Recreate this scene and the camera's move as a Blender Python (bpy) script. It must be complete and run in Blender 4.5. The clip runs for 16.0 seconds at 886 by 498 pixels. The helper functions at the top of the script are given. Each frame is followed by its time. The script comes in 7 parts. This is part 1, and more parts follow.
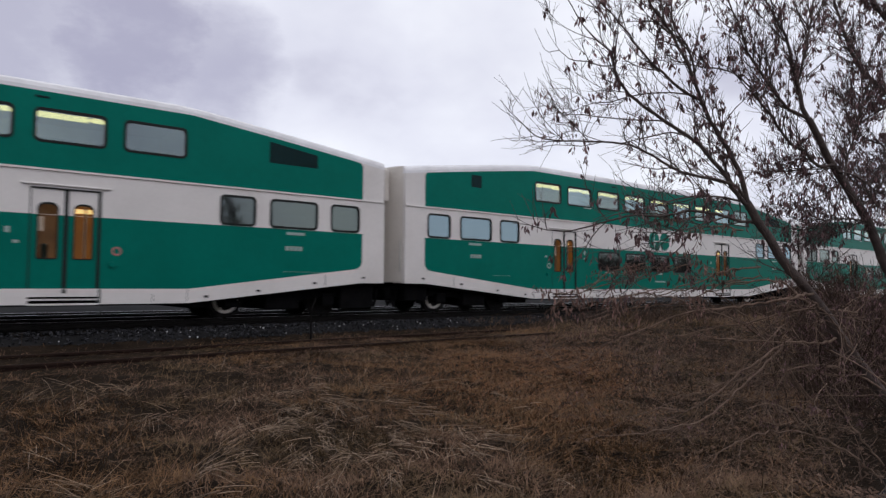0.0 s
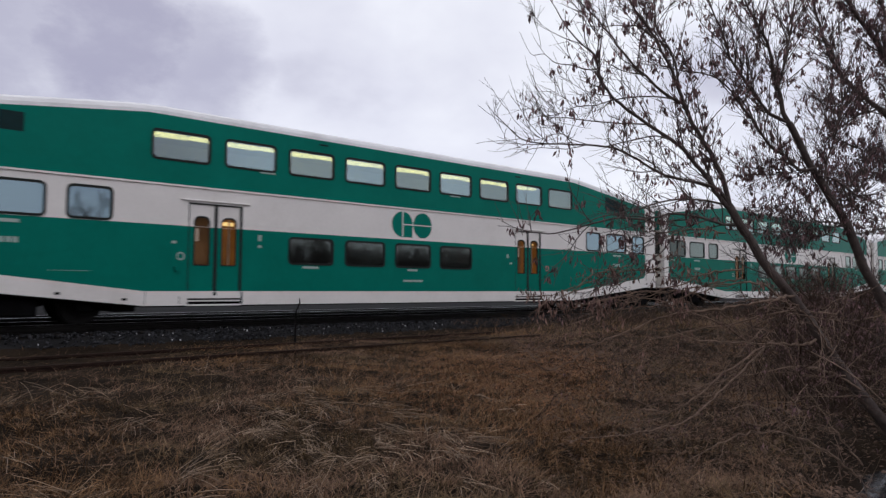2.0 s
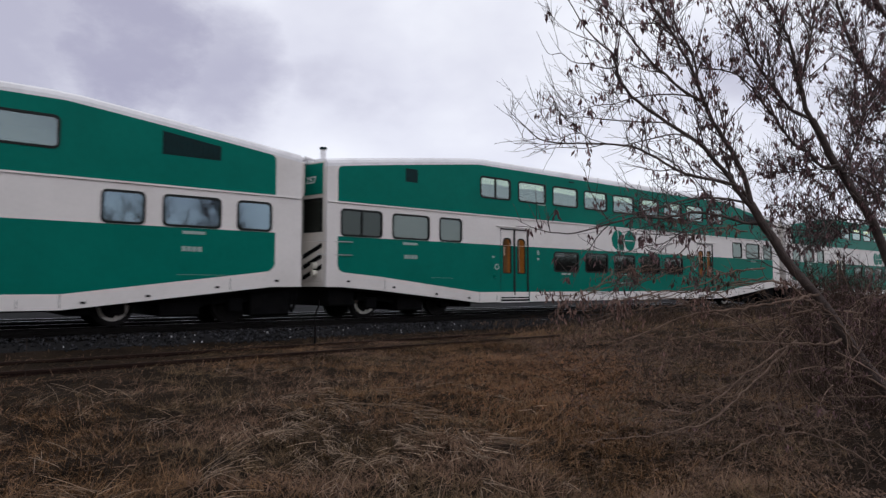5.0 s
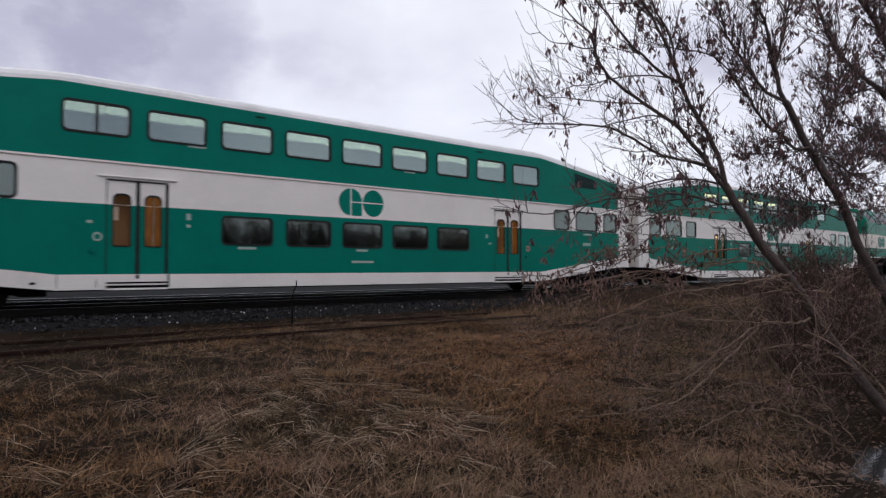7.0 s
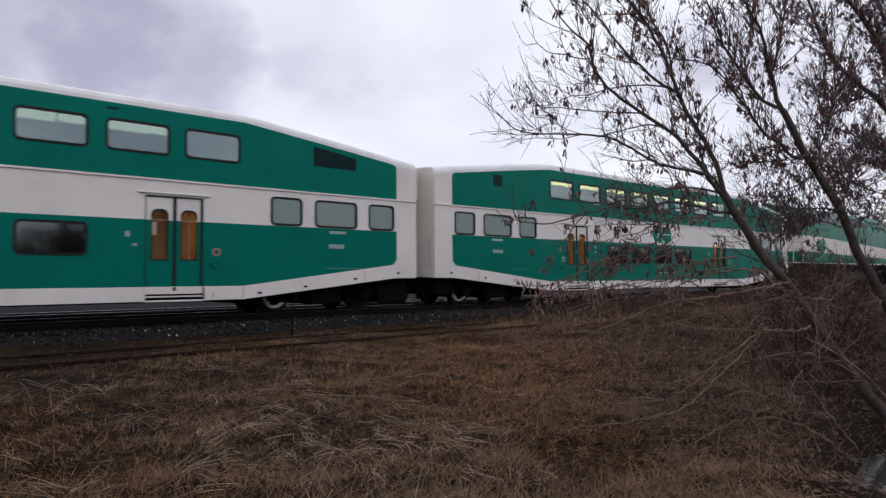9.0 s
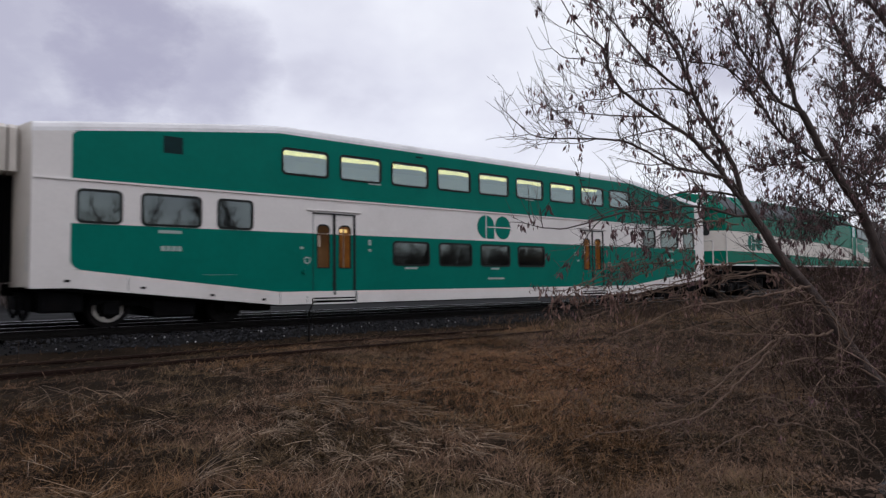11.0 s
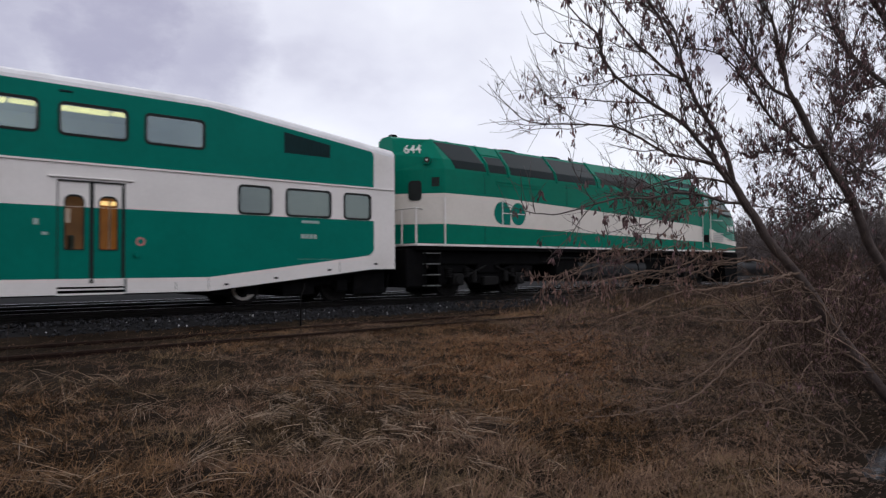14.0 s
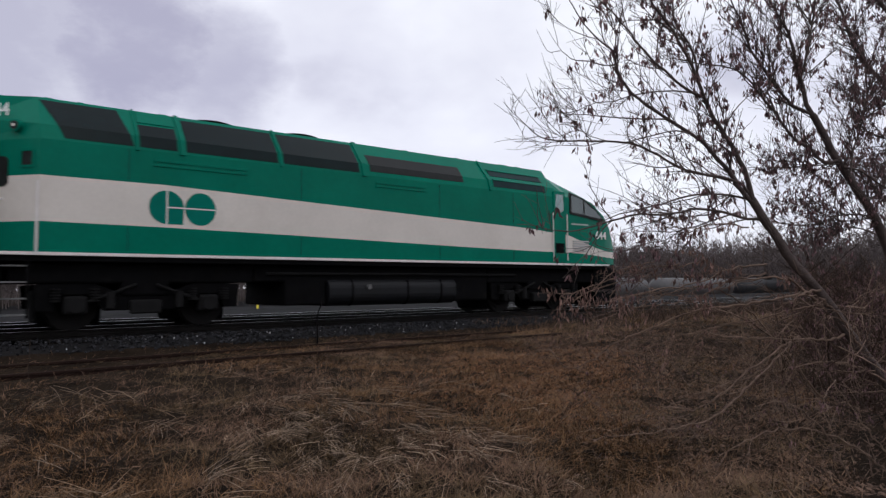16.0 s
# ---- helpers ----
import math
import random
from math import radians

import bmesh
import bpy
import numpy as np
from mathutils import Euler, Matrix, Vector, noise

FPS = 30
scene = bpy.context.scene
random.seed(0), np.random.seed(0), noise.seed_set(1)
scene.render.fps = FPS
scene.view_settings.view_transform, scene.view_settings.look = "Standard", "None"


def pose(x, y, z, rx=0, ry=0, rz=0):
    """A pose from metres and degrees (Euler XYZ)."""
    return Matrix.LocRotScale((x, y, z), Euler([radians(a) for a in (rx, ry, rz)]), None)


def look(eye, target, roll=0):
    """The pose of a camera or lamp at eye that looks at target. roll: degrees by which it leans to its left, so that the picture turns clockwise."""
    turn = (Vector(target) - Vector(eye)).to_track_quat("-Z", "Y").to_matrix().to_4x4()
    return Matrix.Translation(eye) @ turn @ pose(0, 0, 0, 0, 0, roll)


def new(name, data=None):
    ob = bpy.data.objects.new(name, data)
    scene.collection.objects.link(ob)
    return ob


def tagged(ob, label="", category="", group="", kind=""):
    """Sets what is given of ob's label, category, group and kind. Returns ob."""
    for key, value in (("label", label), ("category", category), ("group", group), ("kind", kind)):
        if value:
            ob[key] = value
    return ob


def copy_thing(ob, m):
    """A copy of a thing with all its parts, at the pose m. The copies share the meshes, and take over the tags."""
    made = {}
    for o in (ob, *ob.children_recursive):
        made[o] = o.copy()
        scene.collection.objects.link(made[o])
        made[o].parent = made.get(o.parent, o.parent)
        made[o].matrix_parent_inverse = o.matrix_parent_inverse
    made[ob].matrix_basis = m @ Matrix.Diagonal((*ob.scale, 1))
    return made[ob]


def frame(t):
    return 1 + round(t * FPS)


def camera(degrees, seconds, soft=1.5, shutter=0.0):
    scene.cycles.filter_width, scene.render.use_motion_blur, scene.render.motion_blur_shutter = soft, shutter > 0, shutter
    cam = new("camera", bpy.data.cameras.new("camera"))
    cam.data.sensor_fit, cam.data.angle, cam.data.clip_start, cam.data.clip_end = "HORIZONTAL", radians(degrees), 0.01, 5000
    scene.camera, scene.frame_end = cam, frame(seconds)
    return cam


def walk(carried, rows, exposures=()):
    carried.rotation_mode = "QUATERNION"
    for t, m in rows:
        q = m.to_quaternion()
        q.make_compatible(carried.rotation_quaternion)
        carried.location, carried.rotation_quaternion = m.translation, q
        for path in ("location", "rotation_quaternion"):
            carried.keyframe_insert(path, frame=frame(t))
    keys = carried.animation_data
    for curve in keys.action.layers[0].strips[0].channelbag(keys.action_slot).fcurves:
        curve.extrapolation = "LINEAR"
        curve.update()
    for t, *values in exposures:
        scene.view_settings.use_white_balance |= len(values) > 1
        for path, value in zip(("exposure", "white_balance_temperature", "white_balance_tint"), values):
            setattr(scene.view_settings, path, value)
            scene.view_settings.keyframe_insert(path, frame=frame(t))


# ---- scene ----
FOV = 68.1
EYE = (0.0, 0.0, 0.86)
cam = camera(FOV, 16.0, soft=1.35, shutter=0.4)
PATH = [  # seconds, yaw, pitch, roll of the hand-held camera
    (0, -38.81, 3.05, -0.40), (0.5, -39.04, 3.26, -0.74), (1, -39.61, 3.04, -0.46),
    (1.5, -39.96, 3.02, -0.41), (2, -40.11, 3.26, -0.39), (2.5, -40.24, 3.68, -0.06),
    (3, -40.26, 3.16, -0.23), (3.2, -40.51, 2.71, -0.59), (5.3, -38.37, 3.37, -0.02),
    (5.5, -38.60, 2.99, 0.03), (6, -38.70, 3.17, 0.35), (6.5, -39.15, 2.56, 0.59), (7, -40.42, 1.61, -0.03),
    (7.5, -40.68, 2.16, 0.02), (8, -40.59, 2.50, 0.46), (8.5, -40.55, 2.41, 0.39), (10.8, -39.21, 3.34, 0.83),
    (11, -39.05, 3.04, 0.71), (11.5, -39.18, 3.59, 1.01), (12, -39.36, 3.44, 0.95),
    (12.5, -39.46, 3.49, 0.91), (13, -39.80, 3.06, 0.39), (13.5, -39.60, 2.94, 0.20),
    (14, -39.75, 1.73, 0.44), (14.5, -39.54, 2.53, 0.40), (15, -39.60, 3.12, 0.33),
    (15.5, -39.08, 3.19, 0.25), (16, -38.33, 3.24, 0.48),
]
walk(cam, [(t, pose(*EYE, 90 + p, r, y)) for t, y, p, r in PATH],
     exposures=[(0, 0.05), (6.4, 0.04), (7.3, 0.13), (8.6, 0.12), (10.8, 0.05), (13.4, 0.05), (14.1, 0.12), (16, 0.12)])

# ---------------------------------------------------------------- light
world = bpy.data.worlds.new("overcast_sky")
scene.world = world
world.use_nodes = True


def build_sky():
    nt = world.node_tree
    nt.nodes.clear()
    N, L = nt.nodes.new, nt.links.new
    out, bg = N("ShaderNodeOutputWorld"), N("ShaderNodeBackground")
    tc, mp = N("ShaderNodeTexCoord"), N("ShaderNodeMapping")
    mp.inputs["Scale"].default_value = (1.0, 1.0, 1.7)
    mp.inputs["Location"].default_value = SKY_SHIFT
    big, small = N("ShaderNodeTexNoise"), N("ShaderNodeTexNoise")
    big.inputs["Scale"].default_value, big.inputs["Detail"].default_value = 1.7, 5
    big.inputs["Roughness"].default_value = 0.5
    small.inputs["Scale"].default_value, small.inputs["Detail"].default_value = 5.0, 6
    add = N("ShaderNodeMath")
    add.operation = "MULTIPLY_ADD"
    add.inputs[1].default_value = 0.30
    ramp = N("ShaderNodeValToRGB")
    e = ramp.color_ramp.elements
    e[0].position, e[0].color = 0.34, (0.30, 0.285, 0.40, 1)
    e[1].position, e[1].color = 0.74, (0.868, 0.882, 0.945, 1)
    mid = e.new(0.55)
    mid.color = (0.700, 0.706, 0.80, 1)
    sky = N("ShaderNodeTexSky")
    sky.sky_type, sky.sun_disc = "NISHITA", False
    sky.sun_elevation, sky.sun_rotation = radians(SUN_EL), radians(SUN_ROT)
    dim = N("ShaderNodeVectorMath")
    dim.operation = "SCALE"
    dim.inputs["Scale"].default_value = 0.10
    mix = N("ShaderNodeMix")
    mix.data_type = "RGBA"
    mix.inputs["Factor"].default_value = 0.92
    L(tc.outputs["Generated"], mp.inputs["Vector"])
    L(mp.outputs["Vector"], big.inputs["Vector"])
    L(mp.outputs["Vector"], small.inputs["Vector"])
    L(small.outputs["Fac"], add.inputs[0])
    L(big.outputs["Fac"], add.inputs[2])
    L(add.outputs[0], ramp.inputs["Fac"])
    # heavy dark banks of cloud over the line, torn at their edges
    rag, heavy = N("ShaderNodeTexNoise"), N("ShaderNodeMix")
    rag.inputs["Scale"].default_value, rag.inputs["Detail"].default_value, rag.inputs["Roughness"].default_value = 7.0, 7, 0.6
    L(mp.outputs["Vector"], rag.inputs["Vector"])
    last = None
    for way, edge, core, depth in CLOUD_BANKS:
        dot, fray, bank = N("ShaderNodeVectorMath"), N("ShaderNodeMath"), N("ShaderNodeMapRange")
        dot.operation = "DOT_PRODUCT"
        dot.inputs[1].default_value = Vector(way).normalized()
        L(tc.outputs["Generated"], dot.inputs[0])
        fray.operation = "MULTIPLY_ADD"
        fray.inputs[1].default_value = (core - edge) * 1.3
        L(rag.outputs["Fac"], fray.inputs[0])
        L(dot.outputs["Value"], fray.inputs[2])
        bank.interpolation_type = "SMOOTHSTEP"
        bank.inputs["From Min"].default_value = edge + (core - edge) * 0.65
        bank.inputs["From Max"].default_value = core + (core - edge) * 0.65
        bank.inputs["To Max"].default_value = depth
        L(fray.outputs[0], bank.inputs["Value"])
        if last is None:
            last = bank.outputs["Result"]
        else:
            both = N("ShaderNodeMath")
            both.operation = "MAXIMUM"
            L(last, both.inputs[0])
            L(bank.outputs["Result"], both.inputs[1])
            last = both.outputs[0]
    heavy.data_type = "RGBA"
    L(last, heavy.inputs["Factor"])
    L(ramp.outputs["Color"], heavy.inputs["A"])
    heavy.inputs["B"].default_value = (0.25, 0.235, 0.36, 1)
    L(sky.outputs["Color"], dim.inputs[0])
    L(dim.outputs["Vector"], mix.inputs["A"])
    L(heavy.outputs["Result"], mix.inputs["B"])
    L(mix.outputs["Result"], bg.inputs["Color"])
    bg.inputs["Strength"].default_value = SKY_STRENGTH
    L(bg.outputs["Background"], out.inputs["Surface"])


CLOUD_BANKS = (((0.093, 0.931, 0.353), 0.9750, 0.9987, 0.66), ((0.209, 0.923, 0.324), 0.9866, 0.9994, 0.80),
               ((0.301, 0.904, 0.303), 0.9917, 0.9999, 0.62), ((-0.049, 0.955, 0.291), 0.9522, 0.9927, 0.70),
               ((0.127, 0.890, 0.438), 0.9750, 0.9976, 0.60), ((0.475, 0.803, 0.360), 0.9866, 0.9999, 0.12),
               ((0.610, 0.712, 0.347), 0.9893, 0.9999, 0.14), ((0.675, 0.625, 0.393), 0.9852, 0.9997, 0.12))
SKY_SHIFT = (4.1, 2.3, 0.9)
SKY_STRENGTH = 1.15
SUN_EL, SUN_ROT = 42.0, 195.0
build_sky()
sun = new("sun", bpy.data.lights.new("sun", "SUN"))
sun.data.energy, sun.data.angle, sun.data.color = 0.3, radians(40), (1.0, 0.95, 0.9)
sun.matrix_world = look((-10, -40, 42), (0, 0, 0))

# ---------------------------------------------------------------- materials


def material(name, color, rough=0.6, metal=0.0, vary=0.25, scale=6.0, fine=60.0, bump=0.1, rand=0.0, dirt=None,
             dirt_amount=0.0, island=0.0, spec=0.5, coords="Object"):
    """A painted, mineral or plant surface with broad and fine variation, fine relief and optional stains."""
    m = bpy.data.materials.new(name)
    m.use_nodes = True
    nt = m.node_tree
    N, L = nt.nodes.new, nt.links.new
    b = nt.nodes["Principled BSDF"]
    b.inputs["Roughness"].default_value, b.inputs["Metallic"].default_value = rough, metal
    b.inputs["Specular IOR Level"].default_value = spec
    tc = N("ShaderNodeTexCoord")
    n1, n2 = N("ShaderNodeTexNoise"), N("ShaderNodeTexNoise")
    n1.inputs["Scale"].default_value, n1.inputs["Detail"].default_value = scale, 4
    n2.inputs["Scale"].default_value, n2.inputs["Detail"].default_value = fine, 3
    for n in (n1, n2):
        L(tc.outputs[coords], n.inputs["Vector"])
    val = N("ShaderNodeMath")
    val.operation = "MULTIPLY_ADD"
    L(n2.outputs["Fac"], val.inputs[0])
    val.inputs[1].default_value = 0.5
    L(n1.outputs["Fac"], val.inputs[2])
    rng = N("ShaderNodeMapRange")
    rng.inputs["From Min"].default_value, rng.inputs["From Max"].default_value = 0.45, 1.05
    rng.inputs["To Min"].default_value, rng.inputs["To Max"].default_value = 1 - vary, 1 + vary
    L(val.outputs[0], rng.inputs["Value"])
    last = rng.outputs["Result"]
    for amount, node, sock in ((rand, "ShaderNodeObjectInfo", "Random"), (island, "ShaderNodeNewGeometry", "Random Per Island")):
        if amount:
            src, r2, mul = N(node), N("ShaderNodeMapRange"), N("ShaderNodeMath")
            r2.inputs["To Min"].default_value, r2.inputs["To Max"].default_value = 1 - amount, 1 + amount
            mul.operation = "MULTIPLY"
            L(src.outputs[sock], r2.inputs["Value"])
            L(r2.outputs["Result"], mul.inputs[0])
            L(last, mul.inputs[1])
            last = mul.outputs[0]
    sc = N("ShaderNodeVectorMath")
    sc.operation = "SCALE"
    sc.inputs[0].default_value = color
    L(last, sc.inputs["Scale"])
    col = sc.outputs["Vector"]
    if dirt:
        n3, r3, mx = N("ShaderNodeTexNoise"), N("ShaderNodeMapRange"), N("ShaderNodeMix")
        n3.inputs["Scale"].default_value, n3.inputs["Detail"].default_value = scale * 0.6, 8
        n3.inputs["Roughness"].default_value = 0.7
        L(tc.outputs[coords], n3.inputs["Vector"])
        r3.inputs["From Min"].default_value, r3.inputs["From Max"].default_value = 0.5, 0.75
        r3.inputs["To Max"].default_value = dirt_amount
        L(n3.outputs["Fac"], r3.inputs["Value"])
        mx.data_type = "RGBA"
        L(r3.outputs["Result"], mx.inputs["Factor"])
        L(col, mx.inputs["A"])
        mx.inputs["B"].default_value = (*dirt, 1)
        col = mx.outputs["Result"]
    L(col, b.inputs["Base Color"])
    if bump:
        bp = N("ShaderNodeBump")
        bp.inputs["Strength"].default_value, bp.inputs["Distance"].default_value = bump, 0.02
        L(n2.outputs["Fac"], bp.inputs["Height"])
        L(bp.outputs["Normal"], b.inputs["Normal"])
    return m


def see_through(m, share):
    """Lets part of the light pass through a thin leaf."""
    nt = m.node_tree
    out, b = nt.nodes["Material Output"], nt.nodes["Principled BSDF"]
    tr, mix = nt.nodes.new("ShaderNodeBsdfTranslucent"), nt.nodes.new("ShaderNodeMixShader")
    nt.links.new(b.inputs["Base Color"].links[0].from_socket, tr.inputs["Color"])
    mix.inputs["Fac"].default_value = share
    nt.links.new(b.outputs["BSDF"], mix.inputs[1])
    nt.links.new(tr.outputs["BSDF"], mix.inputs[2])
    nt.links.new(mix.outputs[0], out.inputs["Surface"])
    return m


def glowing(name, color, strength, body=1.0, uneven=0.0):
    m = bpy.data.materials.new(name)
    m.use_nodes = True
    nt = m.node_tree
    b = nt.nodes["Principled BSDF"]
    b.inputs["Base Color"].default_value = (*[c * body for c in color], 1)
    b.inputs["Emission Color"].default_value = (*color, 1)
    b.inputs["Emission Strength"].default_value = strength
    if uneven:
        tc, n, r = nt.nodes.new("ShaderNodeTexCoord"), nt.nodes.new("ShaderNodeTexNoise"), nt.nodes.new("ShaderNodeMapRange")
        n.inputs["Scale"].default_value = 3.0
        r.inputs["From Min"].default_value, r.inputs["From Max"].default_value = 0.3, 0.7
        r.inputs["To Min"].default_value, r.inputs["To Max"].default_value = strength * (1 - uneven), strength * (1 + uneven)
        nt.links.new(tc.outputs["Object"], n.inputs["Vector"])
        nt.links.new(n.outputs["Fac"], r.inputs["Value"])
        nt.links.new(r.outputs["Result"], b.inputs["Emission Strength"])
    return m


def tinted_glass(name, tint, gloss, rough=0.015, sheen=(0.8, 0.93, 0.9)):
    """Coated train glazing: part mirror, part tinted see-through."""
    m = bpy.data.materials.new(name)
    m.use_nodes = True
    nt = m.node_tree
    nt.nodes.clear()
    N, L = nt.nodes.new, nt.links.new
    out, mix = N("ShaderNodeOutputMaterial"), N("ShaderNodeMixShader")
    tr, gl = N("ShaderNodeBsdfTransparent"), N("ShaderNodeBsdfGlossy")
    tr.inputs["Color"].default_value = (*tint, 1)
    gl.inputs["Color"].default_value = (*sheen, 1)
    gl.inputs["Roughness"].default_value = rough
    fr, pw, ad = N("ShaderNodeLayerWeight"), N("ShaderNodeMath"), N("ShaderNodeMath")
    fr.inputs["Blend"].default_value = 0.5
    pw.operation, pw.inputs[1].default_value = "POWER", 5.0
    ad.operation, ad.use_clamp = "ADD", True
    ad.inputs[1].default_value = gloss + 0.04
    L(fr.outputs["Facing"], pw.inputs[0])
    L(pw.outputs[0], ad.inputs[0])
    L(ad.outputs[0], mix.inputs["Fac"])
    L(tr.outputs[0], mix.inputs[1])
    L(gl.outputs[0], mix.inputs[2])
    L(mix.outputs[0], out.inputs["Surface"])
    return m


GREEN = material("green_coach_paint", (0.0008, 0.138, 0.104), 0.36, vary=0.10, scale=0.8, fine=9, bump=0.015, dirt=(0.003, 0.098, 0.076), dirt_amount=0.35, spec=0.05)
WHITE = material("white_coach_paint", (0.67, 0.635, 0.62), 0.45, vary=0.07, scale=0.9, fine=12, bump=0.015, dirt=(0.42, 0.38, 0.35), dirt_amount=0.35, spec=0.2)
CREAM = material("cream_end_paint", (0.60, 0.56, 0.52), 0.5, vary=0.08, scale=1.2, fine=14, bump=0.02, dirt=(0.36, 0.32, 0.28), dirt_amount=0.5, spec=0.2)
ROOFW = material("weathered_white_roof", (0.72, 0.71, 0.73), 0.55, vary=0.1, scale=1.5, fine=14, bump=0.03, dirt=(0.4, 0.39, 0.39), dirt_amount=0.5, spec=0.3)
RUBBER = material("black_rubber", (0.012, 0.014, 0.014), 0.5, vary=0.2, scale=4, fine=40, bump=0.02, spec=0.15)
DARK = material("grimy_black_steel", (0.0045, 0.0045, 0.005), 0.75, vary=0.4, scale=5, fine=40, bump=0.15, dirt=(0.009, 0.008, 0.007), dirt_amount=0.6, spec=0.03)
WHEEL = material("worn_wheel_steel", (0.012, 0.011, 0.011), 0.6, 0.2, vary=0.3, scale=5, fine=50, bump=0.08, spec=0.1)
RIM = material("bare_steel_rim", (0.62, 0.58, 0.54), 0.45, 0.3, vary=0.2, scale=8, fine=60, bump=0.05)
GRILLE = material("dark_green_grille", (0.003, 0.019, 0.021), 0.5, vary=0.3, scale=4, fine=40, bump=0.05, spec=0.12)
STEEL = material("brushed_steel", (0.45, 0.45, 0.44), 0.4, 0.7, vary=0.15, scale=4, fine=60, bump=0.04)
INSIDE = material("pale_interior_laminate", (0.55, 0.56, 0.52), 0.6, vary=0.08, scale=2, fine=20, bump=0.02)
SEATS = material("dark_seat_cloth", (0.03, 0.05, 0.05), 0.9, vary=0.25, scale=6, fine=90, bump=0.1)
# vestibule walls that emit, in place of lamplight falling on them
AMBERGLOW = glowing("amber_glowing_wall", (0.46, 0.20, 0.050), 0.21, 0.3, 0.45)
BROWNGLOW = glowing("brown_glowing_wall", (0.26, 0.15, 0.075), 0.17, 0.4, 0.5)
SHEETW = material("white_sheet", (0.62, 0.62, 0.60), 0.7, vary=0.1, scale=6, fine=30, bump=0.0)
LAMP = glowing("warm_tube_light", (1.0, 0.82, 0.34), 6.0)
LAMPW = glowing("white_tube_light", (0.92, 1.0, 0.84), 1.7)
GLASS = tinted_glass("coated_upper_glass", (0.38, 0.42, 0.40), 0.17, 0.015, (0.78, 0.94, 0.96))
GLASS_BLUE = tinted_glass("bluish_upper_glass", (0.40, 0.44, 0.44), 0.24, 0.03, (0.72, 0.92, 1.0))
GLASS_DARK = tinted_glass("smoked_lower_glass", (0.20, 0.23, 0.23), 0.105, 0.035)
GLASS_CREW = tinted_glass("dark_crew_glass", (0.06, 0.065, 0.07), 0.02, 0.03)
SIGNW = material("white_lettering", (0.27, 0.36, 0.33), 0.5, vary=0.1, scale=5, fine=40, bump=0.0)
RAIL = material("worn_rail_steel", (0.010, 0.009, 0.0085), 0.45, 0.5, vary=0.3, scale=5, fine=50, bump=0.06, spec=0.1)
RAILTOP = material("polished_rail_head", (0.40, 0.40, 0.42), 0.38, 0.8, vary=0.1, scale=3, fine=40, bump=0.02)
RUST = material("rusty_rail", (0.023, 0.013, 0.010), 0.85, vary=0.35, scale=7, fine=60, bump=0.2, spec=0.1)
TIE = material("weathered_tie_wood", (0.013, 0.011, 0.010), 0.9, vary=0.35, scale=5, fine=60, bump=0.3, rand=0.25, spec=0.1)
STONE = material("grey_ballast_stone", (0.021, 0.021, 0.0235), 0.85, vary=0.3, scale=20, fine=90, bump=0.2, island=0.75, spec=0.15)
SOIL = material("dark_matted_soil", (0.019, 0.0130, 0.0090), 0.95, vary=0.6, scale=1.6, fine=70, bump=1.0, dirt=(0.045, 0.029, 0.017), dirt_amount=0.7, spec=0.05)
STRAW = material("dry_brown_grass", (0.130, 0.079, 0.052), 0.85, vary=0.85, scale=7.0, fine=22, bump=0.05, island=0.35, spec=0.1)
PALE = material("bleached_grass_stalks", (0.215, 0.150, 0.104), 0.8, vary=0.6, scale=2.0, fine=40, bump=0.05, island=0.5, spec=0.15)
SCRUB = material("dark_brush_stems", (0.056, 0.037, 0.029), 0.9, vary=0.5, scale=9, fine=60, bump=0.2, island=0.5, spec=0.08)
BARK = material("grey_brown_bark", (0.080, 0.062, 0.058), 0.9, vary=0.4, scale=9, fine=80, bump=0.5, spec=0.1)
TWIG = material("pale_dead_twig", (0.140, 0.096, 0.074), 0.85, vary=0.6, scale=9, fine=45, bump=0.2, spec=0.1)
LEAF = material("withered_leaf", (0.150, 0.092, 0.095), 0.8, vary=0.3, scale=9, fine=60, bump=0.1, island=0.6, spec=0.1)
see_through(LEAF, 0.35)
WATER = material("still_ditch_water", (0.03, 0.032, 0.034), 0.04, vary=0.2, scale=2, fine=12, bump=0.10, spec=0.32)
GRAVEL = material("dark_grey_gravel", (0.013, 0.0125, 0.013), 0.95, vary=0.35, scale=0.8, fine=22, bump=0.5, spec=0.1)
FARGRAVEL = material("far_pale_gravel", (0.012, 0.012, 0.0125), 0.95, vary=0.7, scale=1.2, fine=9, bump=0.3, spec=0.05)
# woods colour is lightened to hold the haze of distance
WOOD = material("far_bare_woods", (0.125, 0.105, 0.102), 0.95, vary=0.35, scale=0.15, fine=3, bump=0.1, island=0.25, spec=0.0)
TANKG = material("dusty_grey_tank_paint", (0.052, 0.049, 0.050), 0.55, vary=0.2, scale=0.6, fine=6, bump=0.03, dirt=(0.08, 0.07, 0.06), dirt_amount=0.7)
TANKB = material("black_tank_paint", (0.018, 0.018, 0.02), 0.5, vary=0.3, scale=0.6, fine=6, bump=0.03, spec=0.3)
YELLOW = material("yellow_marker_paint", (0.75, 0.60, 0.05), 0.6, vary=0.1, scale=4, fine=30, bump=0.03)
RED = material("red_marker_paint", (0.35, 0.03, 0.025), 0.5, vary=0.1, scale=4, fine=30, bump=0.02)
LENS = material("headlamp_lens", (0.7, 0.68, 0.6), 0.2, 0.2, vary=0.05, scale=4, fine=30, bump=0.0)

# ---------------------------------------------------------------- mesh tools


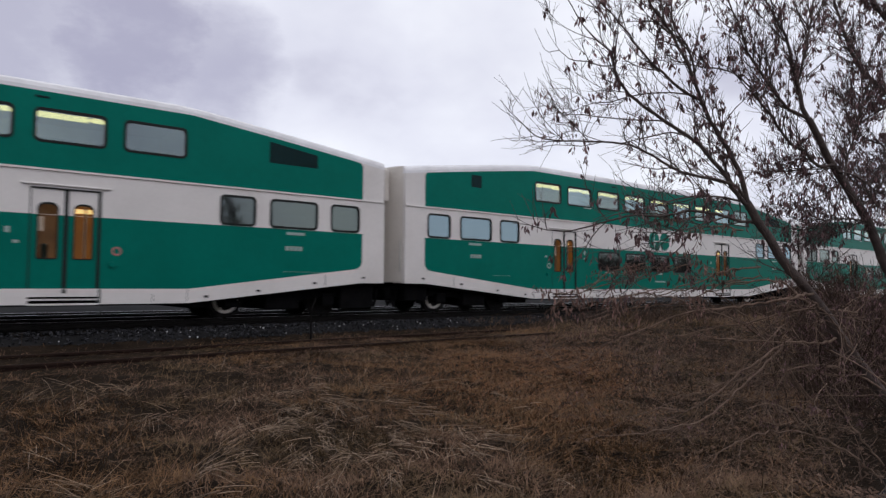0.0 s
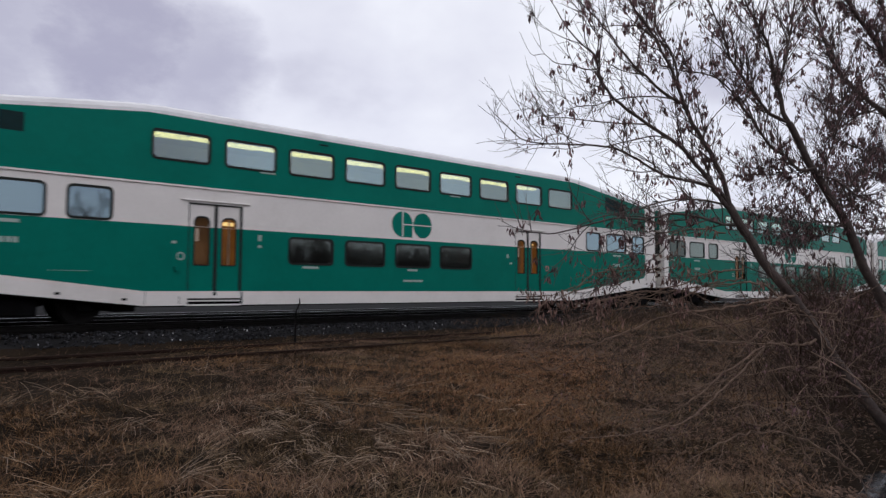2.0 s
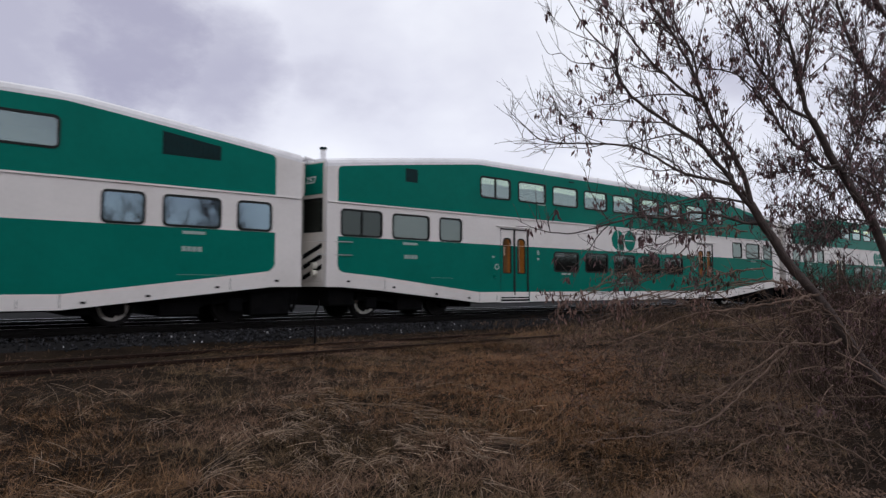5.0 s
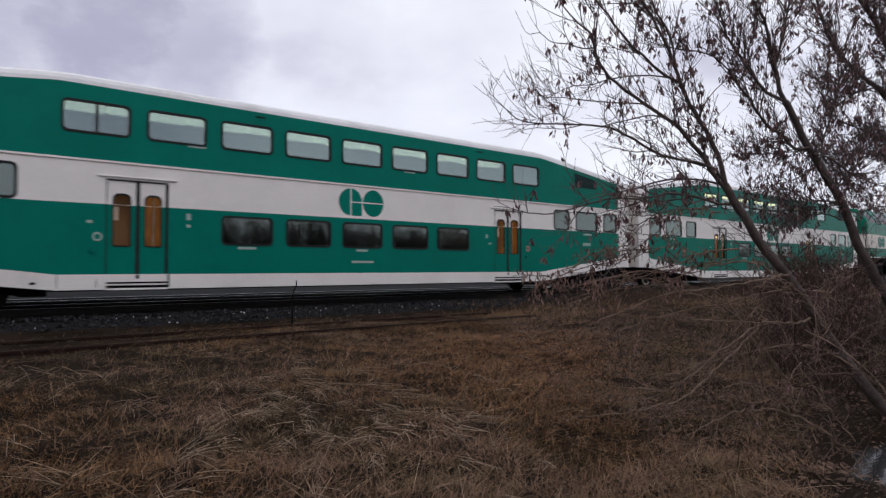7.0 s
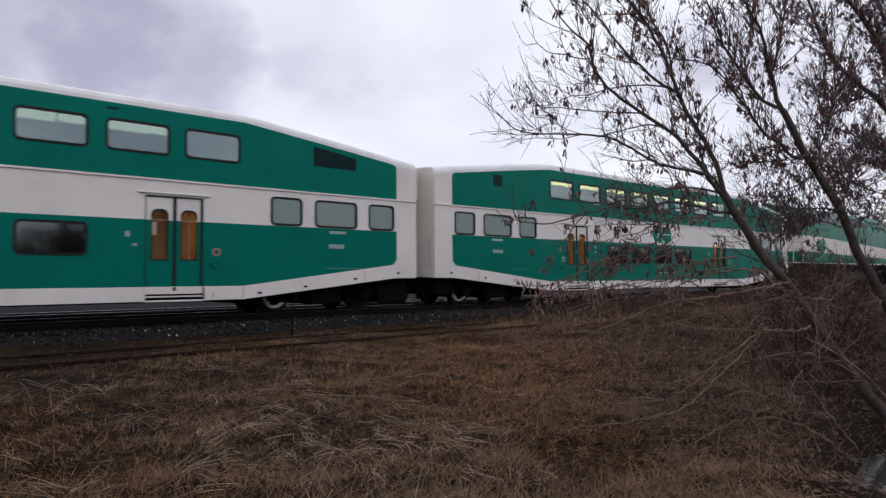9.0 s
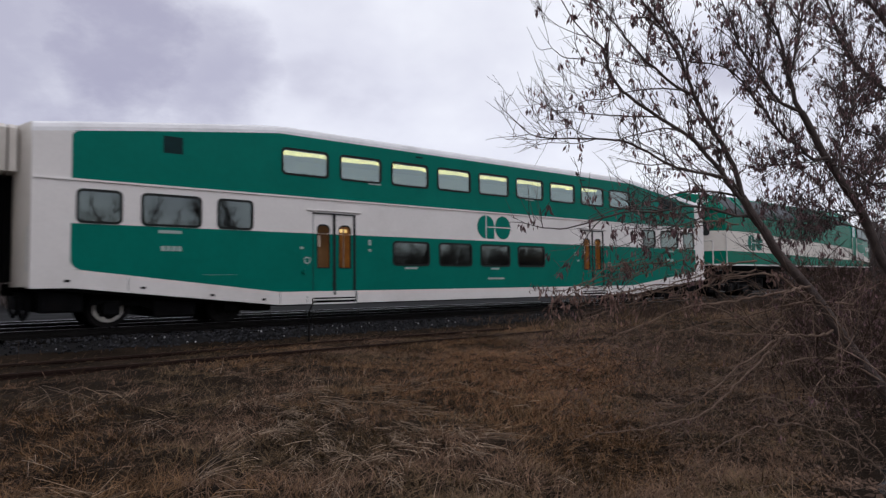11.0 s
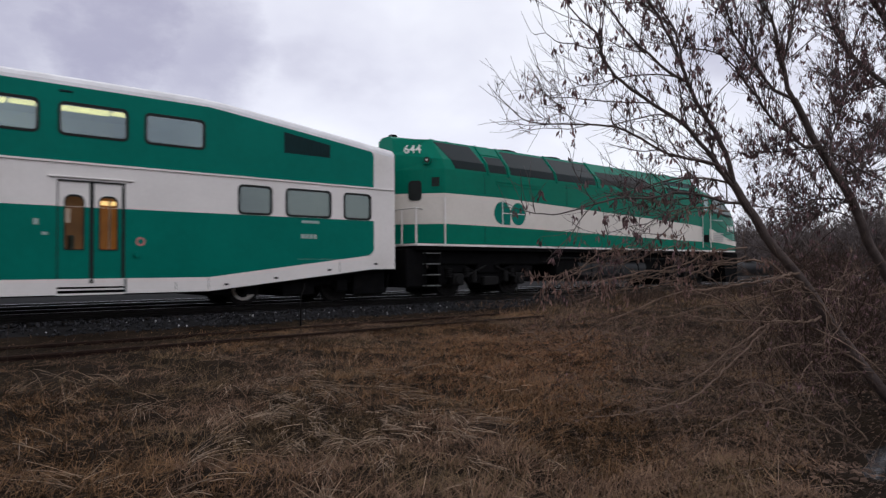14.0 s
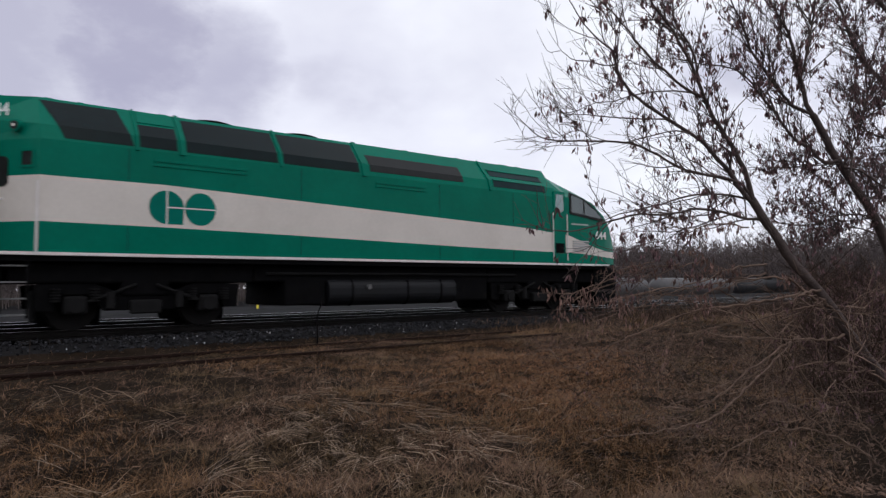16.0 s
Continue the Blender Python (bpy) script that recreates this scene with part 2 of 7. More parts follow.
def part(name, bm, mats, parent=None, label="", smooth=False):
    """Links a bmesh as one mesh object, under a thing or a part."""
    me = bpy.data.meshes.new(name)
    bm.to_mesh(me)
    bm.free()
    for m in mats if isinstance(mats, (list, tuple)) else [mats]:
        me.materials.append(m)
    if smooth:
        me.polygons.foreach_set("use_smooth", [True] * len(me.polygons))
    ob = new(name, me)
    if parent:
        ob.parent = parent
    return tagged(ob, label)


def raw(name, verts, faces, mats, parent=None, label="", index=None, smooth=False):
    me = bpy.data.meshes.new(name)
    me.from_pydata(verts, [], faces)
    for m in mats if isinstance(mats, (list, tuple)) else [mats]:
        me.materials.append(m)
    if index is not None:
        me.polygons.foreach_set("material_index", index)
    if smooth:
        me.polygons.foreach_set("use_smooth", [True] * len(me.polygons))
    me.update()
    ob = new(name, me)
    if parent:
        ob.parent = parent
    return tagged(ob, label)


def thing(name, label, category, group=""):
    return tagged(new(name), label, category, group)


def box(bm, x0, x1, y0, y1, z0, z1, bevel=0.0, mi=0):
    g = bmesh.ops.create_cube(bm, size=1)
    vs = g["verts"]
    for v in vs:
        v.co = Vector(((x0 + x1) / 2 + v.co.x * (x1 - x0), (y0 + y1) / 2 + v.co.y * (y1 - y0), (z0 + z1) / 2 + v.co.z * (z1 - z0)))
    fs = {f for v in vs for f in v.link_faces}
    for f in fs:
        f.material_index = mi
    if bevel:
        r = bmesh.ops.bevel(bm, geom=list({e for v in vs for e in v.link_edges}), offset=bevel, segments=2, affect="EDGES", profile=0.5)
        for f in r["faces"]:
            f.material_index = mi
    return bm


def cyl(bm, a, b, r, seg=12, r2=None, mi=0):
    a, b = Vector(a), Vector(b)
    g = bmesh.ops.create_cone(bm, cap_ends=True, segments=seg, radius1=r, radius2=r if r2 is None else r2, depth=(b - a).length)
    m = Matrix.Translation((a + b) / 2) @ (b - a).to_track_quat("Z", "Y").to_matrix().to_4x4()
    bmesh.ops.transform(bm, matrix=m, verts=g["verts"])
    for v in g["verts"]:
        for f in v.link_faces:
            f.material_index = mi
    return bm


def prism(bm, outline, axis, lo, hi, mi=0):
    """A plate or block: an outline in the two other axes, extruded along axis from lo to hi."""
    def at(p, q):
        return {"x": (q, p[0], p[1]), "y": (p[0], q, p[1]), "z": (p[0], p[1], q)}[axis]
    lower, upper = [bm.verts.new(at(p, lo)) for p in outline], [bm.verts.new(at(p, hi)) for p in outline]
    n = len(outline)
    fs = [bm.faces.new(lower), bm.faces.new(list(reversed(upper)))]
    fs += [bm.faces.new((lower[i], upper[i], upper[(i + 1) % n], lower[(i + 1) % n])) for i in range(n)]
    for f in fs:
        f.material_index = mi
    bmesh.ops.recalc_face_normals(bm, faces=fs)
    return bm


def rounded(x0, x1, z0, z1, r, n=4):
    pts = []
    for cx, cz, a in ((x1 - r, z1 - r, 0), (x0 + r, z1 - r, 90), (x0 + r, z0 + r, 180), (x1 - r, z0 + r, 270)):
        pts += [(cx + r * math.cos(radians(a + 90 * k / n)), cz + r * math.sin(radians(a + 90 * k / n))) for k in range(n + 1)]
    return pts


def ring(bm, outer, inner, y0, y1, mi=0):
    """A frame round an opening in the plane of x and z, from depth y0 to y1."""
    n = len(outer)
    loops = [[bm.verts.new((p[0], y, p[1])) for p in o] for o, y in ((outer, y1), (outer, y0), (inner, y0), (inner, y1))]
    fs = []
    for a, b in ((0, 1), (1, 2), (2, 3), (3, 0)):
        for i in range(n):
            j = (i + 1) % n
            fs.append(bm.faces.new((loops[a][i], loops[a][j], loops[b][j], loops[b][i])))
    for f in fs:
        f.material_index = mi
    bmesh.ops.recalc_face_normals(bm, faces=fs)
    return bm


def inset(x0, x1, z0, z1, d):
    return x0 + d, x1 - d, z0 + d, z1 - d


B = bmesh.new

# ---------------------------------------------------------------- railway ground
TRACK_Y = 16.59
SIDING_Y = 12.52


def ease(a, b, v):
    t = min(1.0, max(0.0, (v - a) / (b - a)))
    return t * t * (3 - 2 * t)


def ground_height(x, y):
    """Main bed, siding bed, rough meadow falling towards the camera, a wet ditch, and gravel beyond the line."""
    h = -0.72 + 0.20 * ease(4.0, 10.5, y)
    h += 0.16 * ease(12.5, 17.0, x) * ease(3.0, 9.0, y) * (1 - ease(14.0, 15.0, y))
    h += (-0.475 - h) * ease(10.7, 11.5, y) * (1 - ease(12.5, 16.0, x))
    h += (-0.24 - h) * ease(13.7, 15.1, y)
    h += (-0.35 - h) * ease(18.2, 19.2, y)
    h -= 1.9 * ease(40, 55, y)
    ditch = max(0.0, 1 - math.hypot((x - 7.2) / 2.0, (y - 1.6) / 1.35))
    h -= 0.5 * ease(0, 1, ditch)
    rough = 1.0 if y < 11 else 0.25
    if abs(y) < 60 and abs(x) < 90:
        h += rough * (0.11 * noise.noise((x * 0.55, y * 0.55, 0)) + 0.09 * noise.noise((x * 1.7, y * 1.7, 3)) + 0.045 * noise.noise((x * 5, y * 5, 7)))
    return h


def spread(lo, hi, fine_lo, fine_hi, step, far):
    a = [fine_lo + step * i for i in range(int((fine_hi - fine_lo) / step) + 1)]
    w, v = step, fine_hi
    while v < hi:
        w *= far
        v += w
        a.append(min(v, hi))
    w, v = step, fine_lo
    while v > lo:
        w *= far
        v -= w
        a.insert(0, max(v, lo))
    return a


def build_ground():
    xs, ys = spread(-1800, 1800, -3, 30, 0.16, 1.18), spread(-1500, 1800, 0.5, 20, 0.16, 1.2)
    verts = [(x, y, ground_height(x, y)) for y in ys for x in xs]
    n = len(xs)
    faces, index = [], []
    for j in range(len(ys) - 1):
        for i in range(n - 1):
            faces.append((j * n + i, j * n + i + 1, (j + 1) * n + i + 1, (j + 1) * n + i))
            y = (ys[j] + ys[j + 1]) / 2
            index.append(0 if y < 14.5 or y > 140 else 1 if y < 18.6 else 2)
    ob = raw("ground", verts, faces, [SOIL, GRAVEL, FARGRAVEL], index=index, smooth=True)
    tagged(ob, "dark soil under matted dry grass, gravel along the railway", "ground", kind="structure")
    bm = B()
    prism(bm, [(7.2 + 1.4 * math.cos(a * 0.35) * (1 + 0.2 * math.sin(a * 2.1)), 1.6 + 0.95 * math.sin(a * 0.35) * (1 + 0.2 * math.sin(a * 3.3))) for a in range(18)], "z", -1.05, -0.955)
    tagged(part("water", bm, WATER, label="pale still water lying in a shallow ditch"), category="water", kind="structure")


build_ground()


def rail_bar(name, y, z, x0, x1, body, head, parent):
    bm = B()
    prism(bm, [(y - 0.07, z - 0.17), (y + 0.07, z - 0.17), (y + 0.07, z - 0.155), (y + 0.012, z - 0.135), (y + 0.010, z - 0.045), (y + 0.036, z - 0.035),
               (y + 0.036, z - 0.004), (y - 0.036, z - 0.004), (y - 0.036, z - 0.035), (y - 0.010, z - 0.045), (y - 0.012, z - 0.135), (y - 0.07, z - 0.155)], "x", x0, x1)
    rail = part(name, bm, body, parent)
    bm = B()
    prism(bm, [(y - 0.034, z - 0.003), (y + 0.034, z - 0.003), (y + 0.028, z), (y - 0.028, z)], "x", x0, x1)
    part("rail_head", bm, head, rail)
    return rail


def railway(name, yc, z, x0, x1, body, head, label, near, tie_step=0.55):
    tr = thing(name, label, "railway track")
    for s in (-1, 1):
        rail_bar("rail", yc + s * 0.7525, z, x0, x1, body, head, tr)
    bm = B()
    box(bm, -0.115, 0.115, -1.3, 1.3, -0.15, 0, 0.012)
    me = None
    far = B()
    x = x0
    while x < x1:
        if near[0] < x < near[1]:
            if me is None:
                t = part("tie", bm, TIE, tr)
                me = t.data
            else:
                t = new("tie", me)
                t.parent = tr
            t.matrix_basis = pose(x, yc + random.uniform(-0.03, 0.03), z - 0.172, 0, random.uniform(-1, 1), random.uniform(-1.5, 1.5))
        else:
            box(far, x - 0.115, x + 0.115, yc - 1.3, yc + 1.3, z - 0.32, z - 0.172)
        x += tie_step
    tagged(part("far_ties", far, TIE, tr), kind="stuff")
    tagged(tr, kind="structure")
    return tr


railway("main_track", TRACK_Y, 0.0, -60, 150, RAIL, RAILTOP, "main line track with bright rail heads on grey ballast", (-4, 50))
railway("siding_track", SIDING_Y, -0.40, -25, 13.3, RUST, RUST, "disused siding with rusty rails sunk in dead grass", (-3, 13))
railway("far_track", TRACK_Y + 4.6, -0.05, -60, 150, RAIL, RAILTOP, "second track on gravel beyond the main line", (-2, 2))

# ---------------------------------------------------------------- double-deck coaches
HALF = 12.6          # half the body's length
SIDE = 1.5           # half its width
KINK = 7.35          # where the low middle ends
UP = [(-4 + k) * 1.652 for k in range(9)]


def belly(x):
    return 0.39 + 0.475 * min(1, max(0, (abs(x) - KINK) / 4.5))


def sill_top(x):
    return 0.71 + 0.54 * min(1, max(0, (abs(x) - KINK) / 4.5))


def eave(x):
    """Top of the green side: level in the middle, falling towards the ends."""
    t = min(1, max(0, (abs(x) - KINK) / (HALF - KINK)))
    return 4.66 - 0.66 * (t * 0.92 + 0.08 * t * t)


def coach_side(car, windows, doors, sgn, left=0.70):
    """One side wall, painted in bands, with its window and door openings cut through."""
    xs = {-HALF, HALF, -KINK, KINK, -HALF + left, HALF - 0.70}
    for x0, x1, z0, z1 in windows + doors:
        xs |= {x0, x1}
    xs |= {-9.6, -10.9, 9.6, 10.9}
    xs = sorted(xs)
    zs = sorted({1.38, 2.19, 3.11} | {z for w in windows for z in w[2:]} | {d[3] for d in doors})

    def column(x):
        lo, hi, top = belly(x), sill_top(x), eave(x)
        out = [lo, hi]
        for z in zs:
            z = max(z, hi + 0.02)
            if z > 3.11:
                z = 3.11 + (z - 3.11) * (top - 3.11) / 1.55
            out.append(z)
        return out + [top]
    cols = [column(x) for x in xs]
    verts, faces, index = [], [], []
    m = len(cols[0])
    y0, y1 = sgn * SIDE, sgn * (SIDE - 0.07)
    for yy in (y0, y1):
        for x, c in zip(xs, cols):
            verts += [(x, yy, z) for z in c]
    n = len(xs) * m

    def hole(xm, k):
        base = [0, 0] + zs + [9]
        for x0, x1, z0, z1 in windows:
            if x0 < xm < x1 and k >= 2 and base[k] >= z0 - 1e-6 and base[k + 1] <= z1 + 1e-6:
                return True
        for x0, x1, z0, z1 in doors:
            if x0 < xm < x1 and (k < 2 or base[k + 1] <= z1 + 1e-6):
                return k > 0
        return False
    kinds = [[None] * (m - 1) for _ in range(len(xs) - 1)]
    for i in range(len(xs) - 1):
        xm = (xs[i] + xs[i + 1]) / 2
        for k in range(m - 1):
            kinds[i][k] = hole(xm, k)
    base = [0, 0.71] + zs + [9]
    for i in range(len(xs) - 1):
        xm = (xs[i] + xs[i + 1]) / 2
        for k in range(m - 1):
            if kinds[i][k]:
                continue
            a, b, c, d = i * m + k, (i + 1) * m + k, (i + 1) * m + k + 1, i * m + k + 1
            zc = base[k]
            white = k == 0 or (2.19 <= zc < 3.11) or xm > HALF - 0.70 or xm < left - HALF
            faces.append((a, b, c, d) if sgn < 0 else (d, c, b, a))
            index.append(0 if white else 1)
            faces.append((n + d, n + c, n + b, n + a) if sgn < 0 else (n + a, n + b, n + c, n + d))
            index.append(2)
            for (p, q, di, dk) in ((a, b, 0, -1), (b, c, 1, 0), (c, d, 0, 1), (d, a, -1, 0)):
                ii, kk = i + di, k + dk
                if not (0 <= ii < len(xs) - 1 and 0 <= kk < m - 1) or kinds[ii][kk]:
                    faces.append((q, p, n + p, n + q))
                    index.append(0 if white else 1)
    return raw("side_wall", verts, faces, [WHITE, GREEN, INSIDE], car, "green and white banded side wall", index)


def coach_window(car, w, sgn, glass, mullion=False, frame_mat=None):
    x0, x1, z0, z1 = w
    d = 0.035
    ox = (x0 - d, x1 + d, z0 - d, z1 + d)
    bm = B()
    ya, yb = sgn * (SIDE + 0.014), sgn * (SIDE - 0.05)
    ring(bm, rounded(*ox, 0.12), rounded(*inset(*ox, 0.052), 0.085), ya, yb)
    if mullion:
        xm = (x0 + x1) / 2
        box(bm, xm - 0.025, xm + 0.025, min(ya, yb), max(ya, yb), z0 - 0.01, z1 + 0.01)
    win = part("window", bm, frame_mat or RUBBER, car, "rounded window in a black rubber seal")
    bm = B()
    ins = inset(*ox, 0.045)
    y = sgn * (SIDE - 0.012)
    prism(bm, rounded(*ins, 0.085), "y", min(y, y - sgn * 0.012), max(y, y - sgn * 0.012))
    pane = part("pane", bm, glass, win)
    pane.visible_shadow = False
    return win


def arched(x0, x1, z0, z1, r, rb=0.03, n=4):
    """A pane outline with a round head and almost square foot."""
    pts = []
    for cx, cz, a, q in ((x1 - r, z1 - r, 0, r), (x0 + r, z1 - r, 90, r), (x0 + rb, z0 + rb, 180, rb), (x1 - rb, z0 + rb, 270, rb)):
        pts += [(cx + q * math.cos(radians(a + 90 * k / n)), cz + q * math.sin(radians(a + 90 * k / n))) for k in range(n + 1)]
    return pts


def coach_door(car, x0, x1, top, sgn, vest=None):
    """A pair of sliding leaves in a recess with slotted steps below and a rain strip above."""
    xm = (x0 + x1) / 2

    def yy(a, b):
        a, b = sgn * a, sgn * b
        return min(a, b), max(a, b)
    for side, (a, b) in enumerate(((x0 + 0.012, xm - 0.012), (xm + 0.012, x1 - 0.012))):
        bm = B()
        wx0, wx1, wz0, wz1 = (a + b) / 2 - 0.175, (a + b) / 2 + 0.175, 1.31, 2.43
        xsl, zsl = [a, wx0, wx1, b], [0.70, wz0, 2.19, wz1, top - 0.01]
        for i in range(3):
            for k in range(4):
                if i == 1 and k in (1, 2):
                    continue
                box(bm, xsl[i], xsl[i + 1], *yy(SIDE - 0.03, SIDE - 0.065), zsl[k], zsl[k + 1], 0, 0 if zsl[k] > 2.1 else 1)
        bmesh.ops.remove_doubles(bm, verts=bm.verts, dist=0.0005)
        leaf = part("door_leaf", bm, [WHITE, GREEN], car, "sliding door leaf, green below and white above")
        # the leaf's own paint fills the corners round the arched pane
        bm = B()
        ring(bm, arched(wx0 - 0.004, wx1 + 0.004, 2.19, wz1 + 0.004, 0.02), arched(wx0 + 0.012, wx1 - 0.012, 2.195, wz1 - 0.012, 0.12), sgn * (SIDE - 0.027), sgn * (SIDE - 0.05))
        part("pane_surround", bm, WHITE, leaf)
        bm = B()
        ring(bm, arched(wx0 - 0.012, wx1 + 0.012, wz0 - 0.012, wz1 + 0.012, 0.135), arched(wx0 + 0.012, wx1 - 0.012, wz0 + 0.012, wz1 - 0.03, 0.115), sgn * (SIDE - 0.020), sgn * (SIDE - 0.06))
        part("door_seal", bm, RUBBER, leaf)
        bm = B()
        prism(bm, arched(wx0, wx1, wz0, wz1, 0.12), "y", *yy(SIDE - 0.045, SIDE - 0.055))
        pane = part("pane", bm, GLASS_DOOR, leaf)
        pane.visible_shadow = False
        if side == 0:
            bm = B()
            box(bm, wx0 + 0.015, wx0 + 0.11, *yy(SIDE - 0.060, SIDE - 0.064), 1.86, 2.15)
            part("door_sheet", bm, SHEETW, leaf, "white sheet behind the door glass")
    bm = B()
    for a, b, lo in ((x0, x0 + 0.025, 0.70), (x1 - 0.06, x1, 0.70)):
        box(bm, a, b, *yy(SIDE - 0.005, SIDE - 0.06), lo, top)
    box(bm, xm - 0.038, xm + 0.038, *yy(SIDE - 0.012, SIDE - 0.06), 0.70, top)
    box(bm, xm - 0.036, xm + 0.036, *yy(SIDE + 0.004, SIDE - 0.02), 0.615, 0.70)
    box(bm, x0 + 0.02, x1 - 0.05, *yy(SIDE - 0.004, SIDE - 0.06), top - 0.03, top - 0.002)
    part("door_seal", bm, RUBBER, car)
    bm = B()
    box(bm, x0 - 0.16, x1 + 0.16, *yy(SIDE + 0.045, SIDE - 0.01), top + 0.04, top + 0.075, 0.008)
    part("rain_strip", bm, WHITE, car)
    bm = B()
    box(bm, x0 + 0.01, x1 - 0.01, *yy(SIDE + 0.02, SIDE - 0.4), 0.375, 0.41, 0.008, 0)
    # raised dark strips stand in for the shade inside two step slots
    box(bm, x0 + 0.02, x1 - 0.02, *yy(SIDE + 0.006, SIDE - 0.03), 0.415, 0.475, 0, 1)
    box(bm, x0 + 0.02, x1 - 0.02, *yy(SIDE + 0.006, SIDE - 0.03), 0.510, 0.548, 0, 1)
    box(bm, x0 - 0.012, x0 + 0.012, *yy(SIDE + 0.007, SIDE - 0.03), 0.41, 0.70, 0, 0)
    box(bm, x1 - 0.012, x1 + 0.03, *yy(SIDE + 0.007, SIDE - 0.03), 0.41, 0.70, 0, 2)
    part("step", bm, [WHITE, DARK, GRILLE], car, "white step edge under two dark strips drawn for shaded slots")
    if vest:
        bm = B()
        box(bm, xm + 0.12, x1 - 0.12, *yy(SIDE - 0.26, SIDE - 0.29), 2.27, 2.36)
        part("vestibule_lamp", bm, vest, car, "small warm lamp above the door")
    # both wall halves glow themselves: dim brown left, stronger amber right
    for name, mat, a, b in (("vestibule_partition", BROWNGLOW, x0 - 0.2, xm - 0.05), ("vestibule_partition", AMBERGLOW, xm - 0.05, x1 + 0.2)):
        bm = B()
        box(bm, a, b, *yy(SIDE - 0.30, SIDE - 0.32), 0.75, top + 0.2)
        part(name, bm, mat, car, "vestibule wall glowing by itself behind the door glass")
    bm = B()
    cyl(bm, (xm + 0.38, sgn * (SIDE - 0.2), 0.8), (xm + 0.38, sgn * (SIDE - 0.2), 2.7), 0.022, 8)
    part("stanchion", bm, STEEL, car)


def coach_roof(car):
    xs = [-HALF, -12.2, -11.5, -10.5, -9.5, -8.4, -KINK - 0.35, -KINK + 0.3, -4, 0, 4, KINK - 0.3, KINK + 0.35, 8.4, 9.5, 10.5, 11.5, 12.2, HALF]
    prof = [(1.5, 0.0), (1.495, 0.08), (1.46, 0.16), (1.36, 0.22), (1.1, 0.26), (0.6, 0.29), (0, 0.30)]
    prof = [(-a, b) for a, b in prof] + [(a, b) for a, b in reversed(prof[:-1])]
    verts = [(x, y, eave(x) + z) for x in xs for y, z in prof]
    m = len(prof)
    faces = [(i * m + k, i * m + k + 1, (i + 1) * m + k + 1, (i + 1) * m + k) for i in range(len(xs) - 1) for k in range(m - 1)]
    faces += [(i * m + m - 1, i * m, (i + 1) * m, (i + 1) * m + m - 1) for i in range(len(xs) - 1)]
    faces += [tuple(range(m)), tuple(reversed(range((len(xs) - 1) * m, len(xs) * m)))]
    return raw("roof", verts, [tuple(reversed(f)) for f in faces], ROOFW, car, "off-white rounded roof")


def coach_end(car, sgn, dark_door=True):
    """End wall with the gangway door and its collar, corner posts and grab rails."""
    def X(a, b):
        return min(sgn * a, sgn * b), max(sgn * a, sgn * b)
    x0, x1 = X(HALF - 0.06, HALF - 0.004)
    top = eave(HALF)
    bm = B()
    out = [(-1.425, 0.87), (1.425, 0.87), (1.425, top), (1.2, top + 0.13), (0.6, top + 0.19), (-0.6, top + 0.19), (-1.2, top + 0.13), (-1.425, top)]
    prism(bm, out, "x", x0, x1)
    wall = part("end_wall", bm, WHITE, car, "plain white end wall")
    bm = B()
    prism(bm, [(sgn * (HALF - 0.01), -1.40), (sgn * (HALF + 0.20), -0.62), (sgn * (HALF + 0.20), 0.62), (sgn * (HALF - 0.01), 1.40)], "z", 0.90, top + 0.22)
    part("vestibule_end", bm, CREAM, car, "cream slanting vestibule end")
    bm = B()
    for k in range(2):
        a, b = X(HALF + 0.20 + k * 0.07, HALF + 0.265 + k * 0.07)
        box(bm, a, b, -0.42 + 0.02 * (k % 2), 0.42 - 0.02 * (k % 2), 1.0, 3.22, 0.02)
    part("gangway_bellows", bm, DARK, car, "black rubber gangway bellows")
    bm = B()
    a, b = X(HALF + 0.19, HALF + 0.335)
    prism(bm, [(-0.95, 3.24), (0.95, 3.24), (0.95, top + 0.12), (0.7, top + 0.24), (-0.7, top + 0.24), (-0.95, top + 0.12)], "x", a, b)
    part("gangway_hood", bm, CREAM, car, "cream hood over the gangway")
    bm = B()
    a, b = X(HALF - 0.9, HALF + 0.33)
    box(bm, a, b, -0.14, 0.14, 0.72, 0.98, 0.04)
    a, b = X(HALF - 0.5, HALF + 0.1)
    box(bm, a, b, -0.9, 0.9, 0.86, 1.0, 0.03)
    part("coupler", bm, DARK, car)
    x = sgn * (HALF + 0.03)
    for y in (-1.3, 1.3):
        bm = B()
        cyl(bm, (x, y, 1.2), (x, y, 2.1), 0.014, 6)
        part("grab_rail", bm, STEEL, car)
    return wall


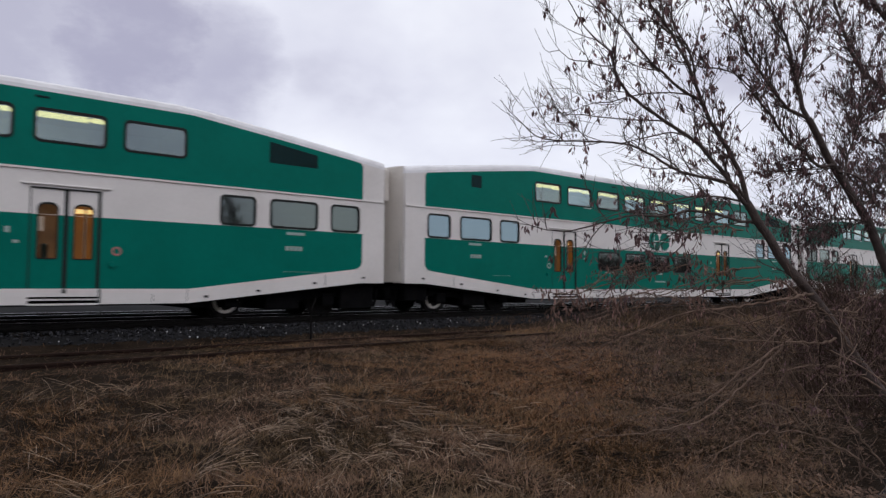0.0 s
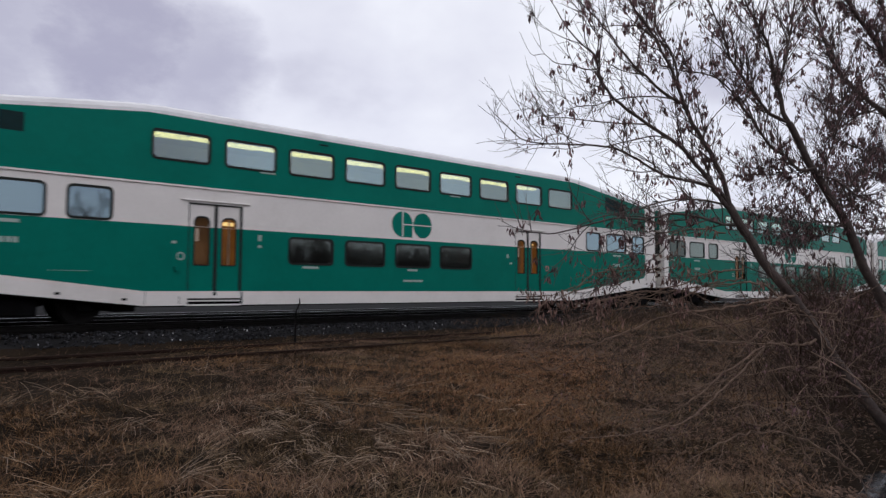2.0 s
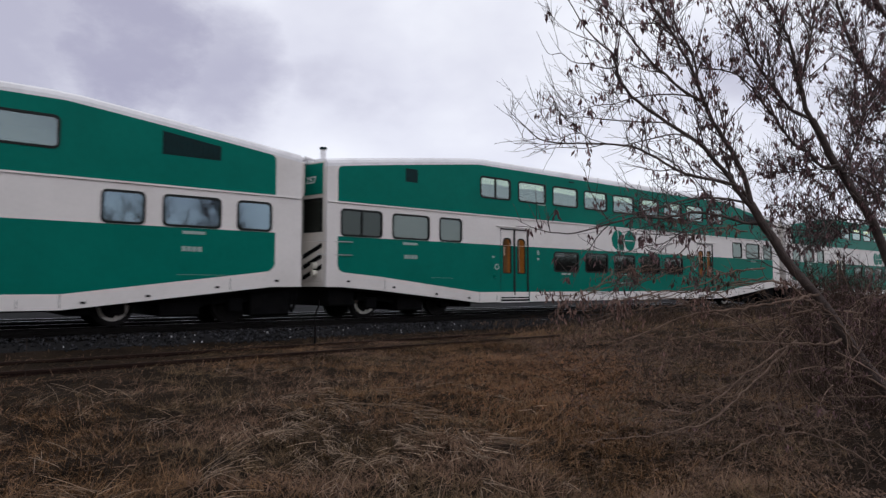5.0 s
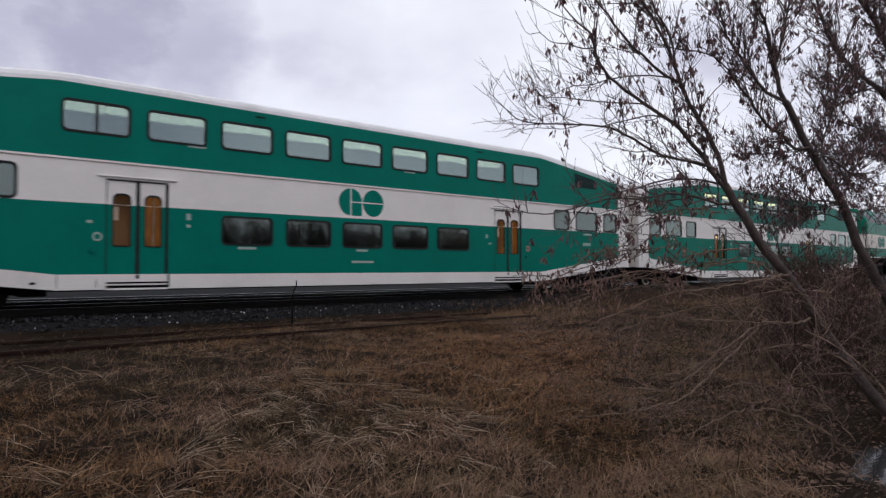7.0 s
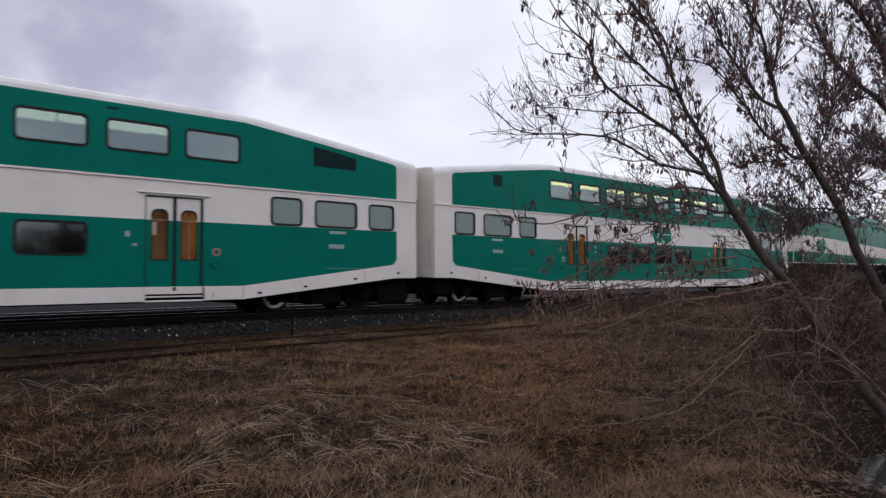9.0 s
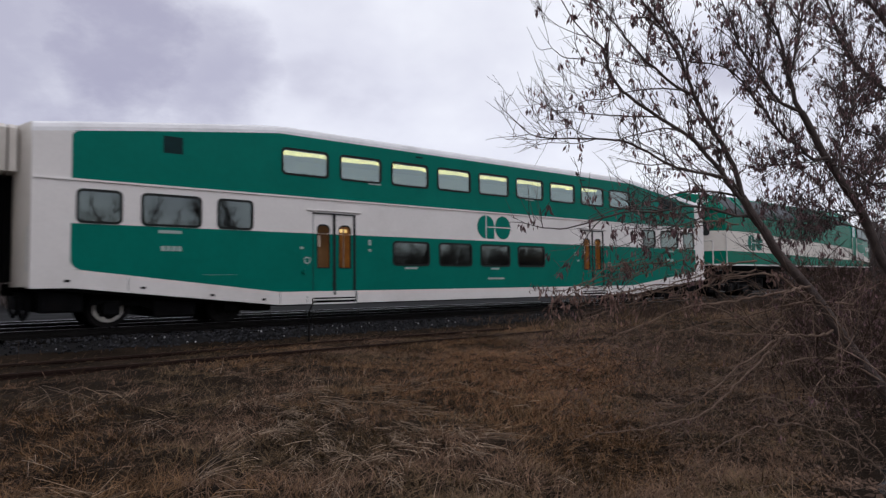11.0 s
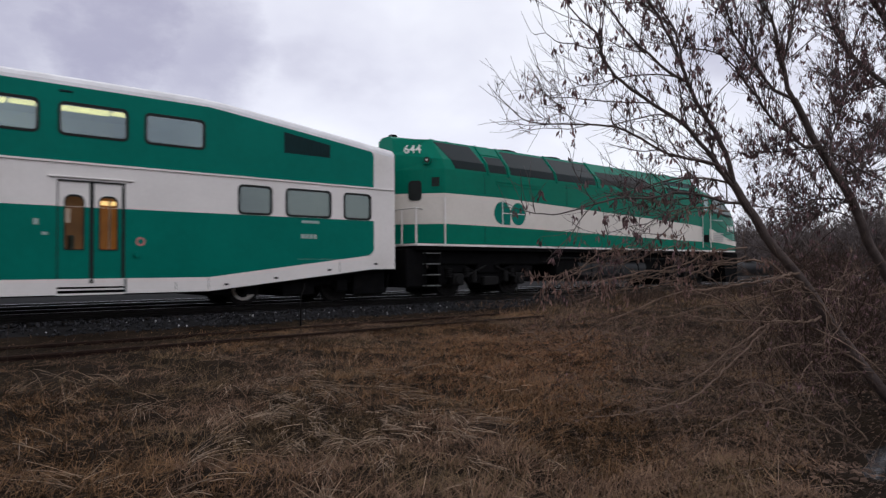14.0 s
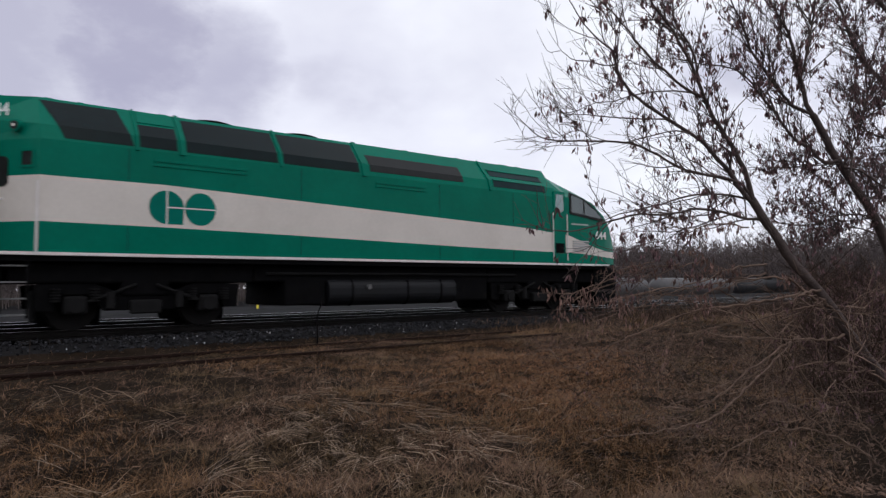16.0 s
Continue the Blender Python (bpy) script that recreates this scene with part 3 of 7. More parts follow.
def bogie(car, xc):
    """Two wheelsets under a dark steel frame with springs and axle boxes."""
    bm = B()
    for s in (-1, 1):
        y = s * 1.02
        prism(bm, [(xc - 1.75, 0.50), (xc - 1.65, 0.72), (xc - 0.75, 0.78), (xc - 0.45, 0.60), (xc + 0.45, 0.60), (xc + 0.75, 0.78), (xc + 1.65, 0.72), (xc + 1.75, 0.50),
                   (xc + 0.7, 0.46), (xc + 0.4, 0.36), (xc - 0.4, 0.36), (xc - 0.7, 0.46)], "y", y - 0.07, y + 0.07)
    box(bm, xc - 0.35, xc + 0.35, -1.15, 1.15, 0.42, 0.72, 0.04)
    side_frame = part("bogie_frame", bm, DARK, car, "grimy black bogie frame")
    for dx in (-1.3, 1.3):
        for s in (-1, 1):
            bm = B()
            box(bm, xc + dx - 0.17, xc + dx + 0.17, s * 1.13 - 0.10, s * 1.13 + 0.10, 0.27, 0.58, 0.04)
            part("axle_box", bm, DARK, side_frame)
    for dx in (-0.32, 0.32):
        bm = B()
        for k in range(5):
            z = 0.42 + k * 0.055
            cyl(bm, (xc + dx, -1.16, z), (xc + dx, -1.16, z + 0.032), 0.10, 12)
        part("spring", bm, DARK, side_frame)
    for dx in (-1.3, 1.3):
        ws = wheelset(car, 0.42, dx < 0)
        ws.location = (xc + dx, 0, 0.42)


WHEEL_MESH = {}


def wheelset(car, r, bright=False):
    key = (r, bright)
    if key not in WHEEL_MESH:
        bm = B()
        cyl(bm, (0, -1.1, 0), (0, 1.1, 0), 0.085, 12, mi=0)
        for s in (-1, 1):
            y = s * 0.765
            cyl(bm, (0, y - 0.06, 0), (0, y + 0.06, 0), r, 36, mi=0)
            cyl(bm, (0, y - s * 0.085, 0), (0, y - s * 0.06, 0), r + 0.03, 36, mi=0)
            ring(bm, [((r * 0.74) * math.cos(a * math.pi / 16), (r * 0.74) * math.sin(a * math.pi / 16)) for a in range(32)],
                 [((r * 0.57) * math.cos(a * math.pi / 16), (r * 0.57) * math.sin(a * math.pi / 16)) for a in range(32)], y + s * 0.06, y + s * 0.085, mi=1)
            cyl(bm, (0, y + s * 0.06, 0), (0, y + s * 0.14, 0), 0.15, 16, r2=0.11, mi=0)
            for k in range(3):
                a = k * 2.0944
                cyl(bm, (0.24 * math.cos(a), y + s * 0.05, 0.24 * math.sin(a)), (0.24 * math.cos(a), y + s * 0.075, 0.24 * math.sin(a)), 0.045, 8, mi=1)
        ws = part("wheelset", bm, [WHEEL, RIM if bright else WHEEL], car, "steel wheelset with worn treads")
        WHEEL_MESH[key] = ws.data
        return ws
    ws = tagged(new("wheelset", WHEEL_MESH[key]), "steel wheelset with worn treads")
    ws.parent = car
    return ws


def emblem(car, xc, zc, y, h=0.74, parent_label="two plain green discs crossed by a white line"):
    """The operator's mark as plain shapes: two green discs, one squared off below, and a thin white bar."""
    r = h / 2
    bm = B()
    for cx, wide in ((xc - r * 1.0, 1.0), (xc + r * 0.99, 0.93)):
        pts = [(cx + r * wide * math.cos(a * math.pi / 20), zc + r * math.sin(a * math.pi / 20)) for a in range(40)]
        if wide == 1.0:
            pts = pts[:31] + [(cx + r * 0.96, zc - r), (cx + r * 0.98, zc - r * 0.3)]
        prism(bm, pts, "y", y - 0.006, y - 0.001, 0)
    box(bm, xc - r * 1.0, xc + r * 1.9, y - 0.009, y - 0.0065, zc - 0.014, zc + 0.014, 0, 1)
    box(bm, xc - r * 1.03, xc - r * 0.94, y - 0.009, y - 0.0065, zc - r, zc + r, 0, 1)
    part("emblem", bm, [GREEN, WHITE], car, parent_label)


def bars(car, x0, x1, z, y, rows=1, h=0.07, mat=None, name="lettering"):
    """Illegible lettering as plain bars."""
    bm = B()
    n = 4 if h > 0.1 else 1
    for k in range(n):
        a = x0 + (x1 - x0) * k / n
        box(bm, a, a + (x1 - x0) / n * (0.82 if n > 1 else 1), y - 0.007, y - 0.002, z, z + h)
    part(name, bm, mat or SIGNW, car, "small pale markings")


def coach(lower, lamp, right_door, cab=False, blue=False):
    car = thing("coach", "green and white double-deck railway coach with lit upper windows", "train coach", "coaches of the train")
    z_up, z_end, z_low = (3.672, 4.295), (2.235, 2.885), (1.415, 2.045)
    ups = [(x - 0.655, x + 0.605, *z_up) for x in UP]
    ends = [(s * c - w / 2, s * c + w / 2, *z_end) for s in (-1, 1) for c, w in ((11.37, 0.81), (9.91, 1.24), (8.465, 0.81))]
    if cab:
        ends[0] = (-12.16, -10.92, 2.235, 2.90)
    lows = [(x - 0.62, x + 0.62, *z_low) for x in lower]
    doors = [(c - 0.64, c + 0.64, 0.70, 2.735) for c in (-5.80, right_door)]
    for sgn in (-1, 1):
        coach_side(car, ups + ends + lows, doors, sgn, 0.32 if cab else 0.70)
        for i, w in enumerate(ups):
            coach_window(car, w, sgn, GLASS_BLUE if blue and i % 2 else GLASS, mullion=cab and i == 0)
        for i, w in enumerate(ends):
            coach_window(car, w, sgn, GLASS_CREW if cab and i == 0 else GLASS_ENDB if blue else GLASS_END, mullion=cab and i == 0)
        for w in lows:
            coach_window(car, w, sgn, GLASS_DARK)
        for x0, x1, z0, z1 in doors:
            coach_door(car, x0, x1, z1, sgn, None if cab else VEST)
    # the green bands end in rounded corners
    for xe in (HALF - 0.70, -HALF + (0.32 if cab else 0.70)):
        e = 1 if xe > 0 else -1
        for zc, v, r in ((sill_top(xe), 1, 0.20), (eave(xe), -1, 0.12)):
            pts = [(xe + e * 0.004, zc - v * 0.006)]
            pts += [(xe - e * r + e * r * math.cos(radians(15 * k)), zc + v * r - v * r * math.sin(radians(15 * k))) for k in range(7)]
            pts[1] = (xe + e * 0.004, pts[1][1])
            for sgn in (-1, 1):
                bm = B()
                prism(bm, pts, "y", min(sgn * (SIDE - 0.03), sgn * (SIDE + 0.003)), max(sgn * (SIDE - 0.03), sgn * (SIDE + 0.003)))
                part("corner_fillet", bm, WHITE, car)
    coach_roof(car)
    coach_end(car, 1)
    if cab:
        cab_end(car)
    else:
        coach_end(car, -1)
    # inside: decks, ceiling, seat rows and tube lights
    bm = B()
    box(bm, -KINK + 0.3, KINK - 0.3, -1.42, 1.42, 0.62, 0.68, 0, 0)
    box(bm, -KINK + 0.3, KINK - 0.3, -1.42, 1.42, 2.55, 2.66, 0, 0)
    for s in (-1, 1):
        box(bm, min(s * 7.4, s * 12.5), max(s * 7.4, s * 12.5), -1.42, 1.42, 1.5, 1.58, 0, 0)
        box(bm, min(s * 7.5, s * 12.5), max(s * 7.5, s * 12.5), -1.42, 1.42, 3.42, 3.48, 0, 0)
        box(bm, s * 7.45 - 0.04, s * 7.45 + 0.04, -1.42, 1.42, 0.7, 4.6, 0, 0)
    box(bm, -KINK, KINK, -1.40, 1.40, 4.60, 4.64, 0, 0)
    part("interior", bm, INSIDE, car, "pale interior decks and ceiling")
    bm = B()
    k = -7.0
    while k < 7:
        for s in (-1, 1):
            box(bm, k - 0.06, k + 0.06, min(s * 0.35, s * 1.3), max(s * 0.35, s * 1.3), 2.70, 3.66, 0.03)
            if abs(k) < 4.6:
                box(bm, k - 0.06, k + 0.06, min(s * 0.35, s * 1.3), max(s * 0.35, s * 1.3), 0.70, 1.62, 0.03)
        k += 0.826
    tagged(part("seat_rows", bm, SEATS, car), kind="stuff")
    for k, x in enumerate(UP[:8]):
        bm = B()
        cut = x + (0.22, 0.30, 0.12, 0.36)[k % 4]
        za, zb = (4.20, 4.38) if cab else (4.258, 4.342)
        box(bm, x - 0.80, cut, -1.09, -0.91, za, zb)
        box(bm, cut + 0.07, x + 0.80, -1.09, -0.91, za + 0.02, zb)
        part("tube_light", bm, lamp, car, "ceiling tube light behind the window")
    # belt ridge, underframe, grilles and small fittings
    y = -SIDE
    bm = B()
    for s in (-1, 1):
        box(bm, -HALF + 0.02, HALF - 0.02, s * SIDE - 0.03, s * SIDE + 0.03, 3.068, 3.112, 0.006)
    part("belt_ridge", bm, WHITE, car)
    # drawgear and hanging hoses under each end
    for s in ((1,) if cab else (-1, 1)):
        bm = B()
        xa, xb = s * (HALF - 0.9), s * (HALF + 0.12)
        box(bm, min(xa, xb), max(xa, xb), -0.75, 0.75, 0.42, 0.80, 0.03)
        for yh in (-0.95, -0.7, 0.8):
            pts = [Vector((s * (HALF - 0.1 + 0.3 * u), yh, 0.72 - 0.50 * math.sin(math.pi * min(1, u * 1.25)))) for u in (0, 0.2, 0.4, 0.6, 0.8)]
            for a, b in zip(pts, pts[1:]):
                cyl(bm, a, b, 0.035, 8)
        part("drawgear", bm, DARK, car, "black coupler housing with hanging air hoses")
    bm = B()
    prism(bm, [(-KINK, 0.36), (KINK, 0.36), (HALF - 0.3, 0.84), (HALF - 0.3, 0.92), (KINK, 0.5), (-KINK, 0.5), (-HALF + 0.3, 0.92), (-HALF + 0.3, 0.84)], "y", -1.42, 1.42)
    part("underframe", bm, DARK, car)
    for xa, xb, za, zb in ((11.4, 12.42, 0.17, 0.84), (-7.95, -7.45, 0.26, 0.5), (7.45, 7.95, 0.26, 0.5), (-12.4, -11.6, 0.36, 0.84), (-10.2, -9.3, 0.2, 0.75), (9.3, 10.2, 0.2, 0.75)):
        bm = B()
        box(bm, xa, xb, -1.25, 1.25, za, zb, 0.04)
        part("equipment_box", bm, DARK, car)
    for xc in (-9.75, 9.75):
        bogie(car, xc)
    bm = B()
    x0, x1 = 9.22, 10.53
    prism(bm, [(x0, 3.80), (x1, 3.80), (x1, 4.13), (x0, 4.32)], "y", y - 0.004, y + 0.02)
    gr = part("louvre", bm, GRILLE, car, "dark sloping air grille")
    for k in range(11):
        bm = B()
        a = x0 + 0.06 + k * 0.118
        box(bm, a, a + 0.02, y - 0.014, y - 0.005, 3.82, 4.32 - 0.145 * (a - x0) - 0.02)
        part("slat", bm, GRILLE, gr)
    bm = B()
    box(bm, -10.11, -9.69, y - 0.004, y + 0.02, 3.85, 4.23)
    part("small_vent", bm, GRILLE, car)
    for x, z in ((-11.95, 0.985), (-10.5, 0.83), (-9.0, 0.64), (-7.75, 0.51), (7.75, 0.51), (9.0, 0.64), (10.5, 0.83), (11.95, 0.985)):
        bm = B()
        box(bm, x - 0.05, x + 0.05, y - 0.012, y, z, z + 0.05, 0.004)
        part("jacking_plate", bm, DARK, car)
    for x, z, w, h in ((-4.72, 1.93, 0.09, 0.15), (-4.72, 1.76, 0.09, 0.07), (-6.75, 1.78, 0.1, 0.06), (right_door - 1.0, 1.8, 0.09, 0.12), (right_door - 0.85, 1.6, 0.1, 0.06)):
        bm = B()
        box(bm, x - w / 2, x + w / 2, y - 0.010, y - 0.002, z, z + h, 0.002)
        part("notice_plate", bm, SIGNW, car)
    for x in (-6.6, right_door + 0.95):
        bm = B()
        ring(bm, [(x + 0.095 * math.cos(k * math.pi / 10), 1.5 + 0.095 * math.sin(k * math.pi / 10)) for k in range(20)],
             [(x + 0.06 * math.cos(k * math.pi / 10), 1.5 + 0.06 * math.sin(k * math.pi / 10)) for k in range(20)], y - 0.012, y - 0.001)
        part("door_control", bm, SIGNW if x < 0 else REDW, car, "round door control plate")
        bm = B()
        cyl(bm, (x - 0.08, y - 0.06, 1.22), (x - 0.08, y - 0.001, 1.22), 0.06, 12)
        part("filler_cap", bm, GREEN, car)
    for x0, x1, z, r, h in ((-10.2, -9.7, 2.05, 1, 0.07), (-10.15, -9.68, 1.66, 1, 0.11), (9.7, 10.2, 2.05, 1, 0.07), (9.68, 10.15, 1.66, 1, 0.11),
                            (-4.95 + 0.2, -4.5 + 0.15, 3.60, 1, 0.05), (1.4, 1.8, 3.60, 1, 0.05), (-3.55, -3.1, 1.29, 1, 0.06), (-0.2, 0.15, 1.29, 1, 0.06), (-0.35, 0.35, 0.98, 1, 0.06)):
        bars(car, x0, x1, z, y, r, h)
    for s in (-1, 1):
        bm = B()
        a, b = (9.6, 10.8) if s > 0 else (-9.2, -8.4)
        box(bm, a, b, y - 0.004, y - 0.001, 1.13, 1.136)
        part("panel_seam", bm, SIGNW, car, "fine pale panel seam")
        for d, z0, z1 in ((KINK - 0.02, 0.43, 0.70), (KINK - 0.75, 0.43, 0.60), (10.8, 0.80, 1.06)):
            bm = B()
            box(bm, s * d - 0.006, s * d + 0.006, y - 0.004, y - 0.001, z0, z1)
            part("sill_joint", bm, GRILLE, car)
    emblem(car, -0.03, 2.63, y)
    for x in (-3, 4.4):
        bm = B()
        box(bm, x - 0.12, x + 0.12, y - 0.02, y + 0.02, 4.52, 4.56, 0.006)
        part("roof_clip", bm, GRILLE, car)
    return car


def lettering(parent, body, size, m, label):
    cu = bpy.data.curves.new("unit_number", "FONT")
    cu.body, cu.size, cu.extrude, cu.offset = body, size * 1.35, 0.004, 0.002
    cu.materials.append(NUMW)
    t = new("unit_number", cu)
    dg = bpy.context.evaluated_depsgraph_get()
    me = bpy.data.meshes.new_from_object(t.evaluated_get(dg))
    bpy.data.objects.remove(t)
    t = new("unit_number", me)
    t.parent, t.matrix_basis = parent, m
    tagged(t, label)


NUMW = material("white_number_paint", (0.72, 0.74, 0.72), 0.5, vary=0.08, scale=5, fine=40, bump=0.0)


def cab_end(car):
    """The driving end: recessed gangway, green number panel, windscreen, striped lower panel, lamps and horns."""
    x = -HALF
    top = eave(HALF)
    bm = B()
    prism(bm, [(-1.425, 0.87), (1.425, 0.87), (1.425, top), (1.2, top + 0.13), (0.6, top + 0.19), (-0.6, top + 0.19), (-1.2, top + 0.13), (-1.425, top)], "x", x + 0.004, x + 0.06)
    part("end_wall", bm, WHITE, car, "white driving end wall")
    for s in (-1, 1):
        # the corner is cut off at a slant; its plates share one turned plane
        m = pose(x + 0.01, s * 1.40, 0, 0, 0, -s * 15.0)

        def plate(name, mat, u0, u1, z0, z1, d, label="", bevel=0.008):
            bm = B()
            ya, yb = sorted((-s * u0, -s * u1))
            box(bm, -d, 0.02, ya, yb, z0, z1, bevel)
            p = part(name, bm, mat, car, label)
            p.matrix_basis = m
        plate("corner_plate", CREAM, 0.0, 0.92, 0.87, top + 0.16, 0.0, "white slanting corner of the driving end")
        plate("number_panel", GREEN, 0.10, 0.82, 3.30, 4.12, 0.03, "green number panel")
        plate("windscreen_frame", RUBBER, 0.10, 0.82, 2.30, 3.20, 0.02)
        plate("windscreen", GLASS_CABW, 0.15, 0.77, 2.35, 3.15, 0.03)
        plate("lower_panel", CREAM, 0.08, 0.84, 1.0, 2.06, 0.02, "white panel with black slanting stripes")
        for k in range(3):
            z = 1.03 + k * 0.28
            bm = B()
            prism(bm, [(-s * 0.82, z), (-s * 0.10, z + 0.30), (-s * 0.10, z + 0.43), (-s * 0.82, z + 0.13)], "x", -0.026, -0.018)
            p = part("warning_stripe", bm, DARK, car)
            p.matrix_basis = m
        lettering(car, "257", 0.19, m @ pose(-0.034, 0.72 if s < 0 else -0.20, 3.60, 90, 0, -90), "white unit number 257")
        bm = B()
        ya, yb = sorted((s * 0.50, s * 0.58))
        box(bm, x - 0.20, x + 0.02, ya, yb, 0.9, 3.2, 0.01)
        part("gangway_cheek", bm, DARK, car)
    bm = B()
    box(bm, x - 0.36, x, -0.45, 0.45, 0.95, 3.35, 0.03)
    part("gangway", bm, DARK, car)
    bm = B()
    box(bm, x - 0.34, x, -0.66, 0.66, 3.36, top + 0.14, 0.04)
    part("gangway_hood", bm, CREAM, car, "cream hood over the gangway")
    for s in (-1, 1):
        bm = B()
        for z in (1.22, 1.42):
            cyl(bm, (x - 0.22, s * 1.12, z), (x - 0.10, s * 1.12, z), 0.085, 14)
        part("headlamp", bm, LENS, car)
        bm = B()
        for z in (1.7, 2.05):
            cyl(bm, (x - 0.25, s * 1.44, z), (x + 0.75, s * 1.54, z), 0.014, 6)
        part("handrail", bm, STEEL, car)
    bm = B()
    z = top + 0.17
    box(bm, x - 0.22, x + 0.12, -0.85, -0.35, z - 0.04, z + 0.05, 0.02)
    for k in range(3):
        cyl(bm, (x + 0.02, -0.78 + k * 0.16, z + 0.10), (x - 0.28, -0.78 + k * 0.16, z + 0.12), 0.02, 10, 0.05)
    part("horn", bm, ROOFW, car)
    bm = B()
    cyl(bm, (x + 0.14, -1.0, z - 0.12), (x + 0.14, -1.0, z + 0.36), 0.075, 12, mi=0)
    cyl(bm, (x + 0.14, -1.0, z + 0.36), (x + 0.14, -1.0, z + 0.42), 0.095, 12, mi=1)
    part("exhaust_stack", bm, [ROOFW, GRILLE], car)
    bm = B()
    for k in range(4):
        box(bm, x + 0.7 + k * 0.28, x + 0.8 + k * 0.28, -1.2, -0.9, z - 0.02 + k * 0.03, z + 0.04 + k * 0.03, 0.01)
    box(bm, x + 4.6, x + 4.95, -0.6, -0.2, eave(x + 4.7) + 0.22, eave(x + 4.7) + 0.30, 0.02)
    cyl(bm, (x + 4.75, -0.4, eave(x + 4.7) + 0.28), (x + 4.75, -0.4, eave(x + 4.7) + 0.38), 0.04, 10)
    part("roof_fitting", bm, ROOFW, car)


GLASS_CABW = tinted_glass("cab_glass", (0.3, 0.3, 0.27), 0.05, 0.04)
REDW = material("faded_red_plate", (0.40, 0.16, 0.15), 0.6, vary=0.1, scale=5, fine=40, bump=0.0)
VEST = glowing("warm_vestibule_lamp", (1.0, 0.78, 0.36), 1.1)
GLASS_END = tinted_glass("coated_end_glass", (0.19, 0.23, 0.22), 0.105, 0.03)
GLASS_ENDB = tinted_glass("bluish_end_glass", (0.16, 0.19, 0.20), 0.24, 0.045, (0.66, 0.88, 1.0))
GLASS_DOOR = tinted_glass("door_glass", (0.9, 0.85, 0.8), -0.05)
coach_b = coach(UP[2:6], LAMP, 4.90, blue=True)
tagged(coach_b, "green and white double-deck coach with bluish reflecting windows")
coach_a = coach(UP[2:6], LAMP, 4.90)
tagged(coach_a, "green and white double-deck coach with warm lit upper windows")

coach_d = copy_thing(coach_a, pose(0, TRACK_Y, 0))
coach_c = coach(UP[2:7], LAMPW, 5.72, cab=True)
tagged(coach_c, "green and white double-deck driving coach with a striped cab end", "train coach")

# ---------------------------------------------------------------- locomotive


def low_band(x):
    return 2.21 - 0.24 * ease(-9, 7.5, x) - 0.14 * ease(6.9, 9.7, x)


def high_band(x):
    t = min(1, max(0, (x + 6.5) / 12.5))
    return 3.13 - 0.45 * t - 0.62 * ease(6.0, 9.2, x)


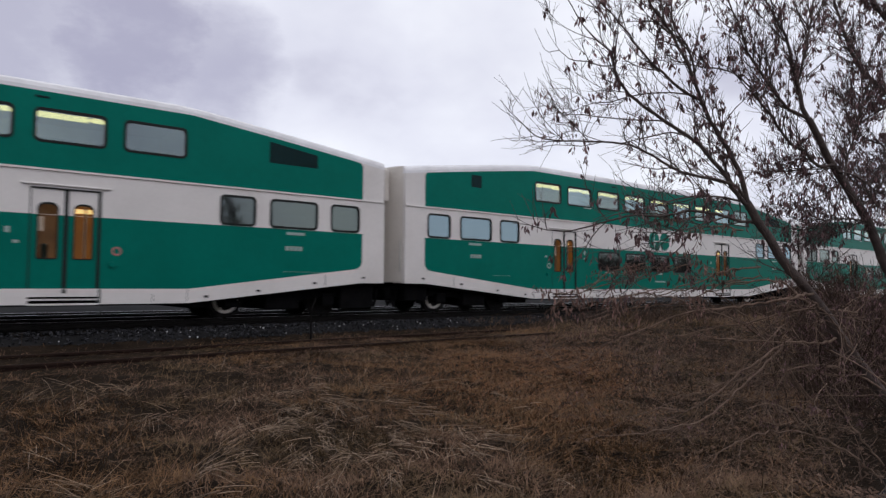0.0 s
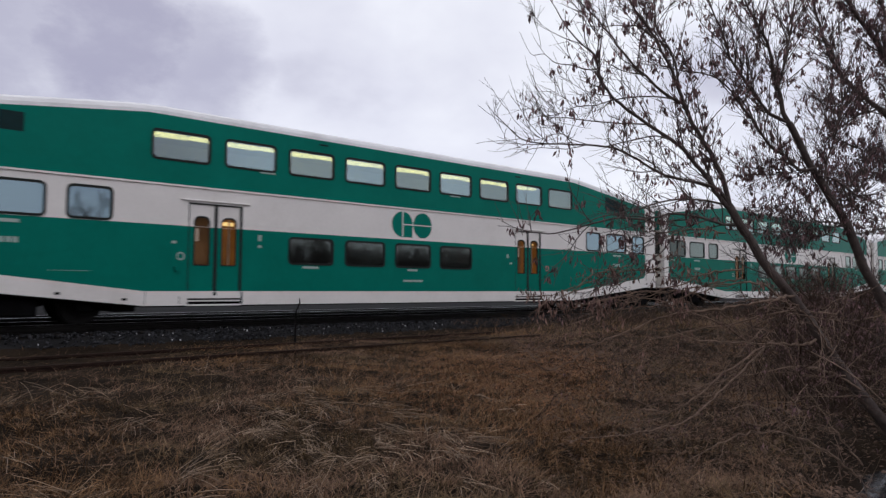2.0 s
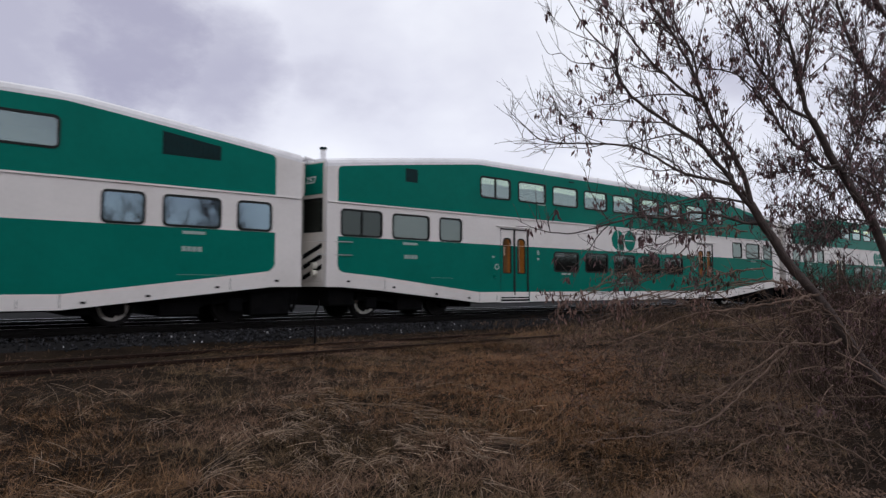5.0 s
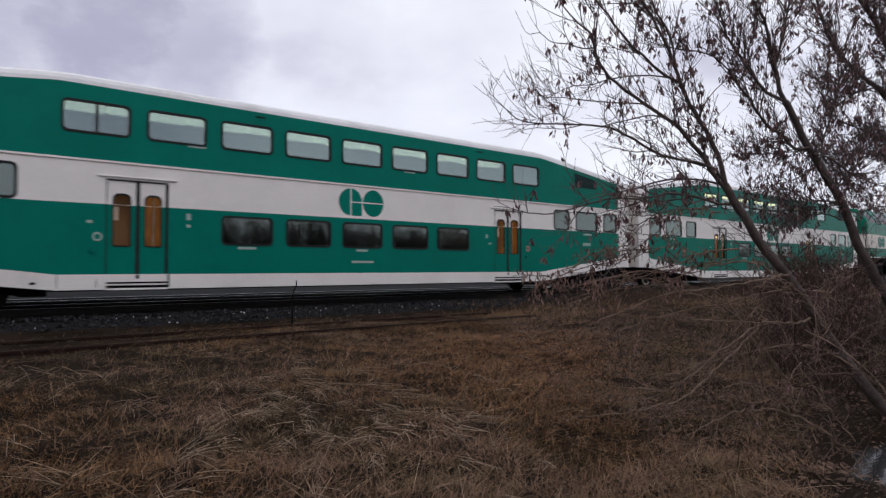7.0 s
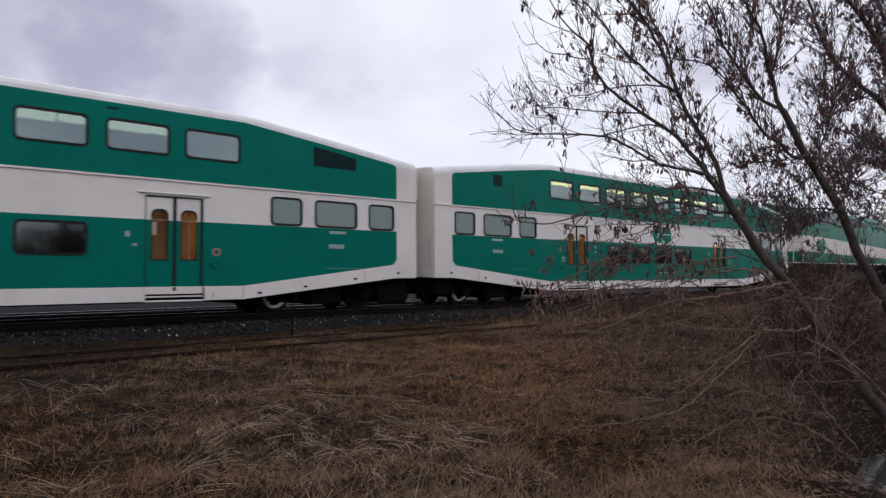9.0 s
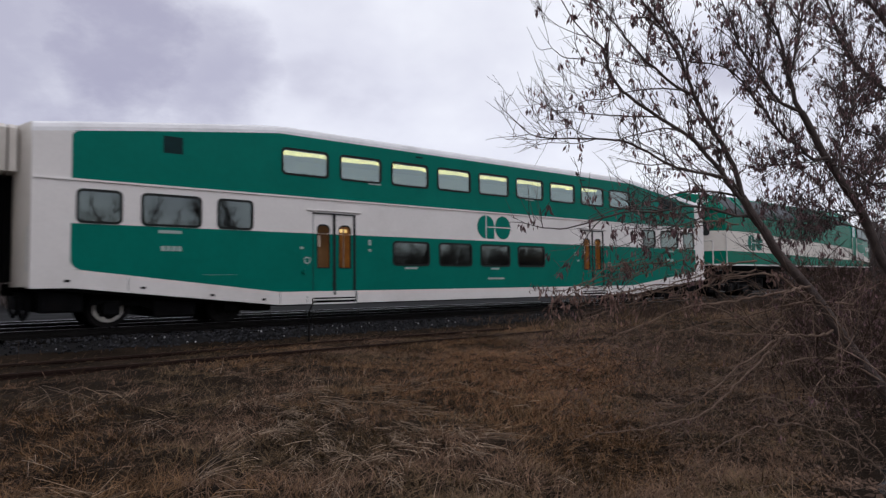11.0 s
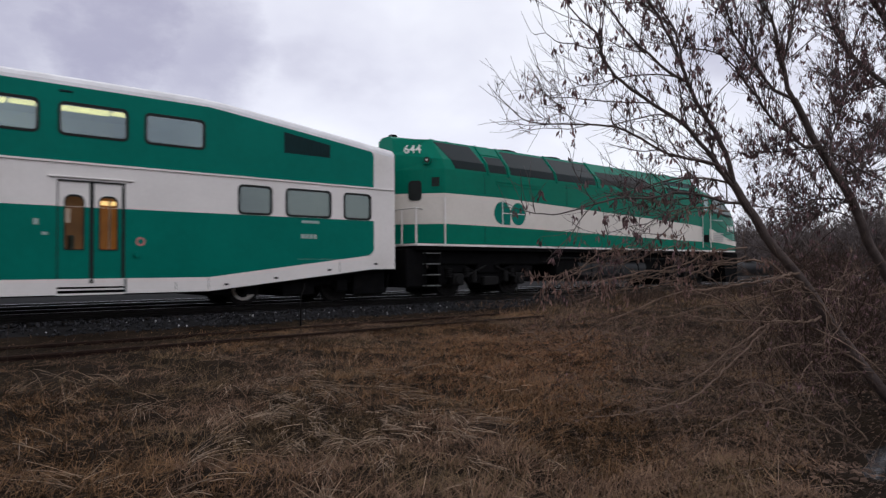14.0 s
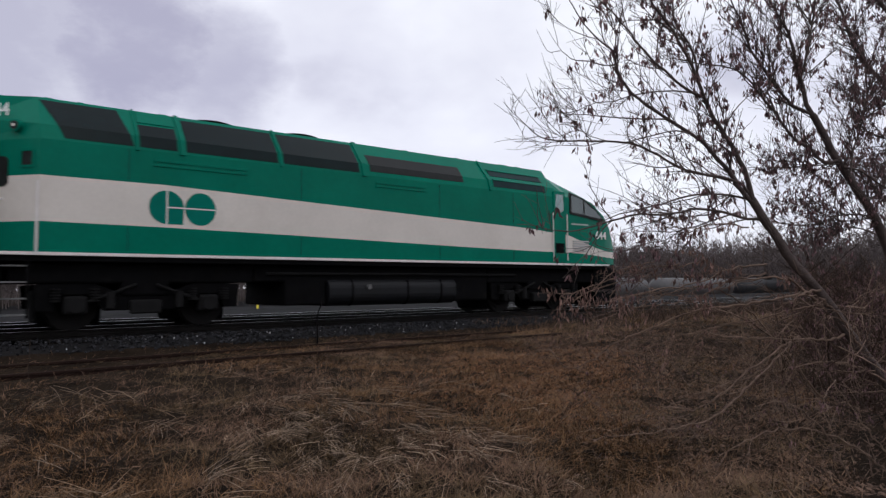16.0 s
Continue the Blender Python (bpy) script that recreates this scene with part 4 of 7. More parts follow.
def locomotive():
    lo = thing("locomotive", "green and white streamlined diesel locomotive at the end of the train", "locomotive")
    W = 1.55
    X0, X1 = -8.83, 6.9
    # hood sides in bands, sloping upper hood, rear end with chamfered corners
    XR = X0 - 1.05
    xs = [XR, X0, -6.5, -3.5, -0.5, 2.5, 5.0, X1]
    for s in (-1, 1):
        verts, faces, index = [], [], []
        for yo in (0.0, 0.07):
            for x in xs:
                w = (0.42 if x < X0 else 1.59) - yo
                verts += [(x, s * w, z) for z in (1.60, low_band(x), high_band(x), 3.86)]
        n = len(xs) * 4
        for i in range(len(xs) - 1):
            for k in range(3):
                q = (i * 4 + k, i * 4 + 4 + k, i * 4 + 5 + k, i * 4 + 1 + k)
                faces += [q if s < 0 else q[::-1], tuple(n + v for v in (q[::-1] if s < 0 else q))]
                index += [k == 1, k == 1]
            for k in (0, 3):
                faces.append((i * 4 + k, i * 4 + 4 + k, n + i * 4 + 4 + k, n + i * 4 + k))
                index.append(0)
        raw("hood_side", verts, faces, [GREENL, WHITEL], lo, "green hood side with a broad white band", [int(v) for v in index])
    prof = [(-1.59, 3.86), (-1.50, 4.17), (-0.94, 4.84), (-0.5, 4.90), (0.5, 4.90), (0.94, 4.84), (1.50, 4.17), (1.59, 3.86)]
    rear = [(-0.42, 3.86), (-0.42, 4.34), (-0.36, 4.84), (-0.2, 4.93), (0.2, 4.93), (0.36, 4.84), (0.42, 4.34), (0.42, 3.86)]
    verts = [(x, y, z) for x, pr in ((XR, rear), (X0, prof), (6.2, prof)) for y, z in pr]
    faces = [tuple(range(8)), tuple(reversed(range(16, 24)))]
    for i in (0, 1):
        faces += [(i * 8 + k, i * 8 + 8 + k, i * 8 + 8 + (k + 1) % 8, i * 8 + (k + 1) % 8) for k in range(8)]
    raw("upper_hood", verts, faces, GREENL, lo, "green sloping upper hood")
    verts = [(x, y, z) for x in (XR, XR + 0.05) for y in (-0.42, 0.42) for z in (1.60, low_band(XR), high_band(XR), 3.86)]
    faces, index = [], []
    for k in range(3):
        faces += [(k, k + 1, k + 5, k + 4), (8 + k, 12 + k, 13 + k, 9 + k)]
        index += [int(k == 1)] * 2
    raw("rear_wall", verts, faces, [GREENL, WHITEL], lo, "banded rear wall", index)
    bm = B()
    box(bm, -9.90, 9.0, -1.56, 1.56, 1.42, 1.56, 0.01)
    part("underframe", bm, DARK, lo)
    bm = B()
    for s in (-1, 1):
        box(bm, -9.90, 9.05, s * 1.59 - 0.03, s * 1.59 + 0.03, 1.535, 1.60, 0.008)
    box(bm, -9.93, -9.87, -1.56, 1.56, 1.535, 1.60, 0.008)
    part("sill_stripe", bm, WHITE, lo, "thin white line along the sill")
    # dark panels lying on the slope
    KNEE = 0.30
    low_n, high_n = Vector((0, -0.31, 0.09)).normalized(), Vector((0, -0.67, 0.56)).normalized()

    def slope(x, t, off=0.0):
        """A place on the hood's flank: steep below the knee, sloping above it."""
        if t <= KNEE:
            p, m = Vector((x, -1.59 + 0.09 * t / KNEE, 3.86 + 0.31 * t / KNEE)), low_n
        else:
            u = (t - KNEE) / (1 - KNEE)
            p, m = Vector((x, -1.50 + 0.56 * u, 4.17 + 0.67 * u)), high_n
        if abs(t - KNEE) < 0.02:
            m = (low_n + high_n).normalized()
        return p + m * off

    def panel(name, xa, xb, ta, tb, mat, label="", lean=0.0, off=0.012):
        """A plate that follows the bent flank from ta to tb."""
        bm = B()
        ts = [ta] + ([KNEE] if ta < KNEE < tb else []) + [tb]
        rows = []
        for t in ts:
            u = (t - ta) / (tb - ta)
            xl, xr = xa + lean * (1 - u), xb - 0.25 * (lean > 0) * u
            rows.append([bm.verts.new(slope(xl, t, off)), bm.verts.new(slope(xr, t, off)), bm.verts.new(slope(xr, t, -0.03)), bm.verts.new(slope(xl, t, -0.03))])
        for p, q in zip(rows, rows[1:]):
            for k in range(4):
                bm.faces.new((p[k], p[(k + 1) % 4], q[(k + 1) % 4], q[k]))
        bm.faces.new(rows[0]), bm.faces.new(list(reversed(rows[-1])))
        bmesh.ops.recalc_face_normals(bm, faces=bm.faces)
        return part(name, bm, mat, lo, label)
    for xa, xb, ta, tb, lean in ((-8.80, -7.1, 0.05, 0.92, 0.40), (-6.98, -6.2, 0.05, 0.60, 0), (-6.0, -3.82, 0.05, 0.90, 0), (-3.66, -1.5, 0.05, 0.90, 0)):
        panel("radiator_screen", xa, xb, ta, tb, SCREEN, "dark mesh radiator screen", lean)
    panel("screen_cover", -6.98, -6.2, 0.66, 0.96, GREENL, "plain green cover above the small screen", off=0.02)
    for x, w in ((-7.04, 0.025), (-6.1, 0.045), (-3.74, 0.025), (-1.36, 0.06), (3.2, 0.03)):
        panel("hood_rib", x - w, x + w, -0.04, 1.0, GREENL, off=0.04)
    # a raised plate; the recess's shade is put into its black colour
    panel("air_intake", -1.15, 2.15, 0.12, 0.62, RUBBER, "air intake plate, black for the shade of its recess")
    for ta, tb in ((0.10, 0.30), (0.46, 0.66)):
        p = panel("louvre", 3.4, 5.75, ta, tb, GRILLE, "dark louvred opening")
        panel("louvre_lip", 3.4, 5.75, tb, tb + 0.05, GREENL, off=0.03)
    for xa, xb, z0, z1 in ((-6.7, -4.6, 3.62, 3.68), (-6.7, -4.6, 3.52, 3.57), (-1.0, 0.7, 3.66, 3.72), (-1.0, 0.7, 3.56, 3.61)):
        bm = B()
        box(bm, xa, xb, -1.61, -1.585, z0, z1, 0.006)
        part("hood_rail", bm, GREENL, lo)
    for x in (-7.2, -3.2, 1.2, 4.2):
        for z0, z1 in ((1.66, low_band(x) - 0.02), (high_band(x) + 0.02, 3.84)):
            bm = B()
            box(bm, x - 0.006, x + 0.006, -1.597, -1.588, z0, z1)
            part("panel_seam", bm, GRILLE, lo)
    # roof fans and hatches
    for x, r in ((-5.0, 0.62), (-2.6, 0.62), (-7.9, 0.3)):
        bm = B()
        cyl(bm, (x, 0, 4.84), (x, 0, 4.97), r, 24)
        cyl(bm, (x, 0, 4.97), (x, 0, 5.0), r * 0.85, 24)
        part("roof_fan", bm, DARK, lo)
    bm = B()
    for x, w in ((-8.6, 0.18), (-8.0, 0.12), (-6.3, 0.2), (0.6, 0.25), (2.6, 0.2), (4.6, 0.4), (5.3, 0.2)):
        box(bm, x - w / 2, x + w / 2, -0.7, -0.3, 4.84, 4.92, 0.02)
    part("roof_hatch", bm, GREENL, lo)
    # nose and cab: sections along the length, each with the same ring of points
    secs = [(6.2, 1.59, 1.48, 4.66), (6.9, 1.59, 1.48, 4.45), (7.5, 1.59, 1.46, 4.18), (8.2, 1.58, 1.40, 3.80), (8.9, 1.54, 1.34, 3.36), (9.3, 1.46, 1.26, 2.98), (9.6, 1.36, 1.16, 2.5), (9.78, 1.25, 1.1, 1.95), (9.82, 1.2, 1.05, 1.62)]
    verts, faces, index = [], [], []
    for x, w, wt, zt in secs:
        low = low_band(x)
        high = high_band(x)
        zs = [min(1.6, zt - 0.03), min(low, zt - 0.02), min(max(low, high), zt - 0.015), min(3.86, zt - 0.01), zt]
        ws = [w, w, w, w if zt > 3.9 else w * 0.97, wt * (0.66 if zt > 4.3 else 0.82)]
        verts += [(x, -a, z) for a, z in zip(ws, zs)] + [(x, a, z) for a, z in reversed(list(zip(ws, zs)))]
    for i in range(len(secs) - 1):
        for k in range(9):
            a = i * 10 + k
            faces.append((a, a + 1, a + 11, a + 10))
            index.append(1 if k in (1, 7) else 0)
    faces.append(tuple(range((len(secs) - 1) * 10, len(secs) * 10)))
    index.append(0)
    raw("nose", verts, [tuple(reversed(f)) for f in faces], [GREENL, WHITEL], lo, "sloping green nose with a tapering white band", index)

    def side_plate(name, pts, mat, label="", y=-1.6, d=0.02):
        bm = B()
        prism(bm, pts, "y", y - d, y + 0.03)
        return part(name, bm, mat, lo, label)
    side_plate("cab_window_frame", [(6.90, 3.31), (8.82, 3.15), (8.33, 3.56), (7.62, 3.91), (6.90, 4.06)], RUBBER, "black frame of the slanted cab side windows", -1.6, 0.015)
    side_plate("cab_window", [(6.98, 3.38), (7.60, 3.33), (7.60, 3.84), (6.98, 3.98)], GLASS_CAB, "cab side window reflecting the sky", -1.605)
    side_plate("cab_window", [(7.68, 3.32), (8.66, 3.23), (8.27, 3.50), (7.68, 3.80)], GLASS_CAB, "cab side window reflecting the sky", -1.605)
    side_plate("cab_door", rounded(6.08, 6.66, 1.75, 4.05, 0.05), GREENL, "narrow green cab door", -1.59, 0.025)
    side_plate("cab_door_window", rounded(6.18, 6.56, 3.35, 3.95, 0.05), GLASS, "", -1.615, 0.012)
    side_plate("door_steps", [(6.16, 1.95), (6.58, 1.95), (6.58, 2.28), (6.16, 2.28)], DARK, "", -1.62, 0.01)
    bm = B()
    for k in range(5):
        box(bm, 7.05, 7.90, -1.622, -1.60, 2.02 + k * 0.085, 2.065 + k * 0.085, 0.005)
    part("nose_louvre", bm, STEEL, lo)
    bm = B()
    for x in (6.02, 6.72):
        cyl(bm, (x, -1.65, 1.7), (x, -1.65, 3.3), 0.018, 6)
    part("grab_rail", bm, WHITE, lo)
    # rear end: platform, railings, lamps, number
    for x, y in ((-9.86, -1.5), (-9.86, -0.8), (-9.86, 0.8), (-9.86, 1.5), (-8.86, -1.62)):
        bm = B()
        cyl(bm, (x, y, 1.58), (x, y, 2.66 if x < -9 else 3.0), 0.024, 8)
        part("rail_post", bm, WHITE, lo, "white railing post")
    for p, q in (((-9.86, -1.5, 2.64), (-9.86, 1.5, 2.66)), ((-9.86, -1.5, 2.64), (-9.4, -1.2, 2.64))):
        bm = B()
        cyl(bm, p, q, 0.022, 8)
        part("hand_rail", bm, WHITE, lo, "white platform hand rail")
    bm = B()
    box(bm, XR - 0.02, XR, -0.28, 0.28, 1.62, 3.05, 0.01)
    part("rear_door", bm, GRILLE, lo)
    # fittings on the chamfered corner
    lean = math.degrees(math.atan2(1.05, 1.17))

    def corner(u):
        return pose(XR + 1.05 * u, -0.42 - 1.17 * u, 0, 0, 0, lean)
    bm = B()
    prism(bm, rounded(-0.20, 0.20, 2.92, 3.52, 0.10), "x", -0.03, 0.01)
    v = part("rear_window", bm, RUBBER, lo)
    v.matrix_basis = corner(0.42)
    bm = B()
    ring(bm, rounded(-0.17, 0.17, 3.28, 3.66, 0.03), rounded(-0.12, 0.12, 3.33, 3.61, 0.02), -0.02, 0.03, 0)
    box(bm, -0.12, 0.12, 0.0, 0.02, 3.33, 3.61, 0, 1)
    v = part("rear_vent", bm, [GREENL, RUBBER], lo)
    v.matrix_basis = corner(0.82) @ pose(0, 0, 0, 0, 0, -90)
    bm = B()
    cyl(bm, (-0.08, 0, 4.13), (0.15, 0, 4.13), 0.12, 18, mi=0)
    cyl(bm, (-0.09, 0, 4.13), (-0.081, 0, 4.13), 0.085, 18, mi=1)
    cyl(bm, (-0.10, 0, 4.13), (-0.091, 0, 4.13), 0.03, 10, mi=2)
    v = part("rear_lamp", bm, [GREENL, RUBBER, LENS], lo)
    v.matrix_basis = corner(0.66)
    for k in range(9):
        z = 2.35 + k * 0.27
        bm = B()
        cyl(bm, (XR - 0.10, 0.34, z), (XR - 0.10, 0.52, z), 0.014, 6)
        cyl(bm, (XR - 0.10, 0.36, z), (XR, 0.36, z), 0.012, 6)
        part("grab_iron", bm, WHITE, lo)
    bm = B()
    box(bm, XR + 0.15, XR + 0.35, -0.14, 0.10, 4.92, 5.03, 0.03)
    part("roof_beacon", bm, DARK, lo)
    for y, z in ((0.25, 4.25), (0.25, 3.95)):
        bm = B()
        cyl(bm, (XR - 0.08, y, z), (XR, y, z), 0.13, 16, mi=0)
        cyl(bm, (XR - 0.09, y, z), (XR - 0.081, y, z), 0.09, 16, mi=1)
        part("rear_lamp", bm, [STEEL, LENS], lo)
    bm = B()
    for k in range(4):
        z = 0.35 + k * 0.32
        box(bm, -9.55, -9.0, -1.56, -1.30, z, z + 0.03, 0.005)
    for x in (-9.56, -8.98):
        box(bm, x - 0.02, x + 0.02, -1.56, -1.52, 0.3, 1.5, 0, 1)
    part("ladder", bm, [GRIME2, DARK], lo, "worn steel steps under the platform")
    bm = B()
    box(bm, -10.15, -9.4, -1.4, 1.4, 0.32, 1.45, 0.04)
    box(bm, -10.3, -9.7, -0.15, 0.15, 0.72, 0.98, 0.04)
    part("buffer_beam", bm, DARK, lo)
    bm = B()
    prism(bm, [(-9.9, 0.78), (-9.87, 1.1), (-9.87, 0.9)], "y", -0.8, -0.7)
    cyl(bm, (-9.95, -1.0, 1.25), (-9.85, -1.0, 1.25), 0.09, 12)
    part("marker_lamp", bm, RED, lo)
    lettering(lo, "644", 0.27, corner(0.20) @ pose(-0.012, 0, 4.36, 90, 0, -90), "white unit number 644")
    lettering(lo, "644", 0.30, pose(8.28, -1.60, 2.50, 90, 0, 0), "white unit number 644")
    bars(lo, 7.0, 7.9, 2.95, -1.60, 1, 0.05)
    emblem(lo, -6.05, 2.64, -1.59)
    # below the frame: tank, bogies, pilot
    bm = B()
    prism(bm, rounded(-1.40, 1.40, 0.36, 1.13, 0.30, 6), "x", -2.3, 1.95)
    tank = part("fuel_tank", bm, TANKF, lo, "black rounded fuel tank with a dull sheen")
    for x in (-1.6, 0.2, 1.4):
        bm = B()
        prism(bm, rounded(-1.41, 1.41, 0.35, 1.14, 0.30, 6), "x", x - 0.03, x + 0.03)
        part("tank_strap", bm, DARK, tank)
    bm = B()
    cyl(bm, (-1.1, -1.46, 0.86), (-1.1, -1.36, 0.86), 0.07, 10)
    part("filler_cap", bm, GRIME2, tank)
    for x0, x1, z0, z1 in ((1.75, 3.3, 0.42, 1.35), (-3.5, -2.35, 0.40, 1.35), (3.3, 8.6, 0.95, 1.44), (-9.3, -4.3, 0.98, 1.44), (-4.3, 3.3, 1.0, 1.44)):
        bm = B()
        box(bm, x0, x1, -1.30, 1.30, z0, z1, 0.05)
        part("equipment_box", bm, DARK, lo)
    bm = B()
    cyl(bm, (-4.0, -1.34, 1.2), (4.5, -1.34, 1.2), 0.04, 8)
    part("air_pipe", bm, GRIME, lo)
    bm = B()
    prism(bm, [(8.6, 0.15), (9.7, 0.12), (9.75, 1.5), (8.4, 1.5)], "y", -1.35, 1.35)
    part("pilot", bm, DARK, lo, "black pilot under the nose")
    for xc in (-6.75, 5.6):
        loco_bogie(lo, xc)
    return lo


def loco_bogie(lo, xc):
    bm = B()
    for s in (-1, 1):
        y = s * 1.15
        prism(bm, [(xc - 2.05, 0.42), (xc - 2.1, 0.95), (xc - 1.1, 1.02), (xc - 0.6, 0.80), (xc + 0.6, 0.80), (xc + 1.1, 1.02), (xc + 2.1, 0.95), (xc + 2.05, 0.42),
                   (xc + 1.75, 0.42), (xc + 1.6, 0.75), (xc + 1.1, 0.75), (xc + 0.8, 0.40), (xc - 0.8, 0.40), (xc - 1.1, 0.75), (xc - 1.6, 0.75), (xc - 1.75, 0.42)], "y", y - 0.09, y + 0.09)
    box(bm, xc - 0.5, xc + 0.5, -1.3, 1.3, 0.7, 1.2, 0.06)
    fr = part("bogie_frame", bm, DARK, lo, "heavy grimy bogie frame")
    for dx in (-1.36, 1.36):
        bm = B()
        box(bm, xc + dx - 0.22, xc + dx + 0.22, -1.38, -1.05, 0.34, 0.72, 0.06)
        cyl(bm, (xc + dx, -1.42, 0.52), (xc + dx, -1.36, 0.52), 0.15, 14)
        part("axle_box", bm, GRIME, fr)
        for d2 in (-0.36, 0.36):
            bm = B()
            for k in range(5):
                cyl(bm, (xc + dx + d2, -1.3, 0.60 + k * 0.06), (xc + dx + d2, -1.3, 0.635 + k * 0.06), 0.10, 12)
            part("spring", bm, GRIME, fr)
    for d2 in (-0.7, 0.7):
        bm = B()
        cyl(bm, (xc + d2, -1.33, 0.45), (xc + d2, -1.33, 0.8), 0.09, 12)
        cyl(bm, (xc + d2 * 0.3, -1.34, 0.95), (xc + d2 * 1.6, -1.34, 0.6), 0.035, 8)
        part("brake_cylinder", bm, GRIME, fr)
    bm = B()
    box(bm, xc - 0.32, xc + 0.32, -1.40, -1.2, 0.32, 0.62, 0.04)
    part("sand_box", bm, GRIME, fr)
    for dx in (-1.36, 1.36):
        bm = B()
        box(bm, xc + dx - 0.62, xc + dx + 0.62, -0.62, 0.62, 0.12, 0.85, 0.08)
        part("traction_motor", bm, DARK, fr)
        ws = wheelset(lo, 0.51)
        ws.location = (xc + dx, 0, 0.51)


TANKF = material("worn_black_tank_paint", (0.007, 0.0075, 0.009), 0.45, vary=0.3, scale=2, fine=30, bump=0.05, dirt=(0.012, 0.011, 0.010), dirt_amount=0.5, spec=0.2)
SCREEN = material("dark_radiator_mesh", (0.0025, 0.0085, 0.0095), 0.20, vary=0.3, scale=3, fine=50, bump=0.03, spec=0.11)
GRIME = material("dusty_grey_grime", (0.007, 0.0068, 0.007), 0.8, spec=0.15, vary=0.4, scale=6, fine=50, bump=0.1)
GRIME2 = material("worn_step_edge", (0.12, 0.12, 0.12), 0.6, vary=0.3, scale=6, fine=50, bump=0.1, spec=0.2)
GREENL = material("green_locomotive_paint", (0.0006, 0.136, 0.089), 0.22, vary=0.12, scale=0.8, fine=9, bump=0.015, dirt=(0.004, 0.100, 0.068), dirt_amount=0.4, spec=0.05)
WHITEL = material("cream_white_band_paint", (0.60, 0.555, 0.51), 0.45, vary=0.08, scale=0.9, fine=12, bump=0.015, dirt=(0.42, 0.37, 0.32), dirt_amount=0.4, spec=0.2)
GLASS_CAB = tinted_glass("sky_tinted_cab_glass", (0.2, 0.22, 0.22), 0.10, 0.05, (0.7, 0.78, 0.8))
loco = locomotive()

# ---------------------------------------------------------------- trees and brush


class Tubes:
    """Collects tapered tubes along bent lines, joined into one mesh."""

    def __init__(self):
        self.v, self.f = [], []

    def add(self, pts, r0, r1, sides=5):
        n = len(pts)
        base = len(self.v)
        for i, p in enumerate(pts):
            d = (pts[min(i + 1, n - 1)] - pts[max(i - 1, 0)]).normalized()
            a = d.cross(Vector((0.3, 0.2, 1))).normalized()
            b = d.cross(a)
            r = r0 + (r1 - r0) * i / (n - 1)
            for k in range(sides):
                t = 2 * math.pi * k / sides
                self.v.append(p + a * (r * math.cos(t)) + b * (r * math.sin(t)))
        for i in range(n - 1):
            for k in range(sides):
                self.f.append((base + i * sides + k, base + i * sides + (k + 1) % sides, base + (i + 1) * sides + (k + 1) % sides, base + (i + 1) * sides + k))


def smooth_line(ctrl, step=0.12, wobble=0.0):
    """A rounded line through control points."""
    c = [Vector(p) for p in ctrl]
    c = [c[0] * 2 - c[1]] + c + [c[-1] * 2 - c[-2]]
    out = []
    for i in range(1, len(c) - 2):
        p0, p1, p2, p3 = c[i - 1:i + 3]
        n = max(2, int((p2 - p1).length / step))
        for k in range(n):
            t = k / n
            p = 0.5 * (2 * p1 + (p2 - p0) * t + (2 * p0 - 5 * p1 + 4 * p2 - p3) * t * t + (3 * p1 - p0 - 3 * p2 + p3) * t ** 3)
            out.append(p + Vector([random.uniform(-wobble, wobble) for _ in range(3)]))
    return out + [c[-2]]


def bent_branch(start, way, length, lift, rnd, n=6, curl=0.18):
    pts, d, p = [start], way.normalized(), start.copy()
    for _ in range(n):
        d = (d + Vector((rnd.uniform(-curl, curl), rnd.uniform(-curl, curl), rnd.uniform(-curl, curl) + lift))).normalized()
        p = p + d * (length / n)
        pts.append(p)
    return pts


def side_way(d, rnd, spread_lo=35, spread_hi=70):
    """A direction that leaves the branch at an angle, on a random side of it."""
    a = d.cross(Vector((rnd.uniform(-1, 1), rnd.uniform(-1, 1), rnd.uniform(-1, 1)))).normalized()
    t = radians(rnd.uniform(spread_lo, spread_hi))
    return d * math.cos(t) + a * math.sin(t)


class Leaves:
    """Withered, folded leaves hanging from twigs."""

    def __init__(self):
        self.v, self.f = [], []

    def add(self, p, rnd, size):
        down = Vector((rnd.uniform(-0.5, 0.5), rnd.uniform(-0.5, 0.5), -1)).normalized()
        side = down.cross(Vector((rnd.uniform(-1, 1), rnd.uniform(-1, 1), 0.1))).normalized()
        nrm = down.cross(side)
        b, w = len(self.v), size * rnd.uniform(0.11, 0.22)
        tip = p + down * size + nrm * rnd.uniform(-0.3, 0.3) * size
        mid = p + down * size * 0.5 + nrm * size * rnd.uniform(0.05, 0.2)
        self.v += [p, mid + side * w - nrm * w * 0.7, tip, mid - side * w - nrm * w * 0.7, mid]
        self.f += [(b, b + 1, b + 4), (b + 1, b + 2, b + 4), (b + 2, b + 3, b + 4), (b + 3, b, b + 4)]


